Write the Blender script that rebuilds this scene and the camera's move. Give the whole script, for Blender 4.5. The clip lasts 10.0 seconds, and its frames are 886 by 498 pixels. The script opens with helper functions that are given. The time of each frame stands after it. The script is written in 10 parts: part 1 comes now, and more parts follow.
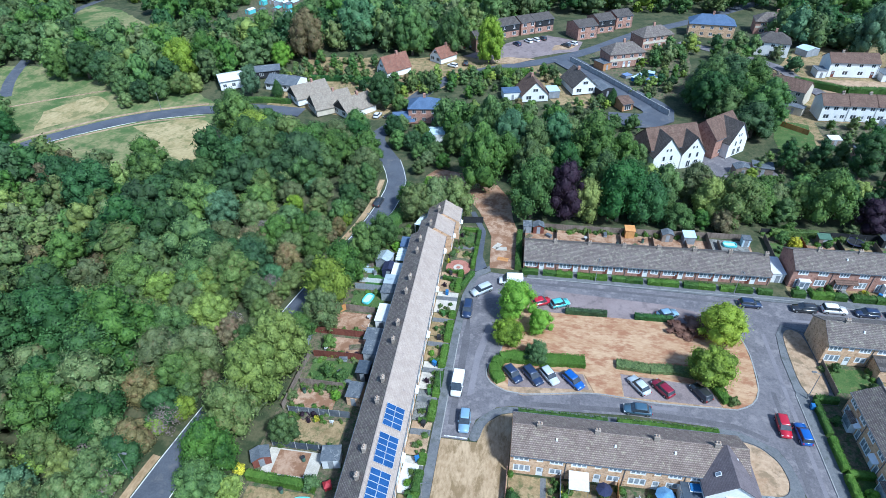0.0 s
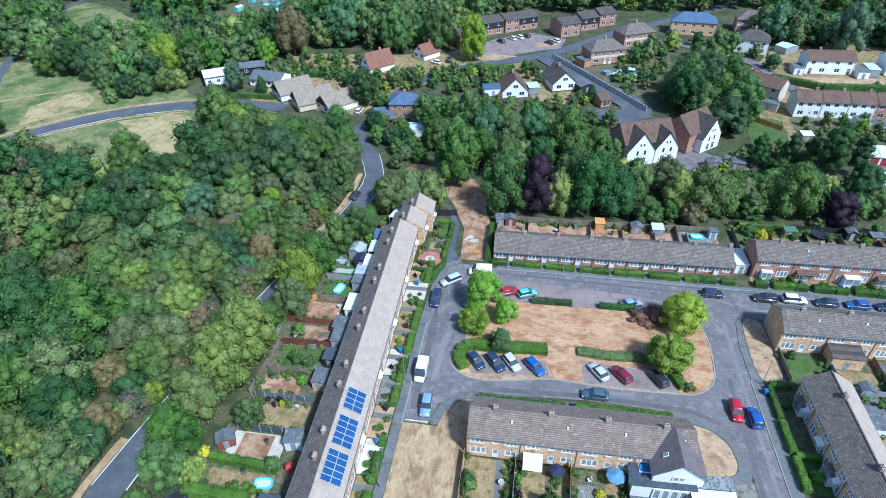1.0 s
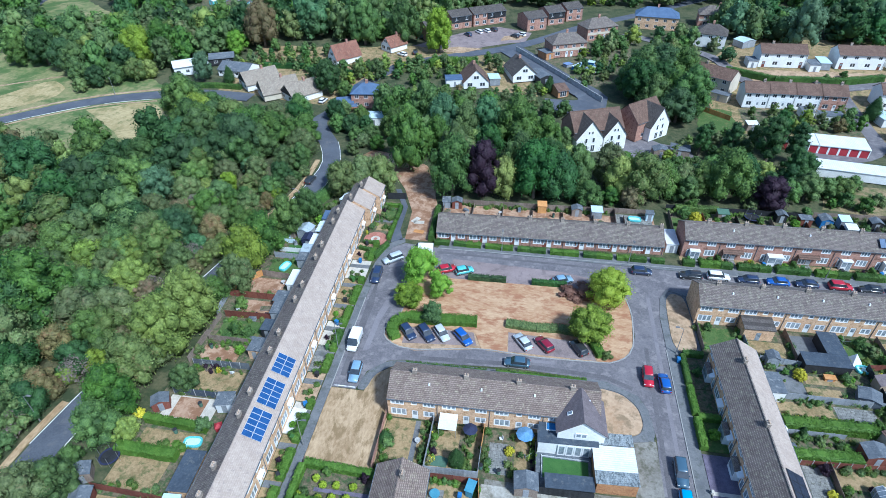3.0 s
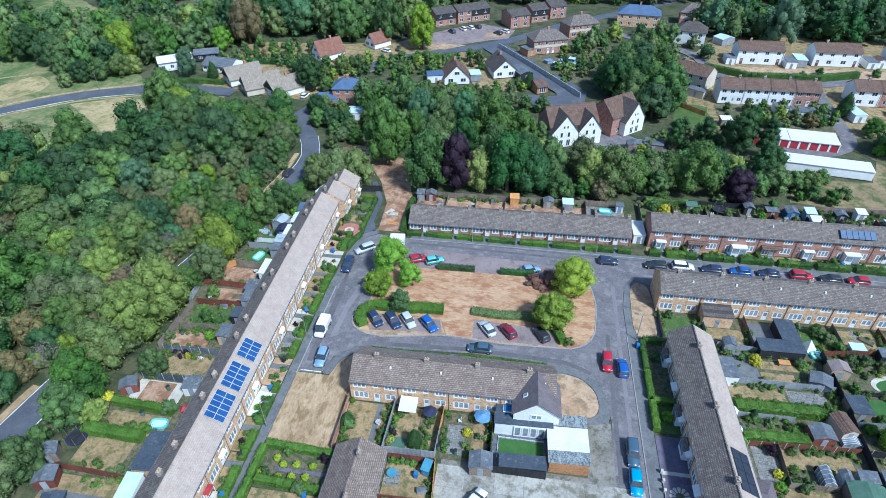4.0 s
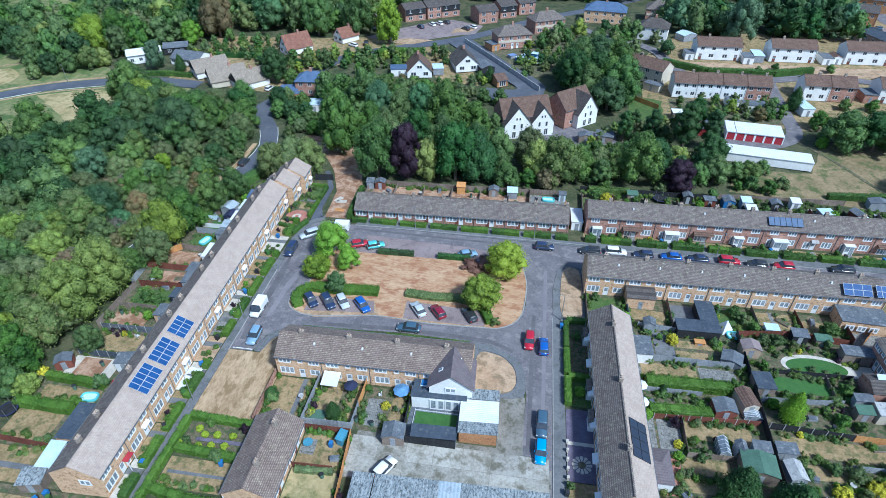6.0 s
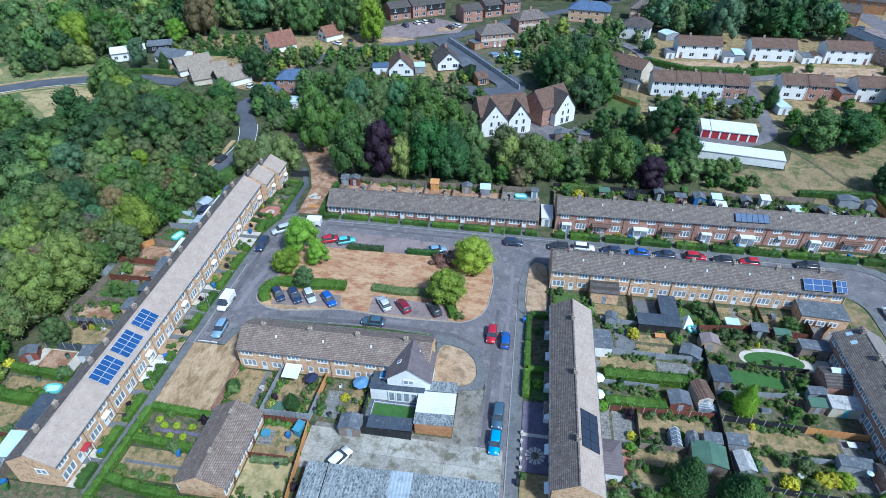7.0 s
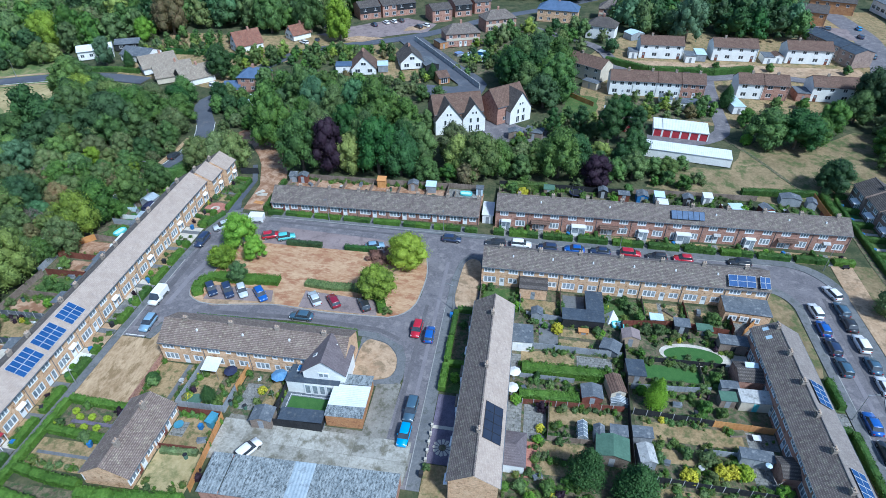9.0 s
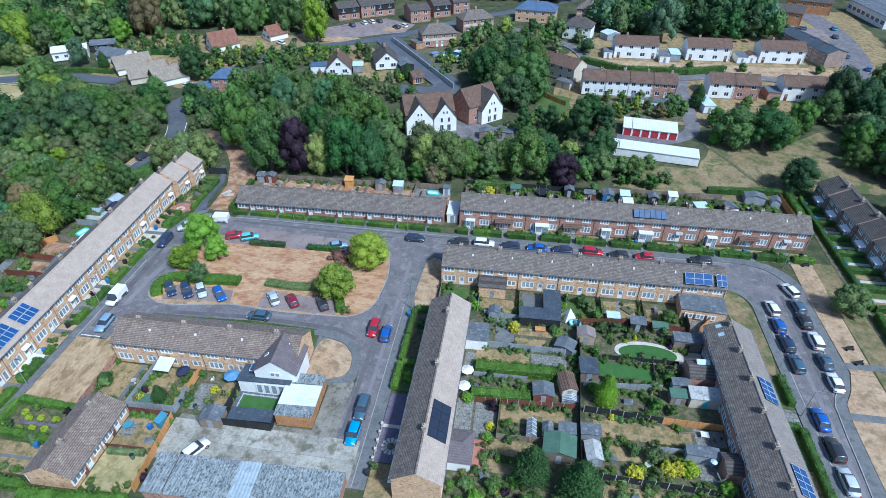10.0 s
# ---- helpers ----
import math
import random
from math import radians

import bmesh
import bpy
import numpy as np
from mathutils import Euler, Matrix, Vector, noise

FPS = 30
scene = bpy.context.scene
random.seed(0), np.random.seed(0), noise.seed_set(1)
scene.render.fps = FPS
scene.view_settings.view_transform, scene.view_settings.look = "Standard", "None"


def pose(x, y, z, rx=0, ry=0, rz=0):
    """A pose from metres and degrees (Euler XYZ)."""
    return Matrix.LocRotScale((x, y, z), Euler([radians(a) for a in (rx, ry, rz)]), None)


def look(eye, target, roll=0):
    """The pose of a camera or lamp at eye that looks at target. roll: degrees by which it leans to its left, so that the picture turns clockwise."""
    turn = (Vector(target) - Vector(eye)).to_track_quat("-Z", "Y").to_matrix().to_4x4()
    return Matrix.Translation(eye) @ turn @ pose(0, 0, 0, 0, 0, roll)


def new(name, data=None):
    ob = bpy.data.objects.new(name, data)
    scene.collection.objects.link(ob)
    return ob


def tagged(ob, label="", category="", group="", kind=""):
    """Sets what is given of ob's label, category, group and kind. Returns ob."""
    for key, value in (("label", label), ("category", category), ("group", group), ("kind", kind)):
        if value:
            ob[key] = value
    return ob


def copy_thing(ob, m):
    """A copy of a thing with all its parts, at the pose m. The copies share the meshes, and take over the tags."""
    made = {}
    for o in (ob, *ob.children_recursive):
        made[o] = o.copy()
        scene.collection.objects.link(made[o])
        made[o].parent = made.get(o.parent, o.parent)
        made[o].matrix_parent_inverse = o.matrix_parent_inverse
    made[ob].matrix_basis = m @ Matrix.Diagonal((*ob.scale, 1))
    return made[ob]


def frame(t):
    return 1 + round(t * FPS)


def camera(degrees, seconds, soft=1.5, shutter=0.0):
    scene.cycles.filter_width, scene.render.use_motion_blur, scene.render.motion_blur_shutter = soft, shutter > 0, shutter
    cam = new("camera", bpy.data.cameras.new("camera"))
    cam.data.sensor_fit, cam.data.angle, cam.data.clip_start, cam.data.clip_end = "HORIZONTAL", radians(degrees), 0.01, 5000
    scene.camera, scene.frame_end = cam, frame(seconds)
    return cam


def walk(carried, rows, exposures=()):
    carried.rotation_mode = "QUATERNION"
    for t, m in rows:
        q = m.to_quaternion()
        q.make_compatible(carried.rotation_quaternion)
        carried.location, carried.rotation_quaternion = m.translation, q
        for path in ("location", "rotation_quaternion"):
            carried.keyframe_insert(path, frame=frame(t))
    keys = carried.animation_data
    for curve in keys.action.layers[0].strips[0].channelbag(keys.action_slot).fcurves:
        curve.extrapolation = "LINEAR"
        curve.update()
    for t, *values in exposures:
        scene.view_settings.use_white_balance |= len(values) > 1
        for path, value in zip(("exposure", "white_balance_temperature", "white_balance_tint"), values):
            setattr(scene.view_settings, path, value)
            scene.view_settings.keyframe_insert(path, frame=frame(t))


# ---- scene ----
cam = camera(75.5, 10.0, soft=0.55)
ROWS = [
    (0.0, (4.23, 4.73, 76.82), (-9.14, 83.62, 16.84), -1.08),
    (0.5, (7.43, 3.86, 76.81), (-5.89, 82.72, 16.78), -1.02),
    (1.0, (10.57, 2.83, 76.74), (-2.64, 81.68, 16.67), -0.94),
    (1.5, (13.68, 1.71, 76.62), (0.62, 80.56, 16.52), -0.84),
    (2.0, (16.76, 0.54, 76.47), (3.88, 79.40, 16.35), -0.73),
    (2.5, (19.85, -0.63, 76.31), (7.15, 78.24, 16.16), -0.62),
    (3.0, (22.94, -1.78, 76.13), (10.43, 77.11, 15.97), -0.50),
    (3.5, (26.05, -2.87, 75.96), (13.73, 76.04, 15.79), -0.38),
    (4.0, (29.20, -3.88, 75.80), (17.03, 75.05, 15.61), -0.27),
    (4.5, (32.38, -4.77, 75.65), (20.35, 74.17, 15.46), -0.16),
    (5.0, (35.60, -5.53, 75.52), (23.69, 73.42, 15.32), -0.07),
    (5.5, (38.86, -6.16, 75.42), (27.03, 72.81, 15.21), 0.02),
    (6.0, (42.16, -6.63, 75.34), (30.39, 72.34, 15.12), 0.10),
    (6.5, (45.51, -6.95, 75.28), (33.76, 72.02, 15.06), 0.16),
    (7.0, (48.89, -7.12, 75.23), (37.15, 71.86, 15.02), 0.22),
    (7.5, (52.30, -7.14, 75.20), (40.54, 71.84, 15.01), 0.26),
    (8.0, (55.72, -7.03, 75.18), (43.94, 71.97, 15.00), 0.30),
    (8.5, (59.16, -6.79, 75.15), (47.35, 72.22, 15.01), 0.33),
    (9.0, (62.58, -6.46, 75.11), (50.76, 72.58, 15.01), 0.35),
    (9.5, (65.98, -6.06, 75.05), (54.18, 73.04, 15.01), 0.38),
    (10.0, (69.73, -5.71, 74.93), (58.60, 73.54, 14.96), 0.42),
]
walk(cam, [(t, look(eye, target, roll)) for t, eye, target, roll in ROWS], [(0.0, 0.38, 5150, 3), (5.0, 0.22, 5150, 3), (10.0, 0.13, 5150, 3)])

# ---- daylight: hazy high sun from the right, wide soft sky ----
SUN_DIR = Vector((0.70, -0.60, 1.1)).normalized()
world = bpy.data.worlds.new("daylight")
scene.world = world
world.use_nodes = True
wn = world.node_tree.nodes
wl = world.node_tree.links
sky = wn.new("ShaderNodeTexSky")
sky.sky_type = "NISHITA"
sky.sun_disc = False
sky.sun_elevation = math.asin(SUN_DIR.z)
sky.sun_rotation = math.atan2(SUN_DIR.x, SUN_DIR.y)
sky.air_density, sky.dust_density, sky.ozone_density = 1.0, 1.2, 2.0
wl.new(sky.outputs["Color"], wn["Background"].inputs["Color"])
wn["Background"].inputs["Strength"].default_value = 0.13
sun_data = bpy.data.lights.new("sun", "SUN")
sun_data.energy, sun_data.angle, sun_data.color = 4.2, radians(6), (1.0, 0.965, 0.90)
sun = new("sun", sun_data)
sun.matrix_world = look(SUN_DIR * 300, (0, 0, 0))


# ---- materials ----
def links(m):
    return m.node_tree.nodes, m.node_tree.links


def wrapped(n, l, how, a, b):
    """The fraction of a + b or a * b, to draw one random number from another."""
    m1, m2 = n.new("ShaderNodeMath"), n.new("ShaderNodeMath")
    m1.operation, m2.operation = how, "FRACT"
    l.new(a, m1.inputs[0])
    if isinstance(b, float):
        m1.inputs[1].default_value = b
    else:
        l.new(b, m1.inputs[1])
    l.new(m1.outputs[0], m2.inputs[0])
    return m2.outputs[0]


def surface(name, a, b, big=0.15, small=3.0, rough=0.85, bump=0.15, c=None, third=0.0, spec=0.3, metal=0.0, jitter=0.0, island=0.0, per_object=False, stretch=None, tone=False):
    """A weathered surface: colours a and b mixed at a large and a fine scale, an optional third colour in patches, fine relief."""
    m = bpy.data.materials.new(name)
    m.use_nodes = True
    n, l = links(m)
    p = n["Principled BSDF"]
    p.inputs["Roughness"].default_value, p.inputs["Metallic"].default_value = rough, metal
    p.inputs["Specular IOR Level"].default_value = spec
    geo = n.new("ShaderNodeNewGeometry")
    where = geo.outputs["Position"]
    if per_object:
        where = n.new("ShaderNodeTexCoord").outputs["Object"]
    if stretch:
        mp = n.new("ShaderNodeMapping")
        mp.inputs["Scale"].default_value = stretch
        l.new(where, mp.inputs["Vector"])
        where = mp.outputs["Vector"]
    n1, n2 = n.new("ShaderNodeTexNoise"), n.new("ShaderNodeTexNoise")
    n1.inputs["Scale"].default_value, n2.inputs["Scale"].default_value = big, small
    n1.inputs["Detail"].default_value, n2.inputs["Detail"].default_value = 5, 6
    n1.inputs["Roughness"].default_value = n2.inputs["Roughness"].default_value = 0.65
    for k in (n1, n2):
        l.new(where, k.inputs["Vector"])
    add = n.new("ShaderNodeMath")
    add.operation = "ADD"
    l.new(n1.outputs["Fac"], add.inputs[0])
    l.new(n2.outputs["Fac"], add.inputs[1])
    ramp = n.new("ShaderNodeValToRGB")
    ramp.color_ramp.elements[0].position, ramp.color_ramp.elements[0].color = 0.405, (*a, 1)
    ramp.color_ramp.elements[1].position, ramp.color_ramp.elements[1].color = 0.595, (*b, 1)
    half = n.new("ShaderNodeMath")
    half.operation = "MULTIPLY"
    half.inputs[1].default_value = 0.5
    l.new(add.outputs[0], half.inputs[0])
    l.new(half.outputs[0], ramp.inputs["Fac"])
    colour = ramp.outputs["Color"]
    if c:
        n3 = n.new("ShaderNodeTexNoise")
        n3.inputs["Scale"].default_value, n3.inputs["Detail"].default_value = big * 2.3, 6
        n3.inputs["Roughness"].default_value = 0.7
        l.new(where, n3.inputs["Vector"])
        cut = n.new("ShaderNodeMapRange")
        cut.inputs["From Min"].default_value, cut.inputs["From Max"].default_value = 0.62 - third * 0.3, 0.72 - third * 0.25
        l.new(n3.outputs["Fac"], cut.inputs["Value"])
        mix = n.new("ShaderNodeMix")
        mix.data_type = "RGBA"
        l.new(cut.outputs["Result"], mix.inputs["Factor"])
        l.new(colour, mix.inputs["A"])
        mix.inputs["B"].default_value = (*c, 1)
        colour = mix.outputs["Result"]
    if jitter or island:
        hsv = n.new("ShaderNodeHueSaturation")
        info = n.new("ShaderNodeObjectInfo")
        mr = n.new("ShaderNodeMapRange")
        mr.inputs["To Min"].default_value, mr.inputs["To Max"].default_value = 1 - jitter, 1 + jitter
        rand = info.outputs["Random"]
        if tone:
            own = n.new("ShaderNodeAttribute")
            own.attribute_name = "tone"
            rand = wrapped(n, l, "ADD", rand, own.outputs["Fac"])
            ms = n.new("ShaderNodeMapRange")
            ms.inputs["To Min"].default_value, ms.inputs["To Max"].default_value = 0.88, 1.15
            l.new(wrapped(n, l, "MULTIPLY", rand, 3.71), ms.inputs["Value"])
            l.new(ms.outputs["Result"], hsv.inputs["Saturation"])
        l.new(rand, mr.inputs["Value"])
        val = mr.outputs["Result"]
        if island:
            mi = n.new("ShaderNodeMapRange")
            mi.inputs["To Min"].default_value, mi.inputs["To Max"].default_value = 1 - island, 1 + island
            l.new(geo.outputs["Random Per Island"], mi.inputs["Value"])
            mu = n.new("ShaderNodeMath")
            mu.operation = "MULTIPLY"
            l.new(mi.outputs["Result"], mu.inputs[0])
            l.new(val, mu.inputs[1])
            val = mu.outputs[0]
        l.new(val, hsv.inputs["Value"])
        mh = n.new("ShaderNodeMapRange")
        swing = 0.022 if tone else jitter * 0.04
        mh.inputs["To Min"].default_value, mh.inputs["To Max"].default_value = 0.5 - swing, 0.5 + swing * 0.2
        l.new(wrapped(n, l, "MULTIPLY", rand, 7.31), mh.inputs["Value"])
        l.new(mh.outputs["Result"], hsv.inputs["Hue"])
        l.new(colour, hsv.inputs["Color"])
        colour = hsv.outputs["Color"]
    l.new(colour, p.inputs["Base Color"])
    if bump:
        bp = n.new("ShaderNodeBump")
        bp.inputs["Strength"].default_value, bp.inputs["Distance"].default_value = bump, 0.08
        l.new(n2.outputs["Fac"], bp.inputs["Height"])
        l.new(bp.outputs["Normal"], p.inputs["Normal"])
    return m


def coursed(name, a, b, joint, across, along, on_roof=False, rough=0.85, bump=0.5, blotch=(0.1, 0.1, 0.08), blotches=0.3, mortar=0.03, spread=0.16, on_floor=False):
    """Bricks or roof tiles in courses, on the object's own x (or y) and z, with lichen or soot in patches."""
    m = surface(name, a, b, 0.7, 4.0, rough, 0.1, blotch, blotches)
    n, l = links(m)
    p = n["Principled BSDF"]
    base = p.inputs["Base Color"].links[0].from_socket
    tc = n.new("ShaderNodeTexCoord")
    sep = n.new("ShaderNodeSeparateXYZ")
    l.new(tc.outputs["Object"], sep.inputs[0])
    flat = n.new("ShaderNodeMath")
    flat.operation = "ADD"
    l.new(sep.outputs["X"], flat.inputs[0])
    l.new(sep.outputs["Y"], flat.inputs[1])
    comb = n.new("ShaderNodeCombineXYZ")
    l.new(sep.outputs["X"] if on_floor else flat.outputs[0], comb.inputs["X"])
    l.new(sep.outputs["Y" if on_floor else "Z"], comb.inputs["Y"])
    br = n.new("ShaderNodeTexBrick")
    br.inputs["Color1"].default_value = (1 + spread, 1 + spread * 0.95, 1 + spread * 0.9, 1)
    br.inputs["Color2"].default_value = (1 - spread, 1 - spread * 0.97, 1 - spread * 0.94, 1)
    br.inputs["Mortar"].default_value = (*joint, 1)
    br.inputs["Scale"].default_value = 1.0
    br.inputs["Mortar Size"].default_value = mortar
    br.inputs["Brick Width"].default_value, br.inputs["Row Height"].default_value = along, across
    l.new(comb.outputs[0], br.inputs["Vector"])
    mul = n.new("ShaderNodeMix")
    mul.data_type, mul.blend_type = "RGBA", "MULTIPLY"
    mul.inputs["Factor"].default_value = 1.0
    l.new(base, mul.inputs["A"])
    l.new(br.outputs["Color"], mul.inputs["B"])
    l.new(mul.outputs["Result"], p.inputs["Base Color"])
    bp = n.new("ShaderNodeBump")
    bp.inputs["Strength"].default_value, bp.inputs["Distance"].default_value = bump, 0.03
    l.new(br.outputs["Fac"], bp.inputs["Height"])
    bp.invert = True
    l.new(bp.outputs["Normal"], p.inputs["Normal"])
    return m


def leaves(name, a, b, jitter=0.2, island=0.2, c=None, third=0.3, wild=False):
    m = surface(name, a, b, 0.3, 2.9, 0.6, 0.7, c, third, 0.25, jitter=jitter if wild else jitter * 0.5, island=island, tone=wild)
    n, l = links(m)
    p = n["Principled BSDF"]
    tr = n.new("ShaderNodeBsdfTranslucent")
    l.new(p.inputs["Base Color"].links[0].from_socket, tr.inputs["Color"])
    mx = n.new("ShaderNodeMixShader")
    mx.inputs["Fac"].default_value = 0.33
    l.new(p.outputs[0], mx.inputs[1])
    l.new(tr.outputs[0], mx.inputs[2])
    l.new(mx.outputs[0], n["Material Output"].inputs["Surface"])
    return m


M = {}
M["ground"] = surface("rough_ground", (0.05, 0.068, 0.03), (0.115, 0.108, 0.058), 0.12, 1.6, 0.95, 0.4, (0.04, 0.055, 0.025), 0.5)
M["drygrass"] = surface("dry_grass", (0.34, 0.225, 0.135), (0.49, 0.355, 0.235), 0.22, 1.6, 0.95, 0.35, (0.25, 0.18, 0.11), 0.45)
M["dryred"] = surface("parched_lawn", (0.33, 0.20, 0.125), (0.47, 0.325, 0.225), 0.18, 1.5, 0.95, 0.35, (0.24, 0.13, 0.075), 0.6)
M["field"] = surface("summer_meadow", (0.12, 0.17, 0.055), (0.29, 0.25, 0.125), 0.045, 0.7, 0.95, 0.35, (0.08, 0.13, 0.04), 0.5)
M["wornlawn"] = surface("worn_lawn", (0.215, 0.155, 0.075), (0.375, 0.272, 0.148), 0.3, 2.0, 0.95, 0.35, (0.13, 0.128, 0.052), 0.42)
M["roughgrass"] = surface("rough_dry_grass", (0.165, 0.128, 0.066), (0.29, 0.22, 0.125), 0.12, 1.2, 0.95, 0.4, (0.09, 0.11, 0.04), 0.5)
M["island"] = surface("parched_island_grass", (0.385, 0.222, 0.122), (0.52, 0.355, 0.215), 0.2, 1.8, 0.95, 0.35, (0.32, 0.155, 0.085), 0.48, stretch=(0.6, 1.25, 1))
M["verge"] = surface("worn_verge_grass", (0.31, 0.212, 0.118), (0.50, 0.366, 0.225), 0.2, 1.8, 0.95, 0.35, (0.24, 0.165, 0.085), 0.42, stretch=(1.3, 0.6, 1))
M["hay"] = surface("straw_coloured_meadow", (0.31, 0.25, 0.115), (0.46, 0.37, 0.2), 0.1, 1.0, 0.95, 0.35, (0.2, 0.19, 0.08), 0.4)
M["lawn"] = surface("green_lawn", (0.05, 0.10, 0.025), (0.10, 0.15, 0.045), 0.4, 4.0, 0.95, 0.35, (0.16, 0.15, 0.06), 0.25)
M["turf"] = surface("artificial_turf", (0.042, 0.112, 0.028), (0.066, 0.15, 0.038), 0.8, 8.0, 0.9, 0.2)
M["soil"] = surface("garden_soil", (0.088, 0.075, 0.048), (0.19, 0.155, 0.10), 0.5, 2.0, 0.95, 0.5, (0.055, 0.09, 0.034), 0.5)
M["asphalt"] = surface("asphalt", (0.12, 0.112, 0.122), (0.192, 0.178, 0.188), 0.22, 2.5, 0.8, 0.15, (0.235, 0.215, 0.22), 0.35)
M["asphalt_patch"] = surface("tarred_asphalt_patch", (0.10, 0.094, 0.102), (0.15, 0.14, 0.148), 0.3, 5.0, 0.8, 0.15)
M["asphalt_pale"] = surface("pale_worn_asphalt", (0.185, 0.17, 0.185), (0.235, 0.217, 0.23), 0.3, 5.0, 0.85, 0.15)
M["asphalt_dark"] = surface("dark_asphalt", (0.075, 0.083, 0.105), (0.115, 0.125, 0.15), 0.16, 5.0, 0.75, 0.15, (0.14, 0.14, 0.15), 0.25)
M["asphalt_old"] = surface("worn_red_asphalt", (0.21, 0.165, 0.16), (0.29, 0.235, 0.23), 0.2, 5.0, 0.85, 0.15, (0.16, 0.13, 0.13), 0.35)
M["panel_rim"] = surface("pale_panel_rim", (0.5, 0.52, 0.55), (0.6, 0.62, 0.65), 1, 6, 0.5, 0)
M["paving"] = surface("grey_paving", (0.125, 0.128, 0.136), (0.185, 0.187, 0.192), 0.3, 4.0, 0.85, 0.15, (0.11, 0.115, 0.11), 0.35)
M["slabs"] = coursed("paving_slabs", (0.18, 0.18, 0.172), (0.27, 0.265, 0.25), (0.6, 0.6, 0.6), 0.6, 0.6, on_floor=True)
M["concrete"] = surface("stained_concrete", (0.25, 0.238, 0.205), (0.42, 0.405, 0.36), 0.16, 2.5, 0.9, 0.15, (0.165, 0.155, 0.118), 0.42, jitter=0.14)
M["concrete_worn"] = surface("dirty_worn_concrete", (0.175, 0.163, 0.140), (0.27, 0.255, 0.225), 0.25, 2.5, 0.9, 0.15, (0.12, 0.115, 0.085), 0.4)
M["gravel"] = surface("pale_gravel", (0.42, 0.38, 0.32), (0.60, 0.56, 0.49), 0.8, 9.0, 0.95, 0.4)
M["slate_chips"] = surface("plum_slate_chips", (0.10, 0.086, 0.125), (0.18, 0.158, 0.215), 0.8, 9.0, 0.9, 0.5)
M["redpave"] = surface("red_block_paving", (0.30, 0.12, 0.09), (0.42, 0.20, 0.15), 0.8, 6.0, 0.9, 0.2)
M["kerb"] = surface("kerb_stone", (0.25, 0.245, 0.24), (0.36, 0.35, 0.335), 0.5, 4.0, 0.9, 0.1)
M["paint"] = surface("road_paint", (0.62, 0.62, 0.60), (0.78, 0.78, 0.76), 0.5, 6.0, 0.7, 0.05, (0.3, 0.3, 0.3), 0.3)
M["brick_yellow"] = coursed("yellow_stock_brick", (0.57, 0.365, 0.225), (0.72, 0.505, 0.33), (0.9, 0.88, 0.84), 0.15, 0.45, blotch=(0.32, 0.18, 0.09))
M["brick_red"] = coursed("red_brown_brick", (0.35, 0.19, 0.147), (0.46, 0.275, 0.213), (0.95, 0.95, 0.92), 0.15, 0.45, blotch=(0.18, 0.09, 0.065))
M["brick_brown"] = coursed("dull_brown_brick", (0.28, 0.205, 0.175), (0.37, 0.285, 0.25), (0.9, 0.9, 0.88), 0.15, 0.45, blotch=(0.22, 0.16, 0.14))
M["brick_orange"] = coursed("orange_brick", (0.40, 0.19, 0.085), (0.50, 0.27, 0.13), (0.9, 0.9, 0.88), 0.15, 0.45, blotch=(0.28, 0.13, 0.07))
M["render"] = surface("white_render", (0.70, 0.70, 0.68), (0.82, 0.82, 0.80), 0.5, 3.0, 0.85, 0.05)
M["cream"] = surface("cream_render", (0.50, 0.44, 0.35), (0.60, 0.54, 0.44), 0.5, 3.0, 0.85, 0.05)
M["upvc"] = surface("white_upvc", (0.76, 0.77, 0.78), (0.84, 0.84, 0.84), 2, 8, 0.4, 0, spec=0.5)
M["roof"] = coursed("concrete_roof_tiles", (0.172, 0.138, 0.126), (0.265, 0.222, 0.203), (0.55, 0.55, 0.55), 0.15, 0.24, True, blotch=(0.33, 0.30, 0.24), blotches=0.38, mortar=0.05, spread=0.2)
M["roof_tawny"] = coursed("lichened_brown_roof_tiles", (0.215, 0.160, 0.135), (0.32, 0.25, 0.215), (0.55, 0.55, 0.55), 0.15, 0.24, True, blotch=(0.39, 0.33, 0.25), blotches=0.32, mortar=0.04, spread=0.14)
# for sunward slopes: smooth faded tiles, with the sun's lightening put into the colour
M["roof_pink"] = coursed("faded_sunward_roof_tiles", (0.375, 0.300, 0.250), (0.475, 0.390, 0.328), (0.9, 0.9, 0.9), 0.14, 0.24, True, blotch=(0.33, 0.27, 0.24), blotches=0.25, mortar=0.03, spread=0.06)
# sunward slope of the brown terrace; the lighter tone also carries sunlight
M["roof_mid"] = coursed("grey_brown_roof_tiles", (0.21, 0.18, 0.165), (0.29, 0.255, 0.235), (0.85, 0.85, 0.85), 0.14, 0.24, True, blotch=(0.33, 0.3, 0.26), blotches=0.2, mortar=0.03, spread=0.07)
M["roof_tan"] = coursed("weathered_tan_roof_tiles", (0.255, 0.21, 0.165), (0.35, 0.295, 0.24), (0.7, 0.7, 0.7), 0.19, 0.30, True, blotch=(0.4, 0.36, 0.29), blotches=0.3, mortar=0.04)
M["roof_dark"] = coursed("dark_roof_tiles", (0.10, 0.085, 0.08), (0.16, 0.14, 0.13), (0.5, 0.5, 0.5), 0.19, 0.30, True, blotch=(0.2, 0.18, 0.14), blotches=0.2, mortar=0.05)
M["roof_plum"] = coursed("plum_grey_roof_tiles", (0.135, 0.11, 0.118), (0.19, 0.16, 0.168), (0.8, 0.8, 0.8), 0.12, 0.22, True, blotch=(0.22, 0.19, 0.19), blotches=0.15, mortar=0.03, spread=0.08, bump=0.25)
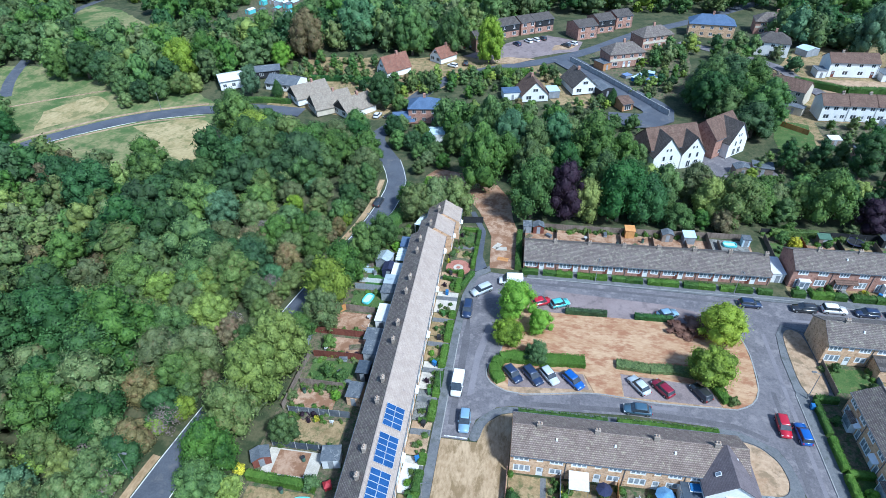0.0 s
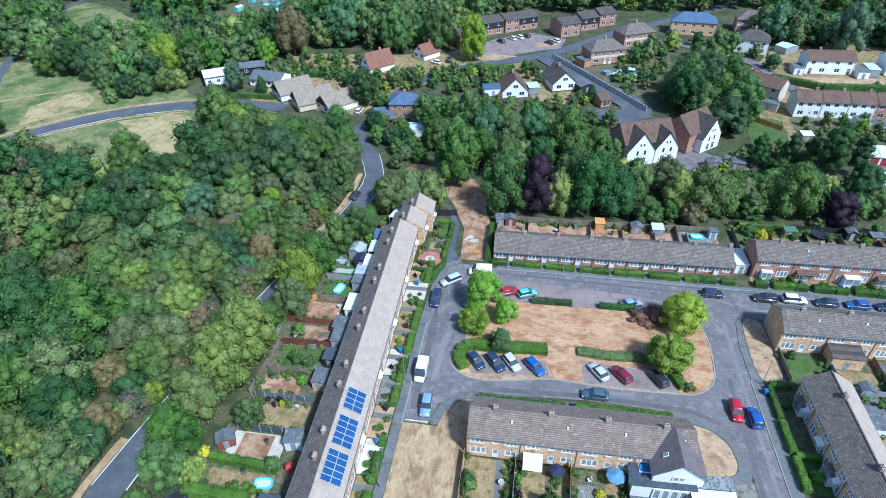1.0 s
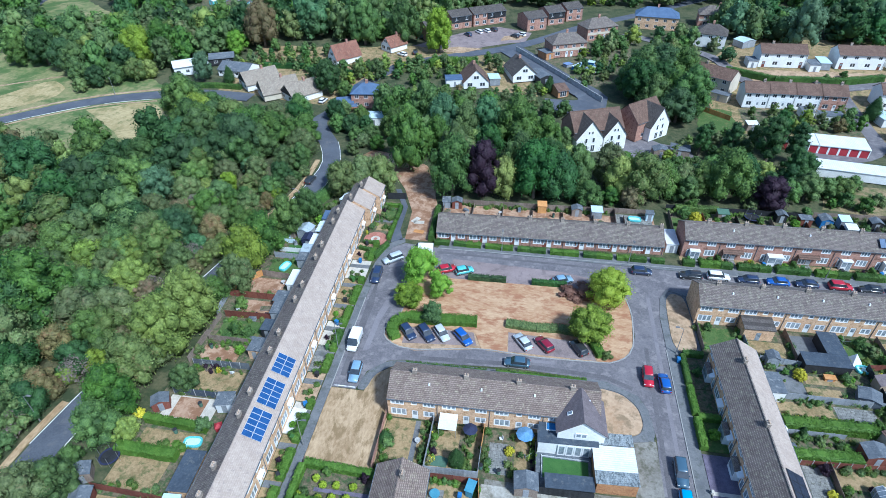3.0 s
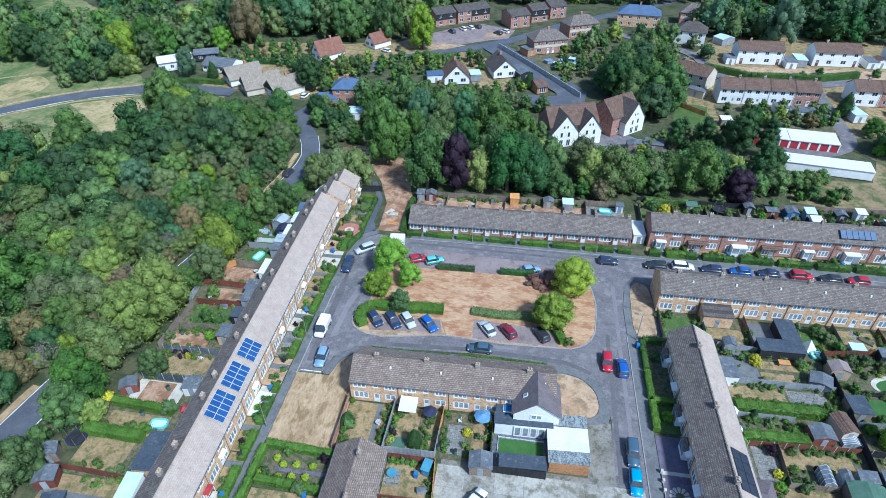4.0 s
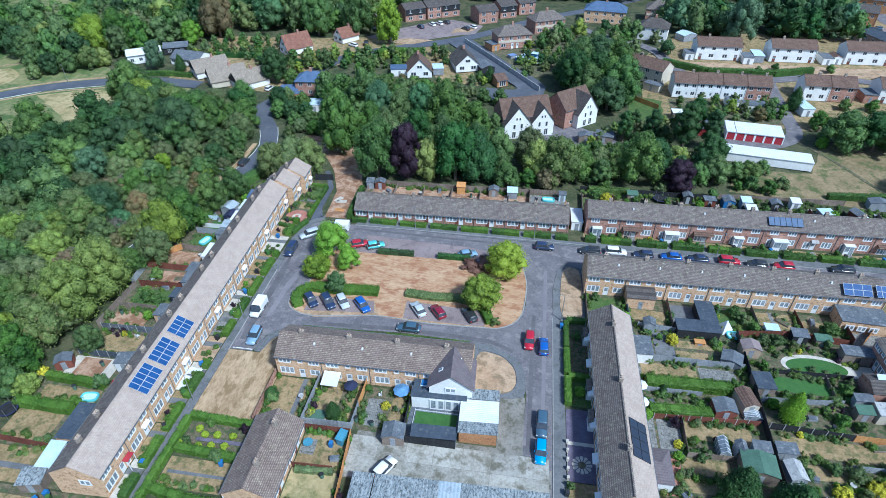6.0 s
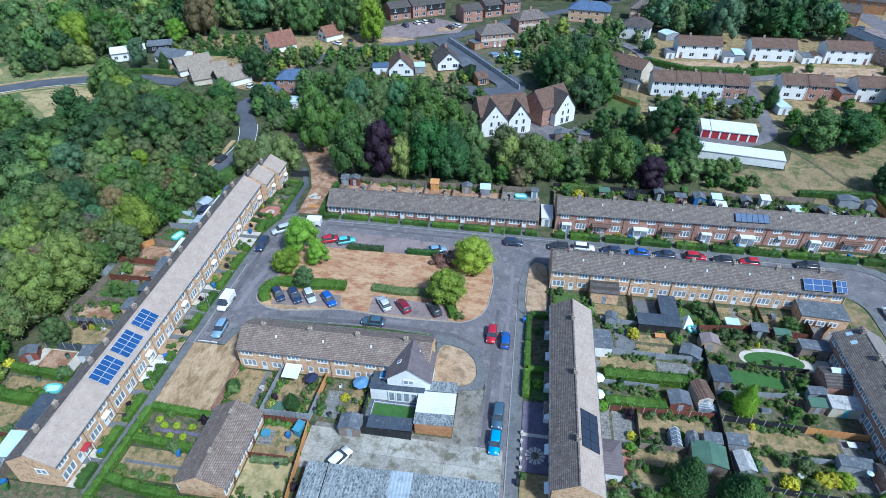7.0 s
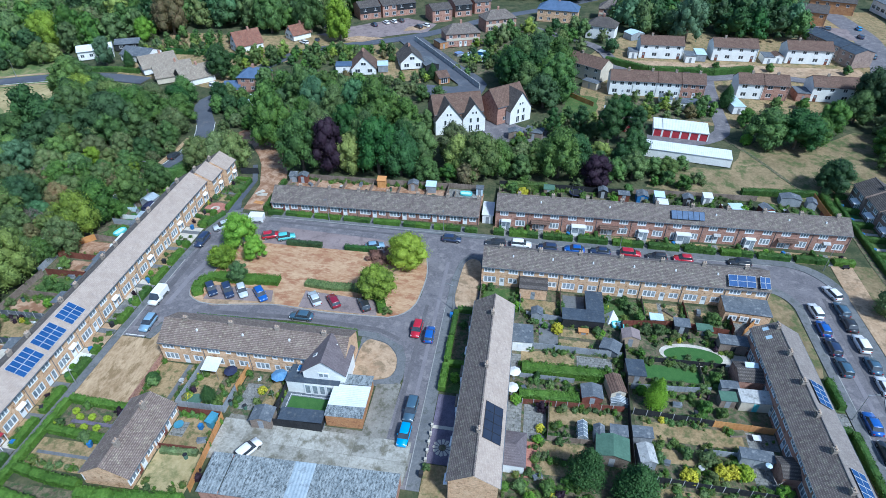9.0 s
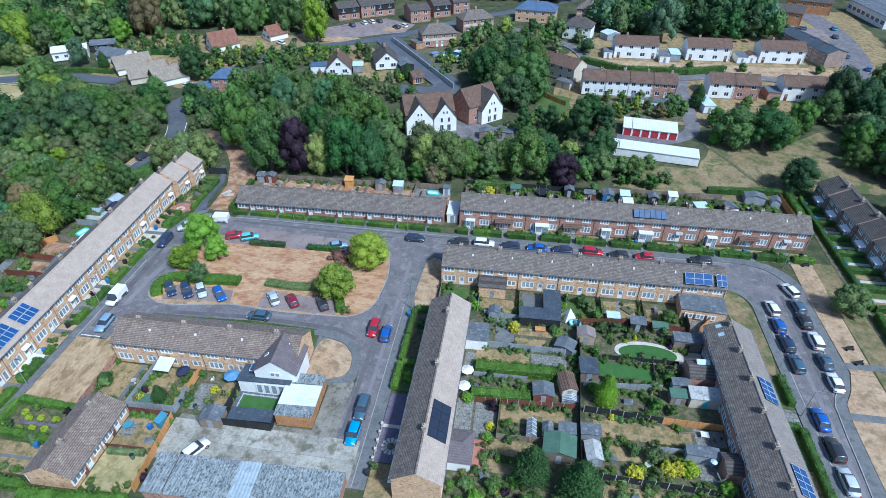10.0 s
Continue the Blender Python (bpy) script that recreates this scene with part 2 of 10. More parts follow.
M["roof_red"] = coursed("clay_roof_tiles", (0.24, 0.10, 0.07), (0.34, 0.17, 0.12), (0.5, 0.5, 0.5), 0.19, 0.25, True, blotch=(0.2, 0.13, 0.1))
M["roof_brown"] = coursed("brown_roof_tiles", (0.14, 0.085, 0.065), (0.20, 0.13, 0.10), (0.5, 0.5, 0.5), 0.19, 0.30, True, blotch=(0.22, 0.17, 0.12), blotches=0.15)
M["slate_blue"] = surface("blue_grey_slate", (0.07, 0.11, 0.19), (0.11, 0.16, 0.26), 0.6, 4.0, 0.5, 0.1)
M["felt"] = surface("roofing_felt", (0.085, 0.098, 0.118), (0.15, 0.165, 0.185), 0.5, 3.0, 0.85, 0.2, (0.25, 0.26, 0.27), 0.25)
M["felt_pale"] = surface("pale_felt", (0.33, 0.33, 0.33), (0.5, 0.5, 0.49), 0.6, 3.0, 0.85, 0.15, (0.22, 0.22, 0.21), 0.3)
M["felt_dark"] = surface("dark_felt", (0.045, 0.058, 0.08), (0.07, 0.088, 0.115), 0.6, 3.0, 0.8, 0.15, (0.11, 0.12, 0.13), 0.25)
M["felt_green"] = surface("green_mineral_felt", (0.07, 0.13, 0.095), (0.10, 0.18, 0.13), 0.5, 3.0, 0.9, 0.2)
M["asbestos"] = surface("weathered_cement_sheet", (0.16, 0.185, 0.20), (0.36, 0.385, 0.39), 1.1, 5.0, 0.9, 0.2, (0.085, 0.095, 0.10), 0.45, stretch=(1.6, 0.8, 1))
M["sheet_white"] = surface("white_roof_sheet", (0.60, 0.62, 0.64), (0.73, 0.745, 0.75), 0.5, 3.0, 0.6, 0.05)
M["sheet_faded"] = surface("faded_blue_grey_sheet", (0.30, 0.355, 0.40), (0.40, 0.455, 0.50), 0.5, 3.0, 0.6, 0.05, (0.24, 0.27, 0.3), 0.3)
M["sheet_blue"] = surface("pale_blue_sheet", (0.45, 0.58, 0.66), (0.58, 0.70, 0.76), 0.5, 3.0, 0.5, 0.05)
M["timber"] = surface("weathered_timber", (0.16, 0.125, 0.10), (0.27, 0.22, 0.18), 0.8, 6.0, 0.9, 0.3, jitter=0.2)
M["timber_red"] = surface("red_stained_timber", (0.13, 0.045, 0.03), (0.20, 0.075, 0.05), 0.8, 6.0, 0.85, 0.3, jitter=0.2)
M["timber_pale"] = surface("pale_bare_timber", (0.36, 0.26, 0.18), (0.47, 0.36, 0.26), 0.8, 6.0, 0.9, 0.3)
M["timber_new"] = surface("new_orange_timber", (0.46, 0.22, 0.07), (0.58, 0.31, 0.12), 0.8, 6.0, 0.85, 0.3, jitter=0.15)
M["timber_grey"] = surface("silver_grey_timber", (0.22, 0.235, 0.26), (0.33, 0.345, 0.37), 0.8, 6.0, 0.9, 0.3, jitter=0.15)
M["black"] = surface("black_stain", (0.018, 0.019, 0.022), (0.035, 0.036, 0.04), 0.8, 6.0, 0.7, 0.2)
M["blue_paint"] = surface("blue_paint", (0.03, 0.13, 0.33), (0.05, 0.18, 0.42), 0.8, 6.0, 0.6, 0.1)
M["red_paint"] = surface("red_paint", (0.33, 0.03, 0.045), (0.42, 0.05, 0.06), 0.8, 6.0, 0.55, 0.05)
M["teal"] = surface("turquoise_plastic", (0.12, 0.45, 0.47), (0.20, 0.58, 0.60), 1, 4, 0.5, 0.05)
M["water"] = surface("pool_water", (0.5, 0.70, 0.68), (0.58, 0.76, 0.74), 1, 4, 0.08, 0.05, spec=0.5)
M["metal"] = surface("galvanised_steel", (0.36, 0.37, 0.38), (0.45, 0.46, 0.47), 1, 6, 0.45, 0, metal=0.7)
M["rubber"] = surface("black_rubber", (0.02, 0.02, 0.02), (0.03, 0.03, 0.03), 1, 6, 0.8, 0.05)
M["bark"] = surface("bark", (0.09, 0.07, 0.05), (0.17, 0.14, 0.11), 0.9, 5.0, 0.95, 0.6)
M["chimney_brick"] = coursed("sooty_chimney_brick", (0.29, 0.24, 0.2), (0.42, 0.36, 0.3), (0.8, 0.8, 0.8), 0.15, 0.45, blotch=(0.13, 0.11, 0.1))
M["lead"] = surface("clay_pot", (0.42, 0.30, 0.22), (0.55, 0.42, 0.32), 1, 5, 0.8, 0.1)
M["solar"] = surface("blue_solar_cells", (0.022, 0.066, 0.185), (0.034, 0.095, 0.25), 0.5, 5.0, 0.22, 0, spec=0.5)
M["solar_dark"] = surface("dark_solar_cells", (0.02, 0.026, 0.045), (0.03, 0.037, 0.06), 0.5, 5.0, 0.2, 0, spec=0.5)
glass = surface("window_glass", (0.17, 0.21, 0.25), (0.42, 0.46, 0.50), 0.7, 2.0, 0.08, 0, spec=0.6)
glass.node_tree.nodes["Principled BSDF"].inputs["Transmission Weight"].default_value = 0.15
M["glass"] = glass
M["carglass"] = surface("car_glass", (0.035, 0.042, 0.052), (0.055, 0.065, 0.08), 0.7, 2.0, 0.05, 0, spec=0.7)
M["leaf_mid"] = leaves("leaves_mid_green", (0.050, 0.107, 0.035), (0.163, 0.275, 0.076), wild=True)
M["leaf_dark"] = leaves("leaves_dark_green", (0.028, 0.070, 0.028), (0.082, 0.174, 0.058), wild=True)
M["leaf_yellow"] = leaves("leaves_yellow_green", (0.121, 0.185, 0.041), (0.320, 0.424, 0.089), wild=True)
M["leaf_olive"] = leaves("leaves_olive", (0.078, 0.126, 0.045), (0.213, 0.285, 0.102), c=(0.226, 0.201, 0.093), third=0.2, wild=True)
M["leaf_brown"] = leaves("leaves_scorched", (0.121, 0.122, 0.055), (0.291, 0.260, 0.118), c=(0.233, 0.164, 0.086), third=0.35, wild=True)
M["leaf_twig"] = leaves("bare_grey_twigs", (0.17, 0.135, 0.12), (0.30, 0.25, 0.225))
M["leaf_copper"] = leaves("leaves_copper", (0.028, 0.016, 0.03), (0.055, 0.032, 0.05))
M["leaf_lime"] = leaves("leaves_lime", (0.126, 0.276, 0.033), (0.272, 0.456, 0.056))
M["leaf_topiary"] = leaves("clipped_golden_leaves", (0.252, 0.360, 0.028), (0.446, 0.551, 0.056))
M["teal_plastic"] = surface("teal_plastic", (0.07, 0.22, 0.31), (0.10, 0.28, 0.38), 0.8, 5.0, 0.5, 0.05)
M["leaf_gold"] = leaves("leaves_golden", (0.242, 0.339, 0.036), (0.427, 0.530, 0.066))
M["leaf_blue"] = leaves("leaves_grey_green", (0.064, 0.136, 0.072), (0.155, 0.265, 0.133), wild=True)
M["leaf_hedge"] = leaves("hedge_leaves", (0.053, 0.122, 0.028), (0.112, 0.201, 0.045), 0.2, 0.14)
M["leaf_hedge2"] = leaves("clipped_hedge_leaves", (0.082, 0.170, 0.026), (0.150, 0.265, 0.045), 0.2, 0.14)
M["leaf_red"] = leaves("leaves_red_brown", (0.165, 0.084, 0.06), (0.28, 0.16, 0.115))
M["leaf_border"] = leaves("mixed_border_leaves", (0.058, 0.117, 0.028), (0.145, 0.212, 0.049), 0.3, 0.3, (0.213, 0.201, 0.066), 0.25)
M["leaf_cypress"] = leaves("golden_cypress_leaves", (0.145, 0.286, 0.025), (0.320, 0.530, 0.045))
M["leaf_conifer"] = leaves("conifer_leaves", (0.034, 0.085, 0.026), (0.080, 0.158, 0.046))
M["flower"] = leaves("mixed_flowers", (0.5, 0.47, 0.04), (0.72, 0.68, 0.07), 0.2, 0.4)


# ---- building blocks ----
class Geo:
    """Collects vertices and faces of one mesh."""

    def __init__(self):
        self.v, self.f = [], []

    def add(self, verts, faces):
        k = len(self.v)
        self.v += [tuple(p) for p in verts]
        self.f += [tuple(k + i for i in q) for q in faces]
        return self

    def box(self, x0, x1, y0, y1, z0, z1, top=0.0, topy=None):
        ty = top if topy is None else topy
        v = [(x0, y0, z0), (x1, y0, z0), (x1, y1, z0), (x0, y1, z0),
             (x0 + top, y0 + ty, z1), (x1 - top, y0 + ty, z1), (x1 - top, y1 - ty, z1), (x0 + top, y1 - ty, z1)]
        return self.add(v, [(3, 2, 1, 0), (4, 5, 6, 7), (0, 1, 5, 4), (1, 2, 6, 5), (2, 3, 7, 6), (3, 0, 4, 7)])

    def prism(self, pts, z0, z1):
        """A flat slab with that outline; z0 and z1 are numbers or functions of x, y."""
        area = sum(a[0] * b[1] - b[0] * a[1] for a, b in zip(pts, pts[1:] + pts[:1]))
        pts = list(pts) if area > 0 else list(pts)[::-1]
        n = len(pts)
        v = [(x, y, z0) for x, y in pts] + [(x, y, z1) for x, y in pts]
        f = [tuple(range(n, 2 * n)), tuple(range(n))[::-1]]
        f += [(i, (i + 1) % n, n + (i + 1) % n, n + i) for i in range(n)]
        return self.add(v, f)

    def side(self, profile, y0, y1):
        """An outline in x and z, carried from y0 to y1."""
        n = len(profile)
        v = [(x, y0, z) for x, z in profile] + [(x, y1, z) for x, z in profile]
        f = [tuple(range(n))[::-1], tuple(range(n, 2 * n))]
        f += [(i, i + n, (i + 1) % n + n, (i + 1) % n) for i in range(n)]
        return self.add(v, [q[::-1] for q in f])

    def cyl(self, a, b, r0, r1, n=8):
        a, b = Vector(a), Vector(b)
        d = (b - a).normalized()
        u = d.orthogonal().normalized()
        w = d.cross(u)
        ring = lambda c, r: [c + (u * math.cos(t) + w * math.sin(t)) * r for t in [2 * math.pi * i / n for i in range(n)]]
        v = ring(a, r0) + ring(b, r1)
        f = [tuple(range(n))[::-1], tuple(range(n, 2 * n))]
        f += [(i, (i + 1) % n, n + (i + 1) % n, n + i) for i in range(n)]
        return self.add(v, f)

    def mesh(self, name, mat, smooth=False):
        me = bpy.data.meshes.new(name)
        me.from_pydata(self.v, [], self.f)
        if smooth:
            me.polygons.foreach_set("use_smooth", [True] * len(me.polygons))
        me.materials.append(mat)
        me.update()
        return me


def part(name, geo, mat, parent, label="", at=None):
    """One mesh under a thing or under a part; geo is a Geo or a finished mesh."""
    me = geo.mesh(name, mat) if isinstance(geo, Geo) else geo
    ob = new(name, me)
    ob.parent = parent
    if at is not None:
        ob.matrix_basis = at
    return tagged(ob, label)


def thing(name, label, category, m, group="", kind=""):
    ob = new(name)
    ob.empty_display_size = 0.5
    ob.matrix_basis = m
    return tagged(ob, label, category, group, kind)


def slab(name, pts, z0, z1, mat, label="", kind="structure", category=""):
    ob = new(name, Geo().prism(pts, z0, z1).mesh(name, mat))
    return tagged(ob, label, category, "", kind)


def rounded(pts, times=2):
    """An outline with its corners cut into curves."""
    for _ in range(times):
        pts = [q for a, b in zip(pts, pts[1:] + pts[:1]) for q in ((a[0] * 0.8 + b[0] * 0.2, a[1] * 0.8 + b[1] * 0.2), (a[0] * 0.2 + b[0] * 0.8, a[1] * 0.2 + b[1] * 0.8))]
    return pts


def ease(a, b, x):
    t = min(1.0, max(0.0, (x - a) / (b - a)))
    return t * t * (3 - 2 * t)


def rise(x, y):
    """The height of the ground: level round the close, climbing gently beyond."""
    return 5.0 * ease(150, 240, y) + 2.0 * ease(60, 100, x) * ease(118, 150, y) * (1 - 0.7 * ease(150, 235, y))


def place(x, y, rz=0.0, up=0.0, s=1.0):
    return pose(x, y, rise(x, y) + up, 0, 0, rz) @ Matrix.Diagonal((s, s, s, 1))


def arc(cx, cy, r, a0, a1, n=8):
    return [(cx + r * math.cos(radians(a0 + (a1 - a0) * i / n)), cy + r * math.sin(radians(a0 + (a1 - a0) * i / n))) for i in range(n + 1)]


def ribbon(name, pts, width, mat, up=0.05, label="", step=4.0, thick=0.3):
    """A road or path that follows the ground along a bent line."""
    p = [Vector((x, y)) for x, y in pts]
    fine = []
    for i in range(len(p) - 1):
        a, b, c, d = p[max(i - 1, 0)], p[i], p[i + 1], p[min(i + 2, len(p) - 1)]
        n = max(2, int((c - b).length / step))
        for k in range(n):
            t = k / n
            fine.append(0.5 * (2 * b + (c - a) * t + (2 * a - 5 * b + 4 * c - d) * t * t + (3 * b - a - 3 * c + d) * t ** 3))
    fine.append(p[-1])
    g = Geo()
    rows = []
    for i, q in enumerate(fine):
        d = (fine[min(i + 1, len(fine) - 1)] - fine[max(i - 1, 0)]).normalized()
        nrm = Vector((-d.y, d.x)) * width / 2
        l, r = q + nrm, q - nrm
        z = max(rise(l.x, l.y), rise(r.x, r.y), rise(q.x, q.y)) + up
        rows.append([(l.x, l.y, z), (r.x, r.y, z), (r.x, r.y, z - thick), (l.x, l.y, z - thick)])
    fs = []
    for i in range(len(rows) - 1):
        k = 4 * i
        fs += [(k, k + 1, k + 5, k + 4), (k + 1, k + 2, k + 6, k + 5), (k + 3, k, k + 4, k + 7)]
    g.add([p for r in rows for p in r], fs)
    ob = new(name, g.mesh(name, mat))
    return tagged(ob, label, "", "", "structure")


# ---- ground, roads, verges ----
def axis(a, b, fine, far):
    inner = list(np.arange(a, b + 0.1, fine))
    steps = [12, 30, 60, 120, 240, 480, 900, 1500][:far]
    lo, hi = [a], [b]
    for s in steps:
        lo.append(lo[-1] - s)
        hi.append(hi[-1] + s)
    return sorted(set(lo[1:] + inner + hi[1:]))


gx, gy = axis(-200, 240, 5, 8), axis(-10, 330, 5, 8)
verts = [(x, y, rise(x, y)) for y in gy for x in gx]
nx = len(gx)
faces = [(j * nx + i, j * nx + i + 1, (j + 1) * nx + i + 1, (j + 1) * nx + i) for j in range(len(gy) - 1) for i in range(nx - 1)]
tagged(new("ground", Geo().add(verts, faces).mesh("ground", M["ground"], True)), "rough grass and soil", kind="structure")

def rect_(x0, x1, y0, y1):
    return [(x0, y0), (x1, y0), (x1, y1), (x0, y1)]


ROAD = 0.03
slab("road_north", [(-5.3, 91.2), (46, 90.6), (112.5, 90.6)] + arc(112.5, 83.6, 7, 80, 0, 8) + [(119.3, 30), (126.8, 30), (126.8, 89)] + arc(118.8, 89.4, 8, 0, 90, 8) + [(60, 97.2), (7, 98.2), (-1.5, 99.0), (-4.2, 97)], -0.3, ROAD, M["asphalt"], "worn grey asphalt street")
slab("road_west", [(-5.6, 57.5), (-1.5, 57.5), (-0.6, 61.5), (2.5, 64.4), (5, 65), (7, 67.3), (2.2, 68.5), (0.2, 70.5), (0.2, 73.5), (2.0, 76), (3.0, 82), (4, 91.5), (-5.2, 91.5), (-5.6, 80)], -0.3, ROAD + 0.004, M["asphalt"], "worn grey asphalt street")
slab("road_south", [(4, 65), (12, 65.1), (24, 65.9), (34.6, 65.5), (40, 65.2), (45, 62.8), (46.3, 60), (52, 60), (52, 76), (46, 77), (45.4, 74), (43.6, 70.9), (39.4, 69.3), (28, 68.8), (18, 69.4), (6.5, 67.4)], -0.3, ROAD + 0.008, M["asphalt"], "worn grey asphalt street")
slab("road_east", [(46.4, 36), (51.4, 36), (51.1, 60), (51.1, 82), (51.9, 88), (53.6, 90.9), (44.4, 90.9), (45.9, 84), (46.0, 75), (46.2, 60.5), (46.8, 55), (46.4, 47)], -0.3, ROAD + 0.012, M["asphalt"], "worn grey asphalt street")
slab("road_bays", [(8, 88.3), (40, 88.6), (44, 91.2), (33, 93.6), (10, 94.8)], -0.3, ROAD + 0.016, M["asphalt_old"], "faded reddish parking bays")
slab("road_bays_south", [(3, 68.9), (17.5, 70.2), (16.6, 73.4), (4, 73.2)], -0.3, ROAD + 0.016, M["asphalt_old"], "faded reddish parking bays")
slab("road_bays_middle", [(23.2, 69.6), (38.6, 69.6), (37.4, 73.6), (23.0, 74.4)], -0.3, ROAD + 0.016, M["asphalt_old"], "faded reddish parking bays")

slab("ground_island_edge", rect_(0.6, 45.6, 66.5, 91.0), -0.2, 0.024, M["drygrass"], "worn earth edge of the island")
slab("ground_verge_edge", rect_(37.4, 46.4, 53.2, 65.6), -0.2, 0.02, M["paving"], "worn grey edge of the verge")
slab("ground_row_edge", rect_(51.6, 57.2, 72.6, 91.0), -0.2, 0.02, M["paving"], "worn grey edge of the verge")
ribbon("trim_kerb_island", [(4.4, 90), (3.1, 84), (2.0, 76), (0.3, 73.4), (0.3, 70.6), (2.2, 68.6), (6.5, 67.7), (18, 69.45), (28, 68.95), (39.4, 69.35), (41.2, 69.6), (43.6, 71), (45.3, 74), (45.9, 80), (45.8, 84), (44.5, 90.3)], 0.22, M["kerb"], 0.125, "pale kerb round the grass island", 1.5)

# repairs and worn streaks in the asphalt
for i, (pts, mt) in enumerate([
        ([(8, 65.4), (24, 66.3), (34.4, 65.9), (40, 65.6), (44, 63.8), (44.4, 64.6), (40, 66.5), (33, 66.9), (23, 67.2), (8, 66.3)], "asphalt_patch"),
        ([(-4.9, 60), (-3.9, 60), (-3.6, 78), (-4.6, 88), (-5.0, 80)], "asphalt_patch"), ([(-2.6, 66), (-1.6, 66.5), (-1.2, 74), (0.6, 84), (-0.6, 84), (-2.2, 76)], "asphalt_pale"),
        ([(47.0, 44), (47.7, 44), (47.9, 74), (47.2, 74)], "asphalt_patch"), ([(49.2, 52), (49.8, 52), (50.0, 88), (49.3, 88)], "asphalt_pale"),
        ([(6, 96.4), (44, 95.6), (44, 96.2), (6, 97.1)], "asphalt_patch"), ([(56, 92.0), (110, 92.0), (110, 92.7), (56, 92.7)], "asphalt_pale"),
        ([(121.6, 36), (122.4, 36), (122.4, 84), (121.6, 84)], "asphalt_pale"), ([(123.8, 36), (124.5, 36), (124.5, 88), (123.8, 88)], "asphalt_patch"), ([(-3.4, 90.0), (1.5, 91.6), (1.0, 93.4), (-3.6, 92.4)], "asphalt_pale"), ([(26, 67.6), (31.4, 67.7), (31.4, 68.3), (26, 68.4)], "asphalt_pale")]):
    slab("trim_road_patch_%d" % (i + 1), pts, -0.1, ROAD + 0.0205 + 0.0006 * i, M[mt], "worn streak of repaired street asphalt")

# road markings
for i, (x0, x1, y0, y1) in enumerate([(-5.2, -1.6, 57.75, 57.95)]):
    slab("trim_road_line_%d" % (i + 1), [(x0, y0), (x1, y0), (x1, y1), (x0, y1)], 0, ROAD + 0.022, M["paint"], "worn white road line")

# pavements, a kerb's height above the road
PAVE = 0.13


def kerbed(name, pts, label="grey asphalt pavement with pale kerb", mat="paving"):
    slab(name, pts, -0.3, PAVE, M[mat], label)


kerbed("pavement_north", [(6, 98.25), (60, 97.25), (117, 97.45)] + arc(118.8, 89.4, 8.05, 90, 0, 8) + [(126.85, 66.4), (125.8, 64.6), (124.7, 62.8), (124.1, 61.0), (123.6, 55), (123.4, 50.5), (123.0, 45), (122.6, 30), (125.0, 30), (125.2, 49.6), (125.5, 58), (126.0, 61.8), (127.9, 65), (129.2, 69), (129.0, 88)] + arc(119.5, 89.6, 9.8, 0, 60, 6) + [(120, 99.6), (60, 99.1), (30, 99.1), (6.5, 100.2)])
kerbed("pavement_west", [(-7.2, 28), (-5.65, 28), (-5.65, 80), (-5.2, 90), (-4.0, 97.0), (-1.6, 99.3), (-2.0, 101), (-4.9, 98.4), (-6.6, 91), (-7.1, 80)])
kerbed("path_north", [(-2.4, 100.2), (-4.9, 98.8), (-5.2, 106), (-5.2, 113.4), (-8.6, 121.4), (-7.4, 121.8), (-4.0, 113.8), (-3.8, 104)], "dark asphalt footpath between hedges", "asphalt_dark")
kerbed("pavement_corner", rounded([(-1.45, 57.5), (-0.55, 61.5), (2.5, 64.35), (6, 64.9), (36, 65.3), (36, 64.1), (6, 63.8), (3.2, 63.2), (0.9, 60.8), (0.2, 57.5)]))
kerbed("pavement_verge", rounded([(36, 65.35), (40, 65.1), (44.9, 62.7), (46.3, 59.8), (46.75, 55.2), (45.5, 54), (40.5, 53.4), (40.5, 54.0), (44.3, 55.0), (45.2, 57.2), (44.7, 60.4), (42.4, 63.0), (38, 63.9), (36, 64.0)]))
kerbed("pavement_east", [(51.15, 36), (53.0, 36), (53.0, 73.6), (52.0, 75), (52.5, 88), (54, 90.55), (58, 90.55), (53.55, 90.85), (51.95, 88), (51.15, 82)])
kerbed("pavement_row", [(53.6, 90.55), (112.5, 90.55), (112.5, 89.3), (57, 89.3), (55, 90.2)])
kerbed("pavement_right", [(112.5, 90.55)] + arc(112.5, 83.6, 6.95, 80, 0, 8) + [(119.25, 30), (117.6, 30), (117.6, 82)] + arc(112.3, 83.2, 5.3, 0, 80, 8) + [(112.5, 89.3)])
for i, (x0, y0, x1, y1) in enumerate([(-5.75, 57, -5.6, 80), (6, 98.1, 60, 98.25), (51.0, 36, 51.15, 74), (126.72, 66.4, 126.87, 88), (119.2, 30, 119.35, 82), (60, 97.13, 117, 97.28)]):
    slab("trim_kerb_%d" % (i + 1), [(x0, y0), (x1, y0), (x1, y1), (x0, y1)], -0.2, PAVE + 0.012, M["kerb"], "pale concrete kerb along the pavement")

BEND = [(126.8, 66.5), (125.8, 64.6), (124.7, 62.8), (124.1, 61.0), (123.6, 55), (123.4, 50.5), (123.0, 45), (122.6, 30)]
for i, (a, b) in enumerate(zip(BEND, BEND[1:])):
    slab("trim_kerb_bend_%d" % (i + 1), [(a[0] - 0.1, a[1]), (b[0] - 0.1, b[1]), (b[0] + 0.06, b[1]), (a[0] + 0.06, a[1])], -0.2, PAVE + 0.012, M["kerb"], "pale concrete kerb along the pavement")

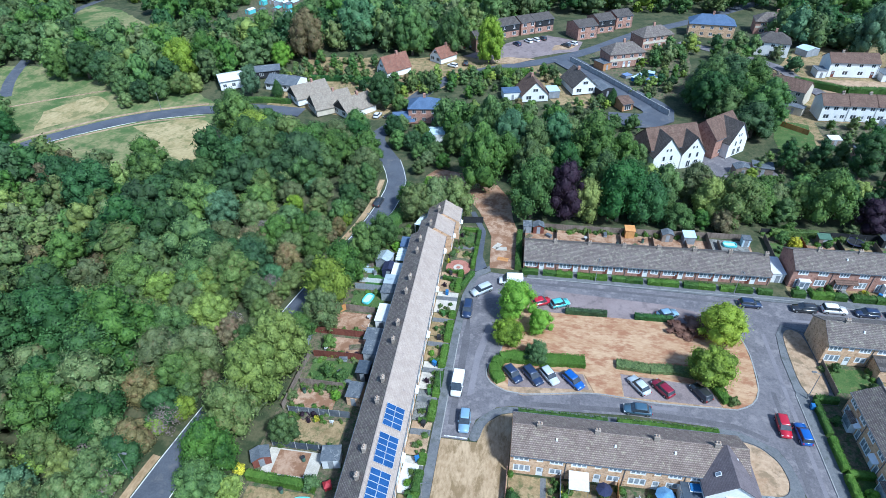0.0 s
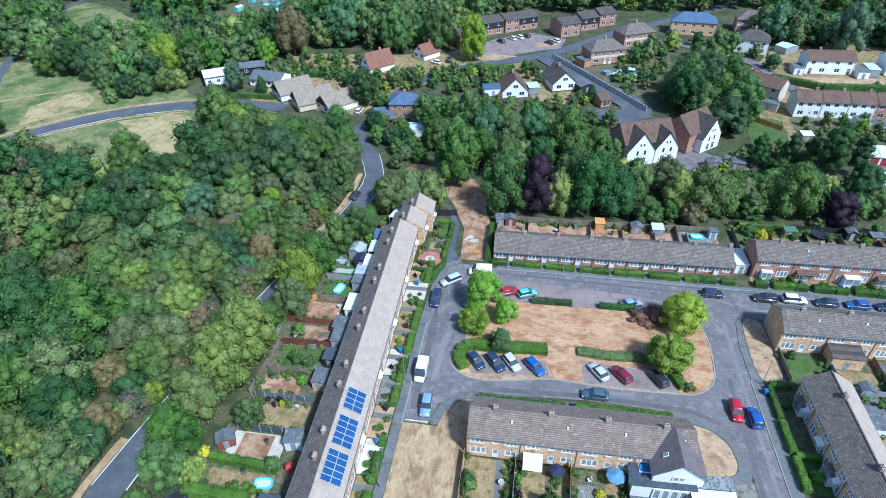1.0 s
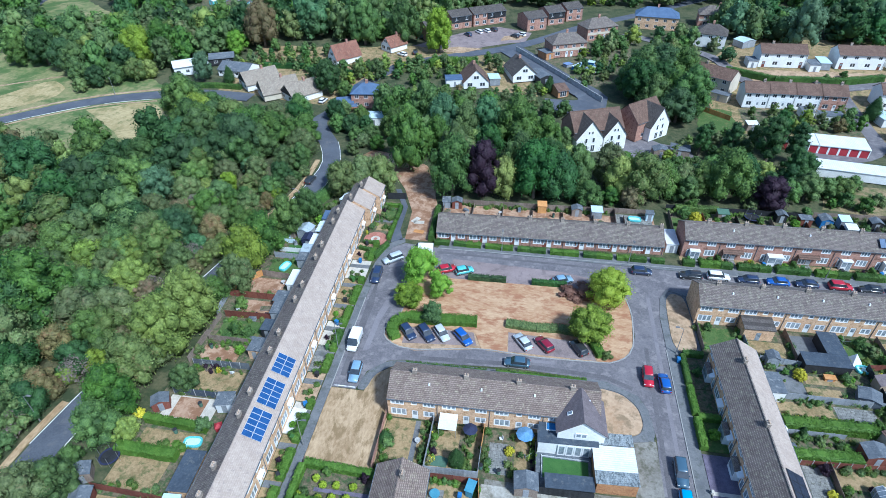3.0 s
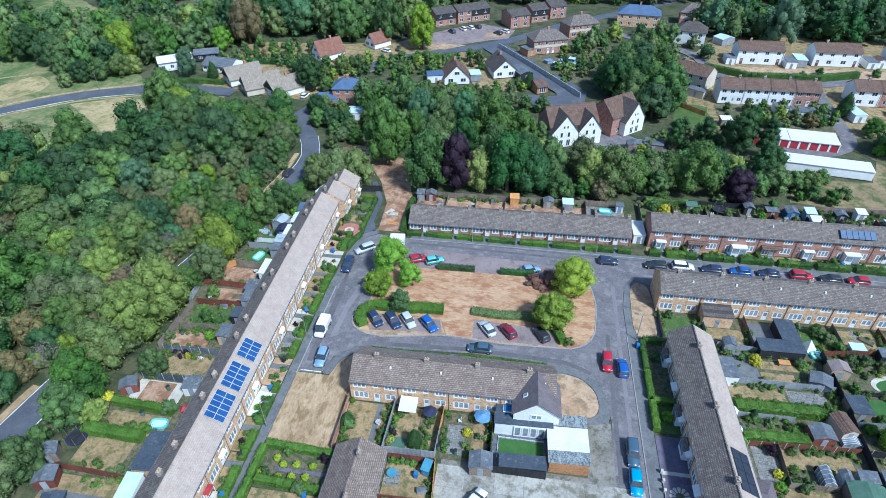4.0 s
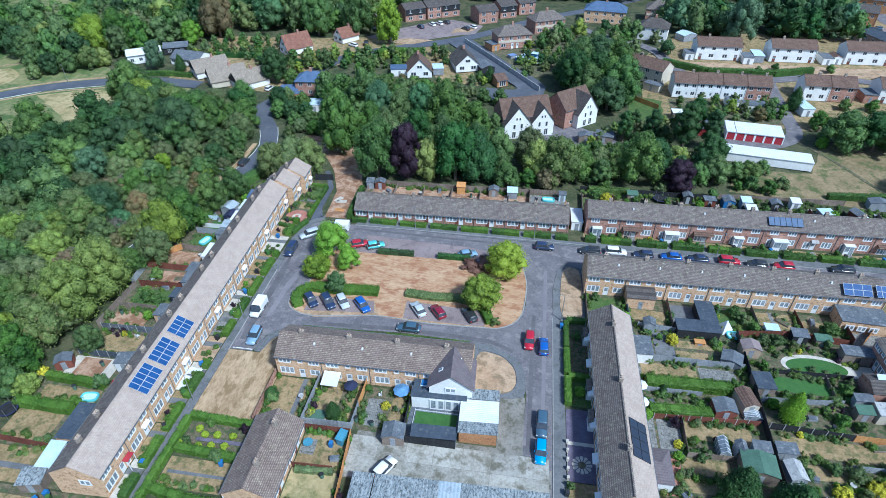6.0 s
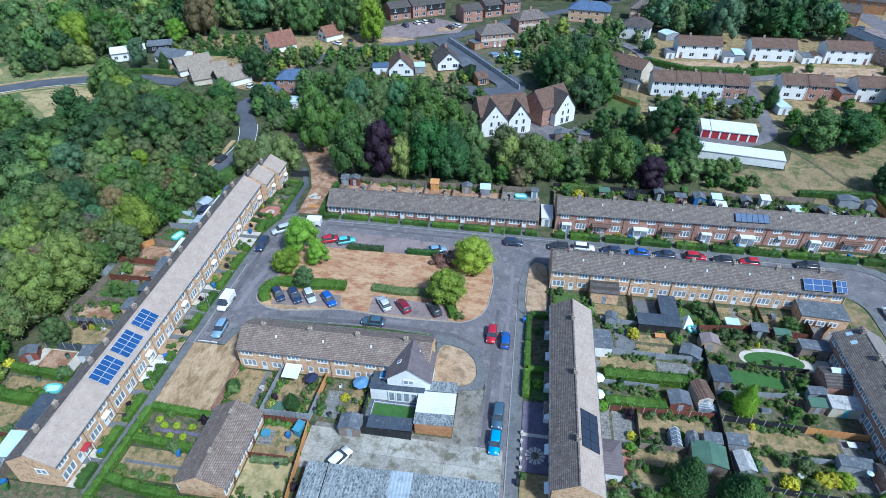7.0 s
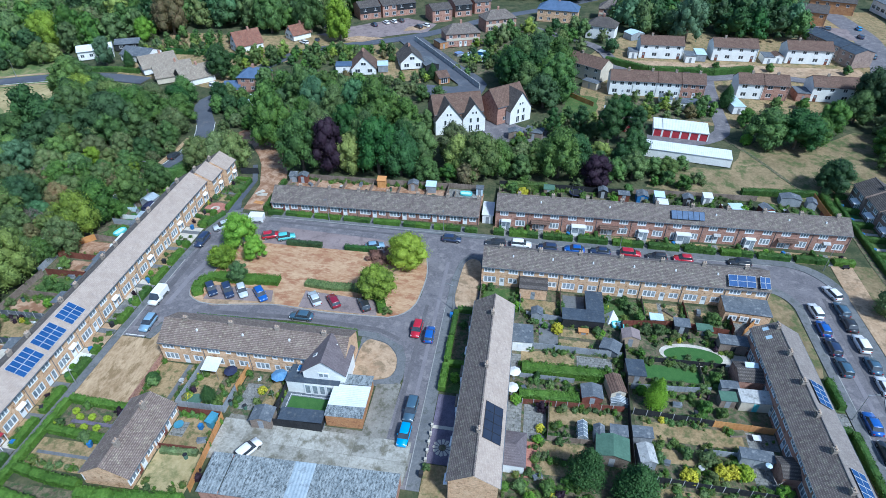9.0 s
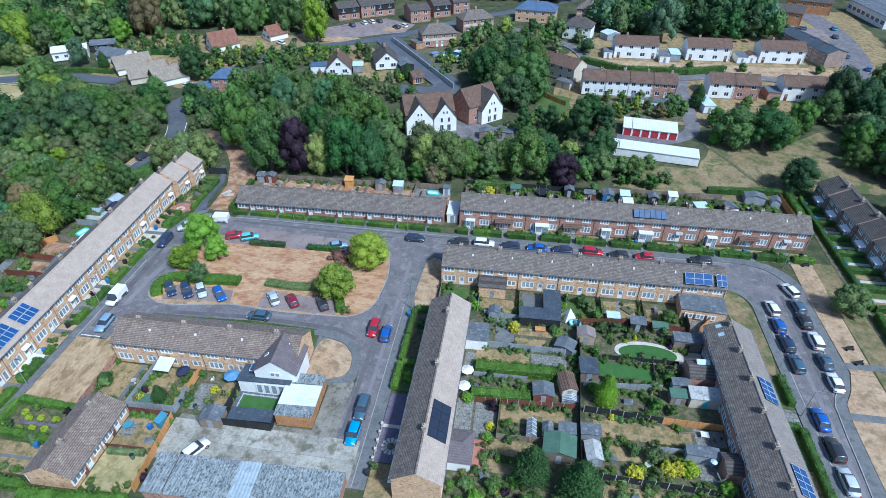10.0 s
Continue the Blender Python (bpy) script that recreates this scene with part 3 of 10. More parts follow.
# verges and dry greens
GRASS = 0.10
slab("ground_island", [(2.1, 76), (0.35, 73.4), (0.35, 70.7), (2.3, 68.7), (4, 68.4), (4, 73.4), (16.8, 73.5), (18.4, 69.5), (23, 69.2), (22.9, 74.5), (37.5, 73.8), (38.8, 69.4), (41, 69.6), (43.5, 71), (45.2, 74), (45.8, 80), (45.7, 84), (44.4, 90.4), (41, 88.6), (8, 88.2), (4.5, 90), (3.2, 84)], -0.2, GRASS, M["island"], "parched reddish grass island")
slab("ground_verge_west", [(-5.6, 57.3), (0, 57.3), (1, 61), (3.4, 63), (5.2, 63.6), (5.0, 43.2), (-5.6, 43.2)], -0.2, GRASS, M["verge"], "dry grass verge beside the street")
slab("ground_verge_middle", rounded([(37.8, 63.7), (42.2, 62.9), (44.6, 60.3), (45.1, 57.2), (44.2, 55.1), (40.4, 54.0), (37.8, 53.8)]), -0.2, GRASS, M["drygrass"], "dry rounded grass verge")
slab("ground_verge_row", rounded([(52.3, 74), (56.9, 73.4), (56.9, 88.9), (54.4, 90.0), (52.9, 87.8)]), -0.2, GRASS, M["drygrass"], "dry grass verge beside the street")
slab("ground_verge_end", rounded([(112, 89.2), (115.5, 87.6), (117.4, 84), (117.5, 66), (112.6, 66), (112.6, 78)]), -0.2, GRASS, M["roughgrass"], "dry grass verge beside the street")
slab("ground_verge_right", [(129.4, 68.6), (133.3, 68.6), (133.6, 90), (133.8, 99.6), (129.4, 99.2), (129.1, 88)], -0.2, GRASS, M["drygrass"], "dry grass verge beside the street")
slab("ground_verge_right_near", [(125.1, 30), (134, 30), (133.3, 68.5), (129.3, 68.5), (128.0, 64.9), (126.1, 61.7), (125.6, 58), (125.3, 49.6)], -0.2, GRASS, M["drygrass"], "dry grass verge beside the street")
slab("ground_gap", [(-2, 100.5), (3.5, 100.5), (3.8, 113), (1.8, 120), (1.0, 128), (-3, 135), (-12, 140), (-20, 142), (-22.6, 137.4), (-14, 133), (-9.4, 127), (-6.4, 122), (-2.6, 112)], -0.2, 0.07, M["dryred"], "bare dry earth strip")
slab("ground_carpark", [(20.8, 36.5), (50.6, 36.5), (50.9, 41.8), (46.6, 41.8), (46.6, 54.3), (42.6, 54.3), (42.6, 44.4), (21.4, 44.4)], -0.2, 0.05, M["concrete_worn"], "worn brownish yard before the workshop")
yard = slab("pavement_yard", rect_(20.9, 50.5, 36.6, 43.6), -0.2, 0.07, M["concrete_worn"], "joints of the concrete yard")
for i in range(7):
    for k in range(2):
        part("concrete_slab", Geo().box(20.95 + 4.22 * i, 20.92 + 4.22 * (i + 1), 36.65 + 3.47 * k, 36.62 + 3.47 * (k + 1), 0.0, 0.085, 0.01), M["concrete"], yard)


def clip_cell(poly, x0, x1, y0, y1):
    """The part of an outline inside one square."""
    for axis_, lim, keep in ((0, x0, 1), (0, x1, -1), (1, y0, 1), (1, y1, -1)):
        out = []
        for p, q in zip(poly, poly[1:] + poly[:1]):
            a, b = (p[axis_] - lim) * keep, (q[axis_] - lim) * keep
            if a >= 0:
                out.append(p)
            if (a > 0 > b) or (a < 0 < b):
                t = a / (a - b)
                out.append((p[0] + (q[0] - p[0]) * t, p[1] + (q[1] - p[1]) * t))
        poly = out
        if len(poly) < 3:
            return []
    return poly


def lie(name, pts, mat, up, label, cell=4.0):
    """A patch that follows rising ground: an outline cut into squares that share their corners."""
    n = len(pts)
    rl_ = random.Random(n * 31 + int(abs(pts[0][0])))
    fine = []
    for (ax, ay), (bx, by) in zip(pts, pts[1:] + pts[:1]):
        k = max(1, int(math.hypot(bx - ax, by - ay) / 3))
        fine += [(ax + (bx - ax) * i / k + (rl_.uniform(-0.5, 0.5) if i else 0), ay + (by - ay) * i / k + (rl_.uniform(-0.5, 0.5) if i else 0)) for i in range(k)]
    xs, ys = [p[0] for p in pts], [p[1] for p in pts]
    ids, v, f = {}, [], []
    x = min(xs) - 1
    while x < max(xs) + 1:
        y = min(ys) - 1
        while y < max(ys) + 1:
            face = []
            for a, b in clip_cell(fine, x, x + cell, y, y + cell):
                key = (round(a, 2), round(b, 2))
                if key not in ids:
                    ids[key] = len(v)
                    v.append((a, b, rise(a, b) + up))
                if ids[key] not in face:
                    face.append(ids[key])
            if len(face) > 2:
                f.append(tuple(face))
            y += cell
        x += cell
    return tagged(new(name, Geo().add(v, f).mesh(name, M[mat])), label, "", "", "structure")


lie("ground_meadow_edge", [(-210, 96), (-165, 112), (-130, 117), (-98, 126), (-76, 130), (-70, 150), (-72, 170), (-100, 174), (-118, 186), (-140, 200), (-210, 196)], "field", 0.04, "rough meadow along the lane", 4.0)
lie("ground_meadow", [(-136, 143), (-126.3, 153.2), (-118, 160.6), (-106.7, 165), (-99, 165), (-86, 154), (-74, 145), (-74, 128), (-92, 132), (-107.4, 140.6), (-124, 138)], "field", 0.06, "parched olive meadow beside the lane", 4.0)
lie("ground_meadow_bare", [(-121, 156.5), (-106.7, 163.6), (-99.5, 163), (-88, 155), (-80, 145.7), (-77.4, 133), (-88, 134), (-98, 139), (-108, 147)], "hay", 0.12, "bare tan patch of the meadow", 4.0)
lie("ground_meadow_patch", [(-158, 163), (-150, 175), (-146.5, 176.4), (-139.1, 171.4), (-138.2, 165), (-145.5, 155.6), (-150.8, 149.5)], "hay", 0.12, "worn tan patch of the meadow", 4.0)
lie("ground_meadow_far", [(-200, 150), (-150, 146), (-120, 170), (-118, 186), (-140, 200), (-200, 196)], "field", 0.06, "parched olive meadow beside the lane", 4.0)
lie("ground_hill", [(-216, 277), (-198, 270), (-160, 240), (-148, 224), (-168, 214), (-198, 236), (-224, 268)], "field", 0.06, "rough meadow between far trees", 4.0)
lie("ground_lane_gardens", [(-84, 176), (-60, 172), (-44, 170), (-36, 186), (-20, 200), (-8, 208), (2, 204), (12, 186), (26, 184), (22, 200), (8, 216), (-22, 222), (-46, 218), (-84, 216)], "wornlawn", 0.03, "worn gardens of the lane houses", 6.0)
lie("ground_yard_gardens", [(26, 208), (40, 190), (56, 200), (62, 236), (46, 252), (30, 240), (24, 226)], "soil", 0.03, "worn gardens behind the yard", 6.0)
lie("ground_far_gardens", [(78, 164), (124, 162), (176, 176), (186, 214), (180, 246), (104, 246), (84, 214)], "wornlawn", 0.03, "worn gardens of the white houses", 6.0)
lie("ground_green", [(95, 126), (97, 133), (104, 137), (118, 137), (124, 150), (132, 157), (149, 157), (158, 164), (170, 164), (176, 150), (190, 130), (150, 131), (136, 122.6), (128, 122.6)], "roughgrass", 0.06, "dry open green behind the gardens", 3.0)

ribbon("road_lane", [(-45.5, 26), (-45.3, 40), (-43.4, 54), (-38.2, 82), (-34.0, 100), (-31.2, 112), (-29.6, 124), (-29.8, 134), (-33.6, 144), (-39.4, 153), (-41.6, 160), (-37, 170), (-36, 182), (-31, 194), (-22.8, 204.2), (-7, 213.2), (9, 221), (24, 232.5), (45.5, 257), (72, 279), (105, 309)], 5.2, M["asphalt_dark"], 0.07, "dark asphalt lane between the trees")
ribbon("road_meadow", [(-186, 84), (-164, 112), (-150.5, 132), (-145, 142), (-137.6, 150.6), (-130.6, 157.2), (-124.4, 161.6), (-117.4, 165.2), (-109, 168.4), (-102.4, 170.4), (-88, 173), (-70, 172)], 6.2, M["asphalt_dark"], 0.09, "dark asphalt lane between the trees")
ribbon("trim_verge_lane", [(-37.4, 101), (-34.6, 113), (-33.4, 124), (-33.8, 134)], 1.4, M["verge"], 0.10, "strip of dry earth beside lane")
ribbon("trim_verge_lane_near", [(-49.2, 26), (-48.9, 40), (-47.9, 48)], 1.3, M["verge"], 0.09, "strip of dry earth beside lane")
ribbon("trim_lane_line", [(-42.5, 40), (-40.9, 54), (-35.7, 82), (-31.5, 100), (-28.7, 112), (-27.1, 124), (-27.4, 134.5), (-31.4, 145.6)], 0.14, M["paint"], 0.10, "worn white edge line")
ribbon("trim_lane_line_far", [(-48, 40), (-46.0, 54), (-40.7, 82), (-36.5, 100), (-33.7, 112), (-32.1, 124), (-32.2, 133.4), (-35.8, 142.4)], 0.14, M["paint"], 0.12, "worn white edge line")
ribbon("trim_verge_meadow", [(-160, 111), (-146, 131.4), (-141, 140), (-134, 148), (-121.8, 157.8), (-115.4, 161.2), (-101, 166)], 0.9, M["drygrass"], 0.10, "dry pale grass roadside verge")
ribbon("trim_verge_meadow_far", [(-166, 120), (-155, 135), (-149, 145.2), (-140.6, 154.6), (-133, 161.2), (-119, 169.2), (-104, 174.6)], 1.2, M["drygrass"], 0.10, "dry pale grass roadside verge")
ribbon("trim_meadow_line", [(-161, 112), (-147.8, 131), (-142.4, 140.4), (-135.4, 148.6), (-122.8, 159), (-116, 162.4), (-101.6, 167.6), (-88, 170.2), (-72, 169.6)], 0.2, M["paint"], 0.13, "worn white edge line")
ribbon("path_meadow", [(-192, 152), (-176, 163), (-160, 173), (-146.5, 180.5)], 0.9, M["drygrass"], 0.09, "narrow trodden path through meadow")
ribbon("road_far_left", [(-180, 172), (-189.6, 187.4), (-200, 215), (-214, 250), (-220.8, 272), (-219, 300)], 4.0, M["asphalt_dark"], 0.08, "narrow asphalt lane past the meadow")
ribbon("path_green", [(119, 155), (123.2, 148.4), (128.3, 138.8), (132.4, 131.4), (137.6, 124), (138.8, 111), (138.5, 100), (139, 60)], 1.0, M["soil"], 0.09, "narrow dark footpath across grass")
ribbon("road_garages", [(124, 204), (122.6, 190), (121.6, 172), (120, 158), (110, 150.5), (98, 151.5)], 4.4, M["asphalt"], 0.08, "grey asphalt lane to the garages")
ribbon("road_yard", [(15, 222), (24, 210), (33, 198), (44, 185), (40, 178), (28, 178)], 10.0, M["asphalt_dark"], 0.08, "long grey asphalt access yard")
lie("road_parking", [(-24, 222), (-6, 218), (20, 232), (22, 243), (8, 250), (-6, 240)], "asphalt_old", 0.09, "faded reddish parking court", 1.5)
lie("ground_parking_verge", [(-16, 217), (-4, 216.5), (4, 221.5), (-6, 223)], "drygrass", 0.13, "dry grass verge beside the street", 1.0)
lie("ground_parking_island", [(10, 231), (17, 233), (20, 238), (16, 241), (11, 237)], "drygrass", 0.14, "dry grass island", 1.0)
lie("road_drive", [(48, 149), (60, 146), (70, 149), (70, 155), (62, 157), (54, 163), (50, 160)], "asphalt", 0.08, "grey asphalt drive before houses", 1.5)
ribbon("road_far", [(60, 247), (72, 236), (88, 222), (94, 204), (100, 197), (118, 197.5), (126, 198.5), (142, 203), (160, 200), (176, 199)], 4.6, M["asphalt"], 0.10, "grey asphalt street past houses")
ribbon("road_town", [(176, 199), (184, 206), (189.8, 223), (192.6, 240), (195, 257), (194, 290)], 10.0, M["asphalt"], 0.09, "grey asphalt street with parked cars")
lie("ground_town_lawn", [(178, 206), (204, 206), (214, 292), (168, 290), (170, 246)], "wornlawn", 0.04, "worn grass round the flats", 6.0)
lie("road_town_parking", [(172, 252), (190, 246), (192, 262), (178, 266)], "asphalt_old", 0.10, "grey parking court by the flats", 3.0)
lie("ground_far_lawn", [(98, 201), (178, 205), (178, 213), (98, 211)], "drygrass", 0.07, "dry front lawns of white houses", 1.5)
lie("ground_gardens_far", [(88, 165), (121, 165), (121, 180), (88, 180)], "soil", 0.05, "rough back gardens behind houses", 1.5)


# ---- houses ----
def holed(g, w, h, y0, y1, holes, x_mid=0.0, z_low=0.0):
    """A wall w wide and h high between y0 and y1, in one piece, with real openings (x, z, width, height)."""
    xs = sorted({round(v, 4) for v in (-w / 2, w / 2, *[x - a / 2 for x, z, a, b in holes], *[x + a / 2 for x, z, a, b in holes])})
    zs = sorted({round(v, 4) for v in (0.0, h, *[z for x, z, a, b in holes], *[z + b for x, z, a, b in holes])})

    def solid(i, k):
        if not (0 <= i < len(xs) - 1 and 0 <= k < len(zs) - 1):
            return False
        mx, mz = (xs[i] + xs[i + 1]) / 2, (zs[k] + zs[k + 1]) / 2
        return not any(abs(mx - x) < a / 2 and z < mz < z + b for x, z, a, b in holes)
    ids, v, f = {}, [], []

    def at(i, k, back):
        key = (i, k, back)
        if key not in ids:
            ids[key] = len(v)
            v.append((x_mid + xs[i], y1 if back else y0, z_low + zs[k]))
        return ids[key]
    for i in range(len(xs) - 1):
        for k in range(len(zs) - 1):
            if not solid(i, k):
                continue
            f.append((at(i, k, 0), at(i + 1, k, 0), at(i + 1, k + 1, 0), at(i, k + 1, 0)))
            f.append((at(i, k + 1, 1), at(i + 1, k + 1, 1), at(i + 1, k, 1), at(i, k, 1)))
            if not solid(i - 1, k):
                f.append((at(i, k, 0), at(i, k + 1, 0), at(i, k + 1, 1), at(i, k, 1)))
            if not solid(i + 1, k):
                f.append((at(i + 1, k, 1), at(i + 1, k + 1, 1), at(i + 1, k + 1, 0), at(i + 1, k, 0)))
            if not solid(i, k - 1):
                f.append((at(i, k, 1), at(i + 1, k, 1), at(i + 1, k, 0), at(i, k, 0)))
            if not solid(i, k + 1):
                f.append((at(i, k + 1, 0), at(i + 1, k + 1, 0), at(i + 1, k + 1, 1), at(i, k + 1, 1)))
    return g.add(v, f)


PANE = {"rim": 0.2, "glass": "glass"}


def window_unit(parent, x, z, w, h, y, bars=2, flip=1, trim="upvc", name="window"):
    """Frame, sill and pane in an opening; flip -1 on a wall that faces +y."""
    g = Geo()
    t, d = PANE["rim"], 0.07
    a, b = sorted((y + 0.04 * flip, y + (0.04 + d) * flip))
    p = (w - t * (bars + 1)) / bars
    holed(g, w, h, a, b, [(-w / 2 + t + p / 2 + i * (p + t), t, p, h - 2 * t) for i in range(bars)], x, z)
    f = part(name, g, M[trim], parent)
    m = (a + b) / 2
    part("pane", Geo().box(x - w / 2 + t, x + w / 2 - t, m - 0.012, m + 0.012, z + t, z + h - t), M[PANE["glass"]], f)
    return f


def door_unit(parent, x, w, h, y, mat="upvc", flip=1):
    a, b = sorted((y + 0.05 * flip, y + 0.12 * flip))
    f = part("door", Geo().box(x - w / 2, x + w / 2, a, b, 0.02, h), M[mat], parent)
    c0, c1 = sorted((y + 0.02 * flip, y + 0.05 * flip))
    part("pane", Geo().box(x - w * 0.3, x + w * 0.3, c0, c1, h * 0.5, h * 0.88), M["glass"], f)
    return f


def house(label, w, d, eave, ridge, brick, roof, front=(), back=(), chimney=0.0, canopy=None, gutter="felt", group="", band=None, m=None, category="house", name="terraced_house", overhang=0.3, end=0.0, chimney_y=0.0, roof2=None, porch=None, vent=None, stack=0.0):
    """One house of a row, its front towards -y. front and back: (kind, x, sill, width, height)."""
    h = thing(name, label, category, m or Matrix(), group)
    for side, specs in ((1, front), (-1, back)):
        y = -d / 2 * side
        g = Geo()
        holes = [(x, z, a, b) for k, x, z, a, b in specs]
        holed(g, w, eave, *sorted((y, y + 0.25 * side)), holes)
        part("wall", g, M[brick], h)
        for k, x, z, a, b in specs:
            if k == "d":
                door_unit(h, x, a, b, y, "upvc", side)
            elif k == "b":
                door_unit(h, x, a, b, y, "timber_red", side)
            else:
                window_unit(h, x, z, a, b, y, max(1, round(a / 0.75)), side)
    slope = (ridge - eave) / (d / 2)
    for s in (-1, 1):
        g = Geo()
        x0, x1 = sorted((s * (w / 2 - 0.004), s * (w / 2 - 0.25)))
        prof = [(-d / 2 + 0.25, 0), (d / 2 - 0.25, 0), (d / 2 - 0.25, eave - 0.02), (0, ridge - 0.14), (-d / 2 + 0.25, eave - 0.02)]
        v = [(x0, y, z) for y, z in prof] + [(x1, y, z) for y, z in prof]
        g.add(v, [(4, 3, 2, 1, 0), (5, 6, 7, 8, 9)] + [(i, (i + 1) % 5, (i + 1) % 5 + 5, i + 5) for i in range(5)])
        part("gable", g, M[brick], h)
        o = overhang
        y0, z0 = -s * (d / 2 + o), eave - o * slope + 0.02
        g = Geo()
        e = w / 2 + end
        rows = 6
        drop = 0.11
        v = []
        for i in range(rows + 1):
            ya, za = y0 * (1 - i / rows), z0 + (ridge - z0) * i / rows
            v += [(-e, ya, za), (e, ya, za), (e, ya, za - drop), (-e, ya, za - drop)]
        fs = [(0, 3, 2, 1), tuple(4 * rows + k for k in (0, 1, 2, 3))]
        for i in range(rows):
            k = 4 * i
            fs += [(k, k + 1, k + 5, k + 4), (k + 1, k + 2, k + 6, k + 5), (k + 2, k + 3, k + 7, k + 6), (k + 3, k, k + 4, k + 7)]
        g.add(v, [q if s == 1 else q[::-1] for q in fs])
        # a back slope in roof2 carries part of the sun-and-shade contrast in its colour
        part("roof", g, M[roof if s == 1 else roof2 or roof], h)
        gy0, gy1 = sorted((y0 - s * 0.0, y0 - s * 0.11))
        part("gutter", Geo().box(-e, e, gy0, gy1, z0 - 0.16, z0 - 0.05), M[gutter], h)
    part("ridge_tiles", ridge_cap(w / 2 + end, ridge), M[roof], h)
    if chimney is not None:
        cy = chimney_y
        top = ridge + stack - 0.3 * abs(cy)
        g = Geo().box(chimney - 0.36, chimney + 0.36, cy - 0.27, cy + 0.27, ridge - 0.4 - abs(cy) * slope, top + 0.55).box(chimney - 0.41, chimney + 0.41, cy - 0.32, cy + 0.32, top + 0.55, top + 0.67)
        c = part("chimney", g, M["chimney_brick"], h)
        for k in (-0.2, 0.2):
            part("chimney_pot", Geo().cyl((chimney + k, cy, top + 0.65), (chimney + k, cy, top + 0.98), 0.13, 0.1, 8), M["lead"], c)
    if band:
        mat, z0, z1 = band
        part("cladding", Geo().box(-w / 2 + 0.3, w / 2 - 0.3, -d / 2 - 0.05, -d / 2 - 0.003, z0, z1), M[mat], h)
    if canopy:
        x, a, deep, z, mat = canopy
        part("porch_roof", Geo().add([(x - a / 2, -d / 2 - deep, z), (x + a / 2, -d / 2 - deep, z), (x + a / 2, -d / 2, z + 0.35), (x - a / 2, -d / 2, z + 0.35), (x - a / 2, -d / 2 - deep, z - 0.12), (x + a / 2, -d / 2 - deep, z - 0.12), (x + a / 2, -d / 2, z - 0.12), (x - a / 2, -d / 2, z - 0.12)], [(0, 1, 2, 3), (7, 6, 5, 4), (0, 4, 5, 1), (0, 3, 7, 4), (1, 5, 6, 2)]), M[mat], h)
    if vent is not None:
        zv = ridge - slope * d * 0.2
        part("roof_vent", Geo().box(vent - 0.16, vent + 0.16, -d * 0.2 - 0.16, -d * 0.2 + 0.16, zv - 0.1, zv + 0.3, 0.05), M["upvc"], h, "small pale roof vent")
    if porch:
        x, a, deep, z = porch
        q = part("porch", Geo().box(x - a / 2, x + a / 2, -d / 2 - deep, -d / 2 - 0.004, 0, z), M["upvc"], h, "white framed entrance porch")
        part("porch_roof", Geo().box(x - a / 2 - 0.12, x + a / 2 + 0.12, -d / 2 - deep - 0.15, -d / 2 - 0.006, z, z + 0.16, 0.05), M["sheet_white"], q)
        part("pane", Geo().box(x - a / 2 + 0.15, x - 0.05, -d / 2 - deep - 0.02, -d / 2 - deep - 0.003, 0.9, z - 0.2), M["glass"], q)
        part("door", Geo().box(x + 0.1, x + a / 2 - 0.12, -d / 2 - deep - 0.035, -d / 2 - deep - 0.003, 0.02, 2.0), M["glass"], q)
    part("downpipe", Geo().cyl((w / 2 - 0.25, -d / 2 - 0.06, 0), (w / 2 - 0.25, -d / 2 - 0.06, eave - 0.1), 0.05, 0.05, 6), M[gutter], h)
    return h


def ridge_cap(half, z):
    g = Geo()
    n = 5
    ring = [(0.15 * math.cos(math.pi * i / (n - 1)), 0.11 * math.sin(math.pi * i / (n - 1))) for i in range(n)]
    v = [(-half, y, z - 0.03 + k) for y, k in ring] + [(half, y, z - 0.03 + k) for y, k in ring]
    return g.add(v, [(i, i + 1, i + 1 + n, i + n) for i in range(n - 1)] + [tuple(range(n)), tuple(range(n, 2 * n))[::-1]])


def row(proto, start, end_, n, rz, steps=None):
    """n houses set evenly from start to end_; the prototype itself becomes the first."""
    (x0, y0), (x1, y1) = start, end_
    made = []
    for i in range(n):
        t = (i + 0.5) / n
        m = place(x0 + (x1 - x0) * t, y0 + (y1 - y0) * t, rz)
        if i == 0:
            proto.matrix_basis = m
            made.append(proto)
        else:
            made.append(copy_thing(proto, m))
    return made


def rear(w):
    k = w / 7.7
    return [("w", -2.35 * k, 3.15, 2.2, 1.35), ("w", 0.15 * k, 3.4, 0.95, 1.0), ("w", 2.35 * k, 3.15, 1.9, 1.35), ("w", -2.2 * k, 0.65, 2.5, 1.6), ("d", 0.25 * k, 0, 1.0, 2.1), ("w", 2.35 * k, 0.8, 1.8, 1.35)]


def street(w):
    k = w / 7.6
    return [("w", -1.85 * k, 3.2, 1.9, 1.3), ("w", 1.85 * k, 3.2, 1.9, 1.3), ("w", 1.9 * k, 0.65, 2.2, 1.6), ("d", -0.75 * k, 0, 1.0, 2.1), ("w", -2.1 * k, 0.1, 1.5, 2.0)]


FRONT = [("w", -1.6, 3.15, 2.0, 1.4), ("w", 1.5, 3.15, 1.8, 1.4), ("w", -1.5, 0.55, 2.5, 1.7), ("d", 0.9, 0, 1.0, 2.1), ("w", 2.1, 0.1, 1.0, 2.0)]

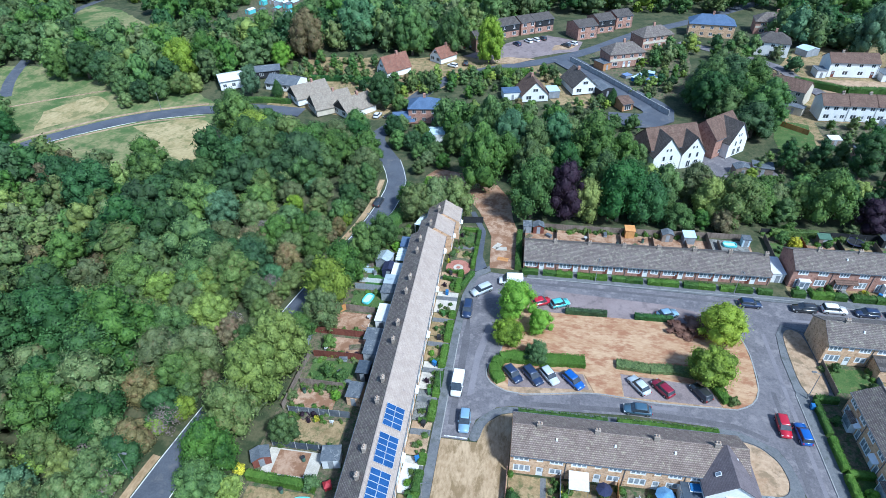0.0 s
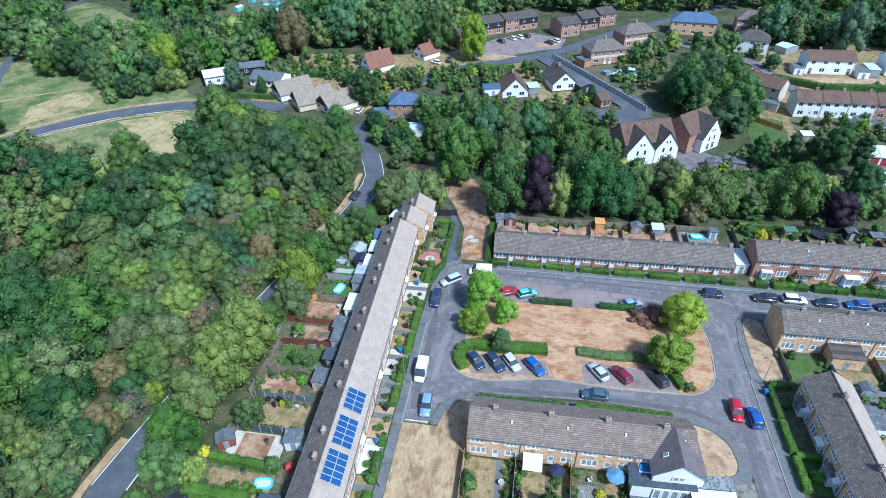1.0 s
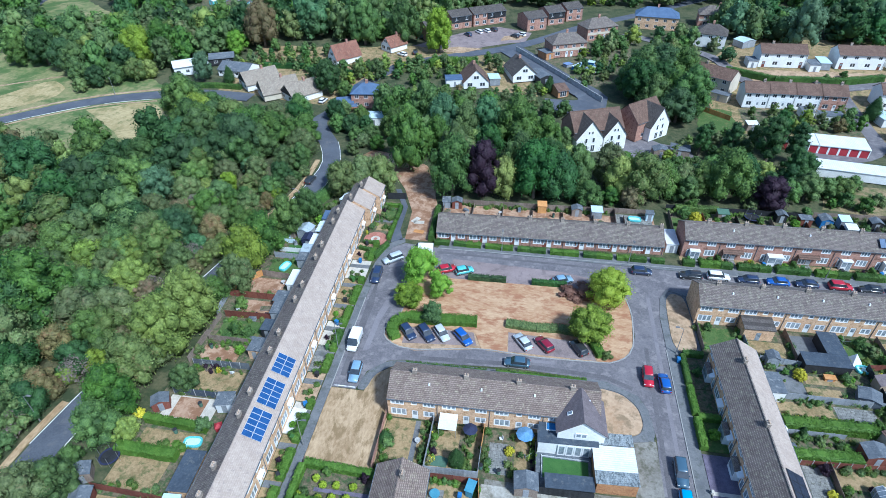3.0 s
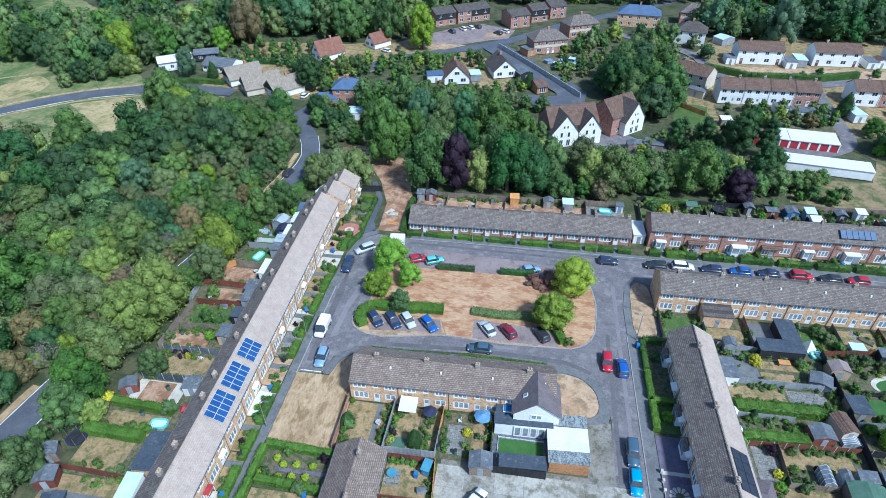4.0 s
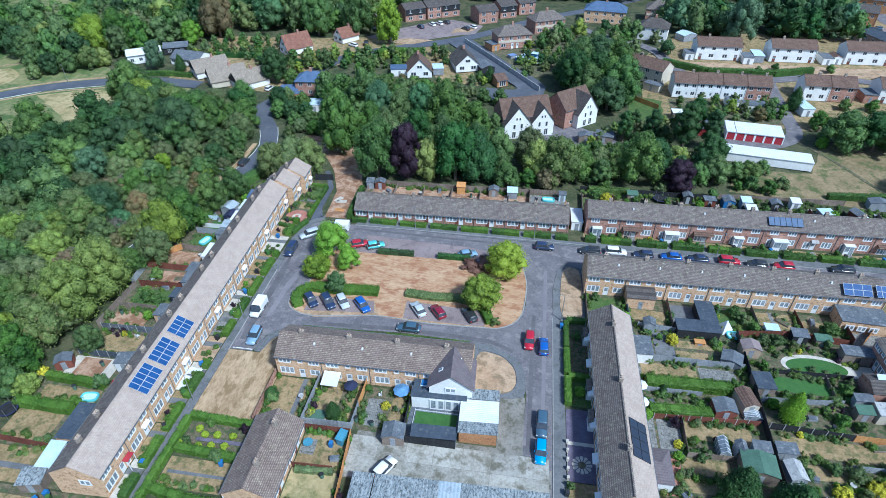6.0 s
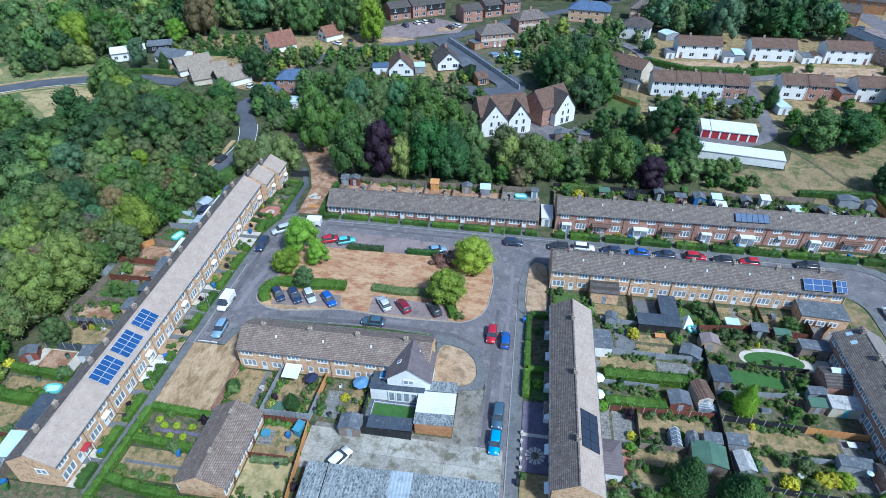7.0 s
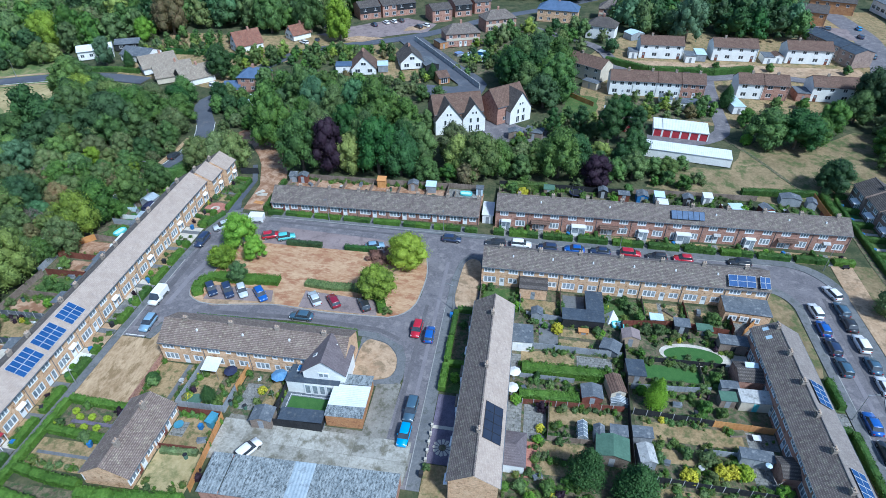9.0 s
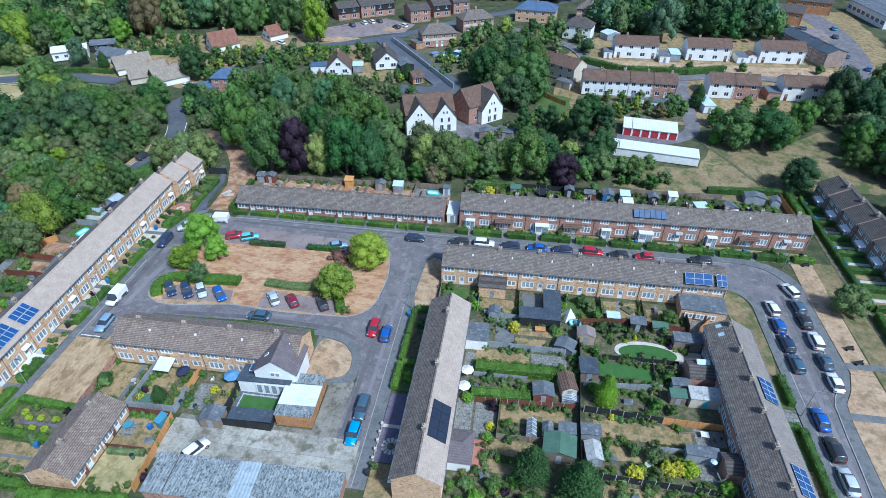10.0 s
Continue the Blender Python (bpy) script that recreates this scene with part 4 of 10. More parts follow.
# the long terrace: houses in mirrored pairs, chimneys behind the ridge
wL = 75.6 / 12
def long_x(y):
    return -13.3 - (y - 29) * 0.0315
for odd in (0, 1):
    # darker tiles behind the ridge: lichen, plus the slope's shade put into colour
    proto = house("yellow brick terraced house with faded roof, sunward slope toned lighter", wL, 7.0, 4.85, 6.9, "brick_yellow", "roof_pink", FRONT, rear(wL), -1.05 if odd else 1.05, (1.0, 1.5, 0.6, 2.3, "upvc") if odd else None, group="long terrace", chimney_y=1.1, roof2="roof")
    for i in range(odd, 12, 2):
        y = 28.5 + wL * (i + 0.5)
        m = place(long_x(y), y, 91.8)
        if i == odd:
            proto.matrix_basis = m
        else:
            copy_thing(proto, m)
for x, y0 in ((-14.4, 104.1), (-13.5, 109.8)):
    copy_thing(proto, place(x, y0 + 2.85, 91.8) @ Matrix.Diagonal((0.9, 1, 1, 1)))

t = thing("gable_window", "white framed window in the brick gable end", "window", place(-13.0, 28.42, 1.8))
window_unit(t, 1.2, 3.0, 1.7, 1.2, -0.16, 2, 1, "upvc", "window_frame")
# bungalows
wA = 49.5 / 7
BF = [("w", -2.0, 0.7, 2.5, 1.45), ("d", 0.3, 0, 1.0, 2.1), ("b", -0.75, 0, 0.8, 2.1), ("w", 2.1, 0.8, 1.6, 1.3)]
proto = house("red brick bungalow with lichened tiled roof", wA, 7.6, 2.55, 4.75, "brick_red", "roof", BF, BF, wA / 2 - 0.6, group="bungalow row", name="terraced_bungalow", category="bungalow")
row(proto, (5.0, 105.0), (54.5, 106.4), 7, 1.6)

# two-storey row behind the street
wB = 76 / 10
for style, homes in ((0, (0, 4, 7)), (1, (1, 3, 8)), (2, (2, 5)), (3, (6, 9))):
    proto = house(["red brick terraced house with white front porch", "red brick terraced house with brown door canopy", "red brick terraced house with white bay porch", "red brick terraced house with plain front door"][style], wB, 7.0, 4.85, 6.9, "brick_red", "roof", street(wB), rear(wB), wB / 2 - 2.6,
                  [None, (-1.2, 4.2, 1.1, 2.35, "roof_brown"), None, (-0.75, 1.5, 0.7, 2.3, "felt_pale")][style], group="street terrace", porch=[(-1.3, 2.0, 0.9, 2.2), None, (-0.3, 3.0, 1.3, 2.3), None][style], vent=-1.4 if style % 2 else None)
    for k, i in enumerate(homes):
        t = (i + 0.5) / 10
        m = place(58.2 + 75.9 * t, 106.2 + 1.8 * t, 1.4)
        if k == 0:
            proto.matrix_basis = m
        else:
            copy_thing(proto, m)

# row in front of it, seen from its gardens
wC = 54.3 / 7
proto = house("orange brick terraced house with white windows", wC, 6.9, 4.85, 6.9, "brick_yellow", "roof", rear(wC), street(wC), -0.4, group="garden terrace", vent=2.1)
row(proto, (57.1, 85.4), (111.4, 86.2), 7, 0.9)

# short row
wE = 32.5 / 4
proto = house("yellow brick terraced house with mossy tiled roof", wE, 7.0, 4.85, 6.9, "brick_yellow", "roof_tawny", rear(wE), street(wE), -0.2, group="short terrace", vent=2.3)
row(proto, (5.2, 56.6), (37.6, 57.0), 4, 0.6)

# row seen end on
wD = 36.2 / 6
for odd in (0, 1):
    # street slope dark with lichen and with painted shade, garden slope pale
    proto = house("yellow brick terraced house with two-tone roof, sunward slope toned lighter", wD, 6.7, 4.85, 6.9, "brick_yellow", "roof", FRONT, rear(wD), None if odd else wD / 2 - 0.9, (1.2, 1.7, 0.8, 2.3, "upvc"), group="end-on terrace", roof2="roof_pink")
    for i in range(odd, 6, 2):
        m = place(60.5, 71.6 - wD * (i + 0.5), -90)
        if i == odd:
            proto.matrix_basis = m
        else:
            copy_thing(proto, m)

# right-hand row
wF = 42 / 7
# garden slope coloured dark for its rougher tiles and for its shade
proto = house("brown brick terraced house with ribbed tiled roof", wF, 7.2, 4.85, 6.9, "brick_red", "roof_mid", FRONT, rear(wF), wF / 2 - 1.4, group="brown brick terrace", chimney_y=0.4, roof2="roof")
row(proto, (108.9, 30), (108.7, 72), 7, 90)

# pair of bungalows
proto = house("yellow brick bungalow with brown tiled roof", 6.5, 7.0, 2.6, 4.7, "brick_yellow", "roof_tawny", BF, BF, 0.4, group="bungalow pair", name="terraced_bungalow", category="bungalow", chimney_y=-0.5, stack=0.35)
row(proto, (9.9, 30.2), (9.9, 43.2), 2, 91)

# stepped terrace by the footpath
proto = house("brown brick terraced house with white porch", 6.0, 7.4, 4.85, 6.9, "brick_brown", "roof_dark", FRONT, rear(6.0), 2.4, (1.2, 2.6, 1.3, 2.3, "upvc"), group="stepped terrace")
proto.matrix_basis = place(147.0, 124.5, -90)
for i in range(1, 6):
    copy_thing(proto, place(147.0 + i * 0.75, 124.5 - i * 5.9, -90))


# ---- houses further off ----
PANE.update(rim=0.09, glass="carglass")


def WIN(n, w, z, h=1.15, a=1.3):
    return [("w", -w / 2 + w * (i + 0.5) / n, z, a, h) for i in range(n)]


def detached(label, x, y, rz, w, d, eave, ridge, wall, roof, front=None, chimney=None, name="house", group="", category="house"):
    if front is None:
        front = WIN(3, w, 3.3) + [q for q in WIN(3, w, 0.8, 1.3) if abs(q[1]) > 1] + [("d", 0, 0, 0.95, 2.05)]
    return house(label, w, d, eave, ridge, wall, roof, front, (), chimney, None, group=group, m=place(x, y, rz), name=name, category=category, end=0.15)


semi = WIN(4, 15.5, 3.4) + [("w", -2.4, 0.8, 1.7, 1.3), ("w", 2.4, 0.8, 1.7, 1.3), ("b", -6.2, 0, 1.0, 2.1), ("b", 6.2, 0, 1.0, 2.1)]
for x, y in ((109.8, 217.4), (135.6, 218.6), (161.2, 219.6)):
    detached("white rendered pair of houses with brown roof", x, y, 2, 15.5, 7.4, 5.0, 7.2, "render", "roof_brown", semi, -3.5, "semi_detached_house", "white pairs")
for i in range(4):
    detached("red brick end house with brown roof" if i == 3 else "white rendered terraced house with brown roof", 92.9 + 7.4 * i, 184.2, 0, 7.45, 7.2, 5.0, 7.2, "brick_red" if i == 3 else "render", "roof_brown", WIN(3, 7.4, 3.4) + [("w", -2, 0.8, 1.6, 1.3), ("d", 0.6, 0, 0.95, 2.05), ("w", 2.4, 0.9, 1.2, 1.2)], 2.0, "terraced_house", "far white terrace")
for i, wall in enumerate(("render", "brick_red")):
    detached("red brick half of a pair of houses" if i else "white rendered half of a pair of houses", 133.3 + 7.7 * i, 187.0, 0, 7.7, 7.2, 5.0, 7.2, wall, "roof_brown", WIN(2, 7.6, 3.4, 1.2, 1.6) + [("w", -1.8, 0.8, 1.7, 1.3), ("w", 1.8, 0.8, 1.4, 1.3)], 0.5, "semi_detached_house", "far pair")
detached("white rendered pair of houses with brown roof", 159.8, 188.0, 0, 15.2, 7.4, 5.0, 7.2, "render", "roof_brown", semi, -3.0, "semi_detached_house", "white pairs")
detached("beige rendered pair of houses with brown roof", 83.0, 196.0, -36, 14.5, 7.6, 5.0, 7.3, "cream", "roof_brown", WIN(4, 14, 3.4) + WIN(4, 14, 0.8), -3.0, "semi_detached_house")


def hipped(label, x, y, rz, w, d, eave, ridge, wall, roof, front, name="house", band=None):
    """A house under a hipped roof."""
    h = thing(name, label, "house", place(x, y, rz))
    for side in (1, -1):
        yy = -d / 2 * side
        g = Geo()
        holed(g, w, eave, *sorted((yy, yy + 0.25 * side)), [(a, z, b, c) for k, a, z, b, c in front] if side == 1 else [])
        part("wall", g, M[wall], h)
        for k, a, z, b, c in (front if side == 1 else ()):
            if k == "w":
                window_unit(h, a, z, b, c, yy, max(1, round(b / 0.8)), side)
            else:
                door_unit(h, a, b, c, yy, "upvc" if k == "d" else "timber_red", side)
    for s in (-1, 1):
        x0, x1 = sorted((s * (w / 2 - 0.004), s * (w / 2 - 0.25)))
        part("wall", Geo().box(x0, x1, -d / 2 + 0.25, d / 2 - 0.25, 0, eave), M[wall], h)
    e, f, t = w / 2 + 0.35, d / 2 + 0.35, eave - 0.1
    r = max(0.3, w / 2 - d * 0.45)
    part("roof", Geo().add([(-e, -f, t), (e, -f, t), (e, f, t), (-e, f, t), (-r, 0, ridge), (r, 0, ridge), (-e, -f, t - 0.14), (e, -f, t - 0.14), (e, f, t - 0.14), (-e, f, t - 0.14)], [(0, 1, 5, 4), (1, 2, 5), (2, 3, 4, 5), (3, 0, 4), (0, 6, 7, 1), (1, 7, 8, 2), (2, 8, 9, 3), (3, 9, 6, 0), (9, 8, 7, 6)]), M[roof], h)
    part("chimney", Geo().box(-0.4, 0.4, -0.3, 0.3, ridge - 0.5, ridge + 1.1), M["brick_red"], h)
    if band:
        part("cladding", Geo().box(-w / 2 + 0.2, w / 2 - 0.2, -d / 2 - 0.06, -d / 2 - 0.003, 2.35, 3.2), M[band], h)
    return h


SEMI_F = WIN(4, 13, 3.3) + [("w", -4.6, 0.8, 1.9, 1.3), ("w", 4.6, 0.8, 1.9, 1.3), ("d", -1, 0, 0.9, 2.05), ("d", 1, 0, 0.9, 2.05)]
hipped("brick and render pair of houses, hipped roof", 35.0, 221.0, 22, 13.5, 8.0, 5.0, 7.8, "brick_red", "roof", SEMI_F, "semi_detached_house", "cream")
hipped("brick and render pair of houses, hipped roof", 47.8, 241.0, 28, 13.5, 8.0, 5.0, 7.8, "brick_red", "roof", SEMI_F, "semi_detached_house", "cream")
hipped("house with blue slate hipped roof and panels", 73.0, 258.0, -8, 17.0, 9.0, 5.2, 8.0, "brick_yellow", "slate_blue", WIN(5, 17, 3.3) + WIN(5, 17, 0.8))
hipped("white and brick house with hipped dark roof", 90.0, 235.5, -15, 11.0, 8.0, 5.0, 7.8, "render", "roof_dark", WIN(3, 11, 3.3) + WIN(3, 11, 0.8))
hipped("brick pair of houses with hipped roof", 98.0, 262, -8, 15.0, 8.0, 5.0, 7.8, "brick_red", "roof", SEMI_F, "semi_detached_house", "cream")
hipped("brick house with blue slate hipped roof", -29.2, 172.5, 6, 9.5, 7.5, 5.0, 7.2, "brick_red", "slate_blue", WIN(3, 9, 3.3) + WIN(3, 9, 0.8))
part("bay_roof", Geo().box(-4.0, 4.0, -5.6, -3.8, 2.2, 2.7, 0.3), M["slate_blue"], detached("low brick garage with slate roof", -36.0, 169.5, 14, 5.5, 5.0, 2.4, 3.4, "brick_orange", "slate_blue", [("w", 0, 0.2, 2.2, 2.0)], None, "garage", category="garage"))

# tall houses with white gables by the trees
for x, y, rz, w, gables in ((41.8, 156.2, 22, 15.0, ((-3.6, 8.0, 9.6), (4.1, 6.8, 9.0))), (55.8, 164.0, 42, 11.5, ((1.6, 8.0, 9.7),))):
    h = detached("tall red brick house with white front gables", x, y, rz, w, 9.0, 5.8, 9.9, "brick_red", "roof_brown", WIN(2, w, 1.0), None)
    for gx, gw, top in gables:
        y0 = -6.6
        n = part("front_gable", Geo().add([(gx - gw / 2, y0, 0), (gx + gw / 2, y0, 0), (gx + gw / 2, y0, 4.6), (gx, y0, top - 0.2), (gx - gw / 2, y0, 4.6), (gx - gw / 2, 0, 0), (gx + gw / 2, 0, 0), (gx + gw / 2, 0, 4.6), (gx, 0, top - 0.2), (gx - gw / 2, 0, 4.6)], [(0, 1, 2, 3, 4), (1, 6, 7, 2), (5, 0, 4, 9)]), M["render"], h, "white rendered gable")
        for s in (-1, 1):
            b = gx + s * (gw / 2 + 0.3)
            zb = 4.6 - 0.3 * (top - 4.8) / (gw / 2)
            v = [(gx, y0 - 0.3, top), (b, y0 - 0.3, zb), (b, 0.2, zb), (gx, 0.2, top)]
            v += [(p, q, r - 0.16) for p, q, r in v]
            part("roof_slope", Geo().add(v, [q if s < 0 else q[::-1] for q in [(0, 1, 2, 3), (7, 6, 5, 4), (0, 4, 5, 1), (1, 5, 6, 2), (3, 2, 6, 7)]]), M["roof_dark"], h, "dark tiled roof slope")
        for wx in (-1.1, 1.1):
            window_unit(h, gx + wx, 3.0, 0.8, 1.5, y0 - 0.12, 1)
            window_unit(h, gx + wx, 0.3, 1.2, 2.0, y0 - 0.12, 2)
        window_unit(h, gx - 0.5, 5.6, 0.6, 0.9, y0 - 0.12, 1)
        window_unit(h, gx + 0.5, 5.6, 0.6, 0.9, y0 - 0.12, 1)
# chalet houses along the lane
def chalet(label, x, y, rz, w, d, wall, roof, eave=2.5, ridge=6.3, boarded=False):
    """Its gable end faces the viewer: the ridge runs away from -y."""
    h = thing("house", label, "house", place(x, y, rz))
    for s in (-1, 1):
        yy = -s * d / 2
        v = [(-w / 2, yy, 0), (w / 2, yy, 0), (w / 2, yy, eave), (0, yy, ridge - 0.2), (-w / 2, yy, eave)]
        v += [(p, q + 0.25 * s, r) for p, q, r in v]
        part("gable", Geo().add(v, [(0, 1, 2, 3, 4), (9, 8, 7, 6, 5), (0, 4, 9, 5), (1, 6, 7, 2), (2, 7, 8, 3), (3, 8, 9, 4)]), M[wall], h)
        x0, x1 = sorted((s * (w / 2 - 0.003), s * (w / 2 - 0.25)))
        part("wall", Geo().box(x0, x1, -d / 2 + 0.25, d / 2 - 0.25, 0, eave), M[wall], h)
        b = s * (w / 2 + 0.35)
        zb = eave - 0.35 * (ridge - eave) / (w / 2)
        v = [(0, -d / 2 - 0.3, ridge), (b, -d / 2 - 0.3, zb), (b, d / 2 + 0.3, zb), (0, d / 2 + 0.3, ridge)]
        v += [(p, q, r - 0.16) for p, q, r in v]
        part("roof", Geo().add(v, [q if s < 0 else q[::-1] for q in [(0, 1, 2, 3), (7, 6, 5, 4), (0, 4, 5, 1), (1, 5, 6, 2), (3, 2, 6, 7)]]), M[roof], h)
    for wx, z, a, b in ((-w / 4, 0.8, 1.8, 1.3), (w / 4, 0.8, 1.8, 1.3), (0, 3.3, 1.8, 1.1)):
        window_unit(h, wx, z, a, b, -d / 2 - 0.13, 2)
    part("chimney", Geo().box(-0.4, 0.4, 1.0, 1.7, ridge - 0.6, ridge + 0.9), M["brick_red"], h)
    if boarded:
        yy = -d / 2 - 0.2
        v = [(-w / 2 + 0.4, yy, eave), (w / 2 - 0.4, yy, eave), (0, yy, ridge - 0.5)]
        part("gable_boarding", Geo().add(v + [(p, q + 0.19, r) for p, q, r in v], [(0, 1, 2), (5, 4, 3), (0, 3, 4, 1), (1, 4, 5, 2), (2, 5, 3, 0)]), M["black"], h, "dark boarded gable")
    return h


chalet("brown-roofed chalet house with white base", 3.8, 191.5, 14, 8.6, 9.5, "render", "roof_brown", 2.4, 6.6)
chalet("white-gabled chalet house with grey roof", 19.2, 199.0, 20, 8.4, 11.0, "render", "roof_dark", 2.6, 6.2)
chalet("chalet bungalow with weathered tan roof", -71.0, 182.6, -46, 8.6, 12.0, "render", "roof_tan", 2.4, 5.6, True)
chalet("chalet bungalow with weathered tan roof", -61.6, 176.4, -52, 9.2, 12.5, "cream", "roof_tan", 2.4, 5.8, True)
chalet("chalet bungalow with weathered tan roof", -53.0, 175.0, -40, 8.6, 11.0, "render", "roof_tan", 2.4, 5.6, True)
chalet("white cottage with steep red tiled roof", -46.4, 204.6, -42, 6.4, 10.5, "render", "roof_red", 2.6, 7.0)
chalet("white garage house with red tiled roof", -30.4, 218.0, -38, 6.0, 8.0, "render", "roof_red", 2.4, 5.4)
detached("grey-roofed bungalow beside the lane", -82.0, 190.0, -8, 12.0, 8.0, 2.6, 4.4, "render", "felt", WIN(4, 13, 0.8), None, "bungalow", category="bungalow")
detached("low white modern house with panel roof", -101.0, 190.5, 34, 12.0, 8.5, 3.2, 4.2, "render", "sheet_white", WIN(4, 12, 0.9), None, "modern_house")
detached("black garage with pale roof", -92.6, 199.0, 24, 9.0, 6.5, 2.6, 3.6, "black", "felt", WIN(2, 9, 0.8), None, "garage", category="garage")
detached("small brick garage with tiled roof", 32.6, 186.8, 30, 4.0, 6.5, 2.4, 3.6, "brick_orange", "roof_brown", [("w", 0, 0.2, 2.4, 2.0)], None, "garage", category="garage")

# flats: dark boarded upper floors on red brick
for x, y, rz, w, wall in ((-10.0, 249.5, 34, 9.5, "black"), (-2.4, 254.5, 34, 7.0, "brick_red"), (4.0, 258.5, 34, 9.0, "black"), (21.6, 250.8, 30, 9.0, "brick_red"), (29.6, 260.5, 30, 8.0, "black"), (37.4, 267.5, 30, 8.0, "brick_red"), (-18.5, 231.5, 30, 6.0, "brick_red")):
    hh = detached("red brick flats with dark tiled roof", x, y, rz, w, 9.0, 5.2, 6.8, "brick_red", "roof_dark", WIN(2, w, 3.3, 1.4, 1.7) + WIN(2, w, 0.7, 1.4, 1.7), None, "flats", "flats", "flats")
    if wall == "black":
        g = holed(Geo(), w - 0.1, 2.65, -4.6, -4.505, [(q[1], 0.8, 1.5, 1.4) for q in WIN(2, w, 0)], 0, 2.5)
        part("cladding", g, M["black"], hh, "black boarded upper floor")
for i in range(4):
    detached("brick town house with dark stepped roof", 170.4 + i * 2.4, 238 - i * 6.6, -70, 7.0, 8.0, 5.2, 6.4, "brick_brown", "felt_dark", WIN(2, 7, 3.3) + WIN(2, 7, 0.8), None, "town_house", "stepped town houses")
detached("orange brick block with dark roof", 178.0, 272.0, -20, 16.0, 10.0, 5.4, 7.4, "brick_orange", "roof_dark", WIN(4, 16, 3.3), None, "flats", category="flats")
detached("orange brick block with dark roof", 196.0, 292.0, -20, 18.0, 10.0, 5.4, 7.4, "brick_orange", "roof_dark", WIN(4, 16, 3.3), None, "flats", category="flats")
detached("long white hall with flat grey roof", 224.0, 282.0, -85, 30.0, 16.0, 5.0, 5.6, "render", "felt", WIN(8, 30, 1.4, 1.6, 2.6), None, "hall", category="hall")


# lock-up garages with red doors, and a long low store
def ribbed(x0, x1, y0, y1, h):
    """An up-and-over door whose front is folded into upright ribs."""
    n = 12
    v = []
    for i in range(n + 1):
        x = x0 + (x1 - x0) * i / n
        y = y0 + (0.025 if i % 2 else 0)
        v += [(x, y, 0), (x, y, h), (x, y1, 0), (x, y1, h)]
    f = []
    for i in range(n):
        k = 4 * i
        f += [(k, k + 4, k + 5, k + 1), (k + 3, k + 7, k + 6, k + 2), (k + 1, k + 5, k + 7, k + 3), (k + 2, k + 6, k + 4, k)]
    k = 4 * n
    return Geo().add(v, f + [(0, 1, 3, 2), (k + 2, k + 3, k + 1, k)])


def lockups(label, x, y, rz, n, bay, d, h, roof, wall, door, lean=0.35):
    t = thing("garage_block", label, "garage", place(x, y, rz))
    w = n * bay
    g = Geo()
    holed(g, w, h, -d / 2, -d / 2 + 0.2, [(-w / 2 + bay * (i + 0.5), 0, bay - 0.5, h - 0.35) for i in range(n)] if door else [])
    part("wall", g, M[wall], t)
    part("wall", Geo().box(-w / 2, w / 2, d / 2 - 0.2, d / 2, 0, h + lean - 0.05), M[wall], t)
    for s in (-1, 1):
        x0, x1 = sorted((s * w / 2, s * (w / 2 - 0.2)))
        part("wall", Geo().box(x0 + 0.002, x1 - 0.002, -d / 2 + 0.2, d / 2 - 0.2, 0, h), M[wall], t)
    if door:
        for i in range(n):
            c = -w / 2 + bay * (i + 0.5)
            g = ribbed(c - bay / 2 + 0.25, c + bay / 2 - 0.25, -d / 2 + 0.05, -d / 2 + 0.12, h - 0.35)
            part("door", g, M[door], t)
    bays = roof if isinstance(roof, list) else [roof] * n
    for i in range(n):
        a, b = -w / 2 + bay * i, -w / 2 + bay * (i + 1)
        g = Geo()
        k = 12
        pts = [(a - (0.15 if i == 0 else 0) + (b - a) * j / k, 0.035 if j % 2 else 0.0) for j in range(k + 1)]
        v = []
        for px, pz in pts:
            v += [(px, -d / 2 - 0.2, h + pz), (px, d / 2 + 0.2, h + lean + pz)]
        v += [(p, q, r - 0.12) for p, q, r in v]
        m_ = 2 * (k + 1)
        fs = []
        for j in range(k):
            fs += [(2 * j, 2 * j + 2, 2 * j + 3, 2 * j + 1), (m_ + 2 * j + 1, m_ + 2 * j + 3, m_ + 2 * j + 2, m_ + 2 * j), (2 * j, m_ + 2 * j, m_ + 2 * j + 2, 2 * j + 2), (2 * j + 1, 2 * j + 3, m_ + 2 * j + 3, m_ + 2 * j + 1)]
        fs += [(0, 1, m_ + 1, m_), (2 * k + 1, 2 * k, m_ + 2 * k, m_ + 2 * k + 1)]
        part("roof_sheet", g.add(v, fs), M[bays[i]], t)
    return t


lockups("lock-up garages with red doors and white roof", 107.6, 155.6, -7, 6, 2.5, 6.5, 2.5, "sheet_white", "render", "red_paint")
lockups("short lock-up garages with red doors", 93.0, 157.5, -11, 2, 2.5, 5.5, 2.4, "felt", "brick_red", "red_paint")
lockups("long low store with white sheet roof", 106.4, 141.6, -8.5, 8, 2.95, 4.8, 2.5, "sheet_white", "render", None, 0.2)
lockups("lock-up garages with weathered cement sheet roof", 36.9, 33.6, 1.5, 9, 3.0, 5.6, 2.1, ["asbestos", "asbestos", "asbestos", "asbestos", "sheet_faded", "asbestos", "asbestos", "asbestos", "asbestos"], "brick_red", None, 0.25)
PANE.update(rim=0.2, glass="glass")


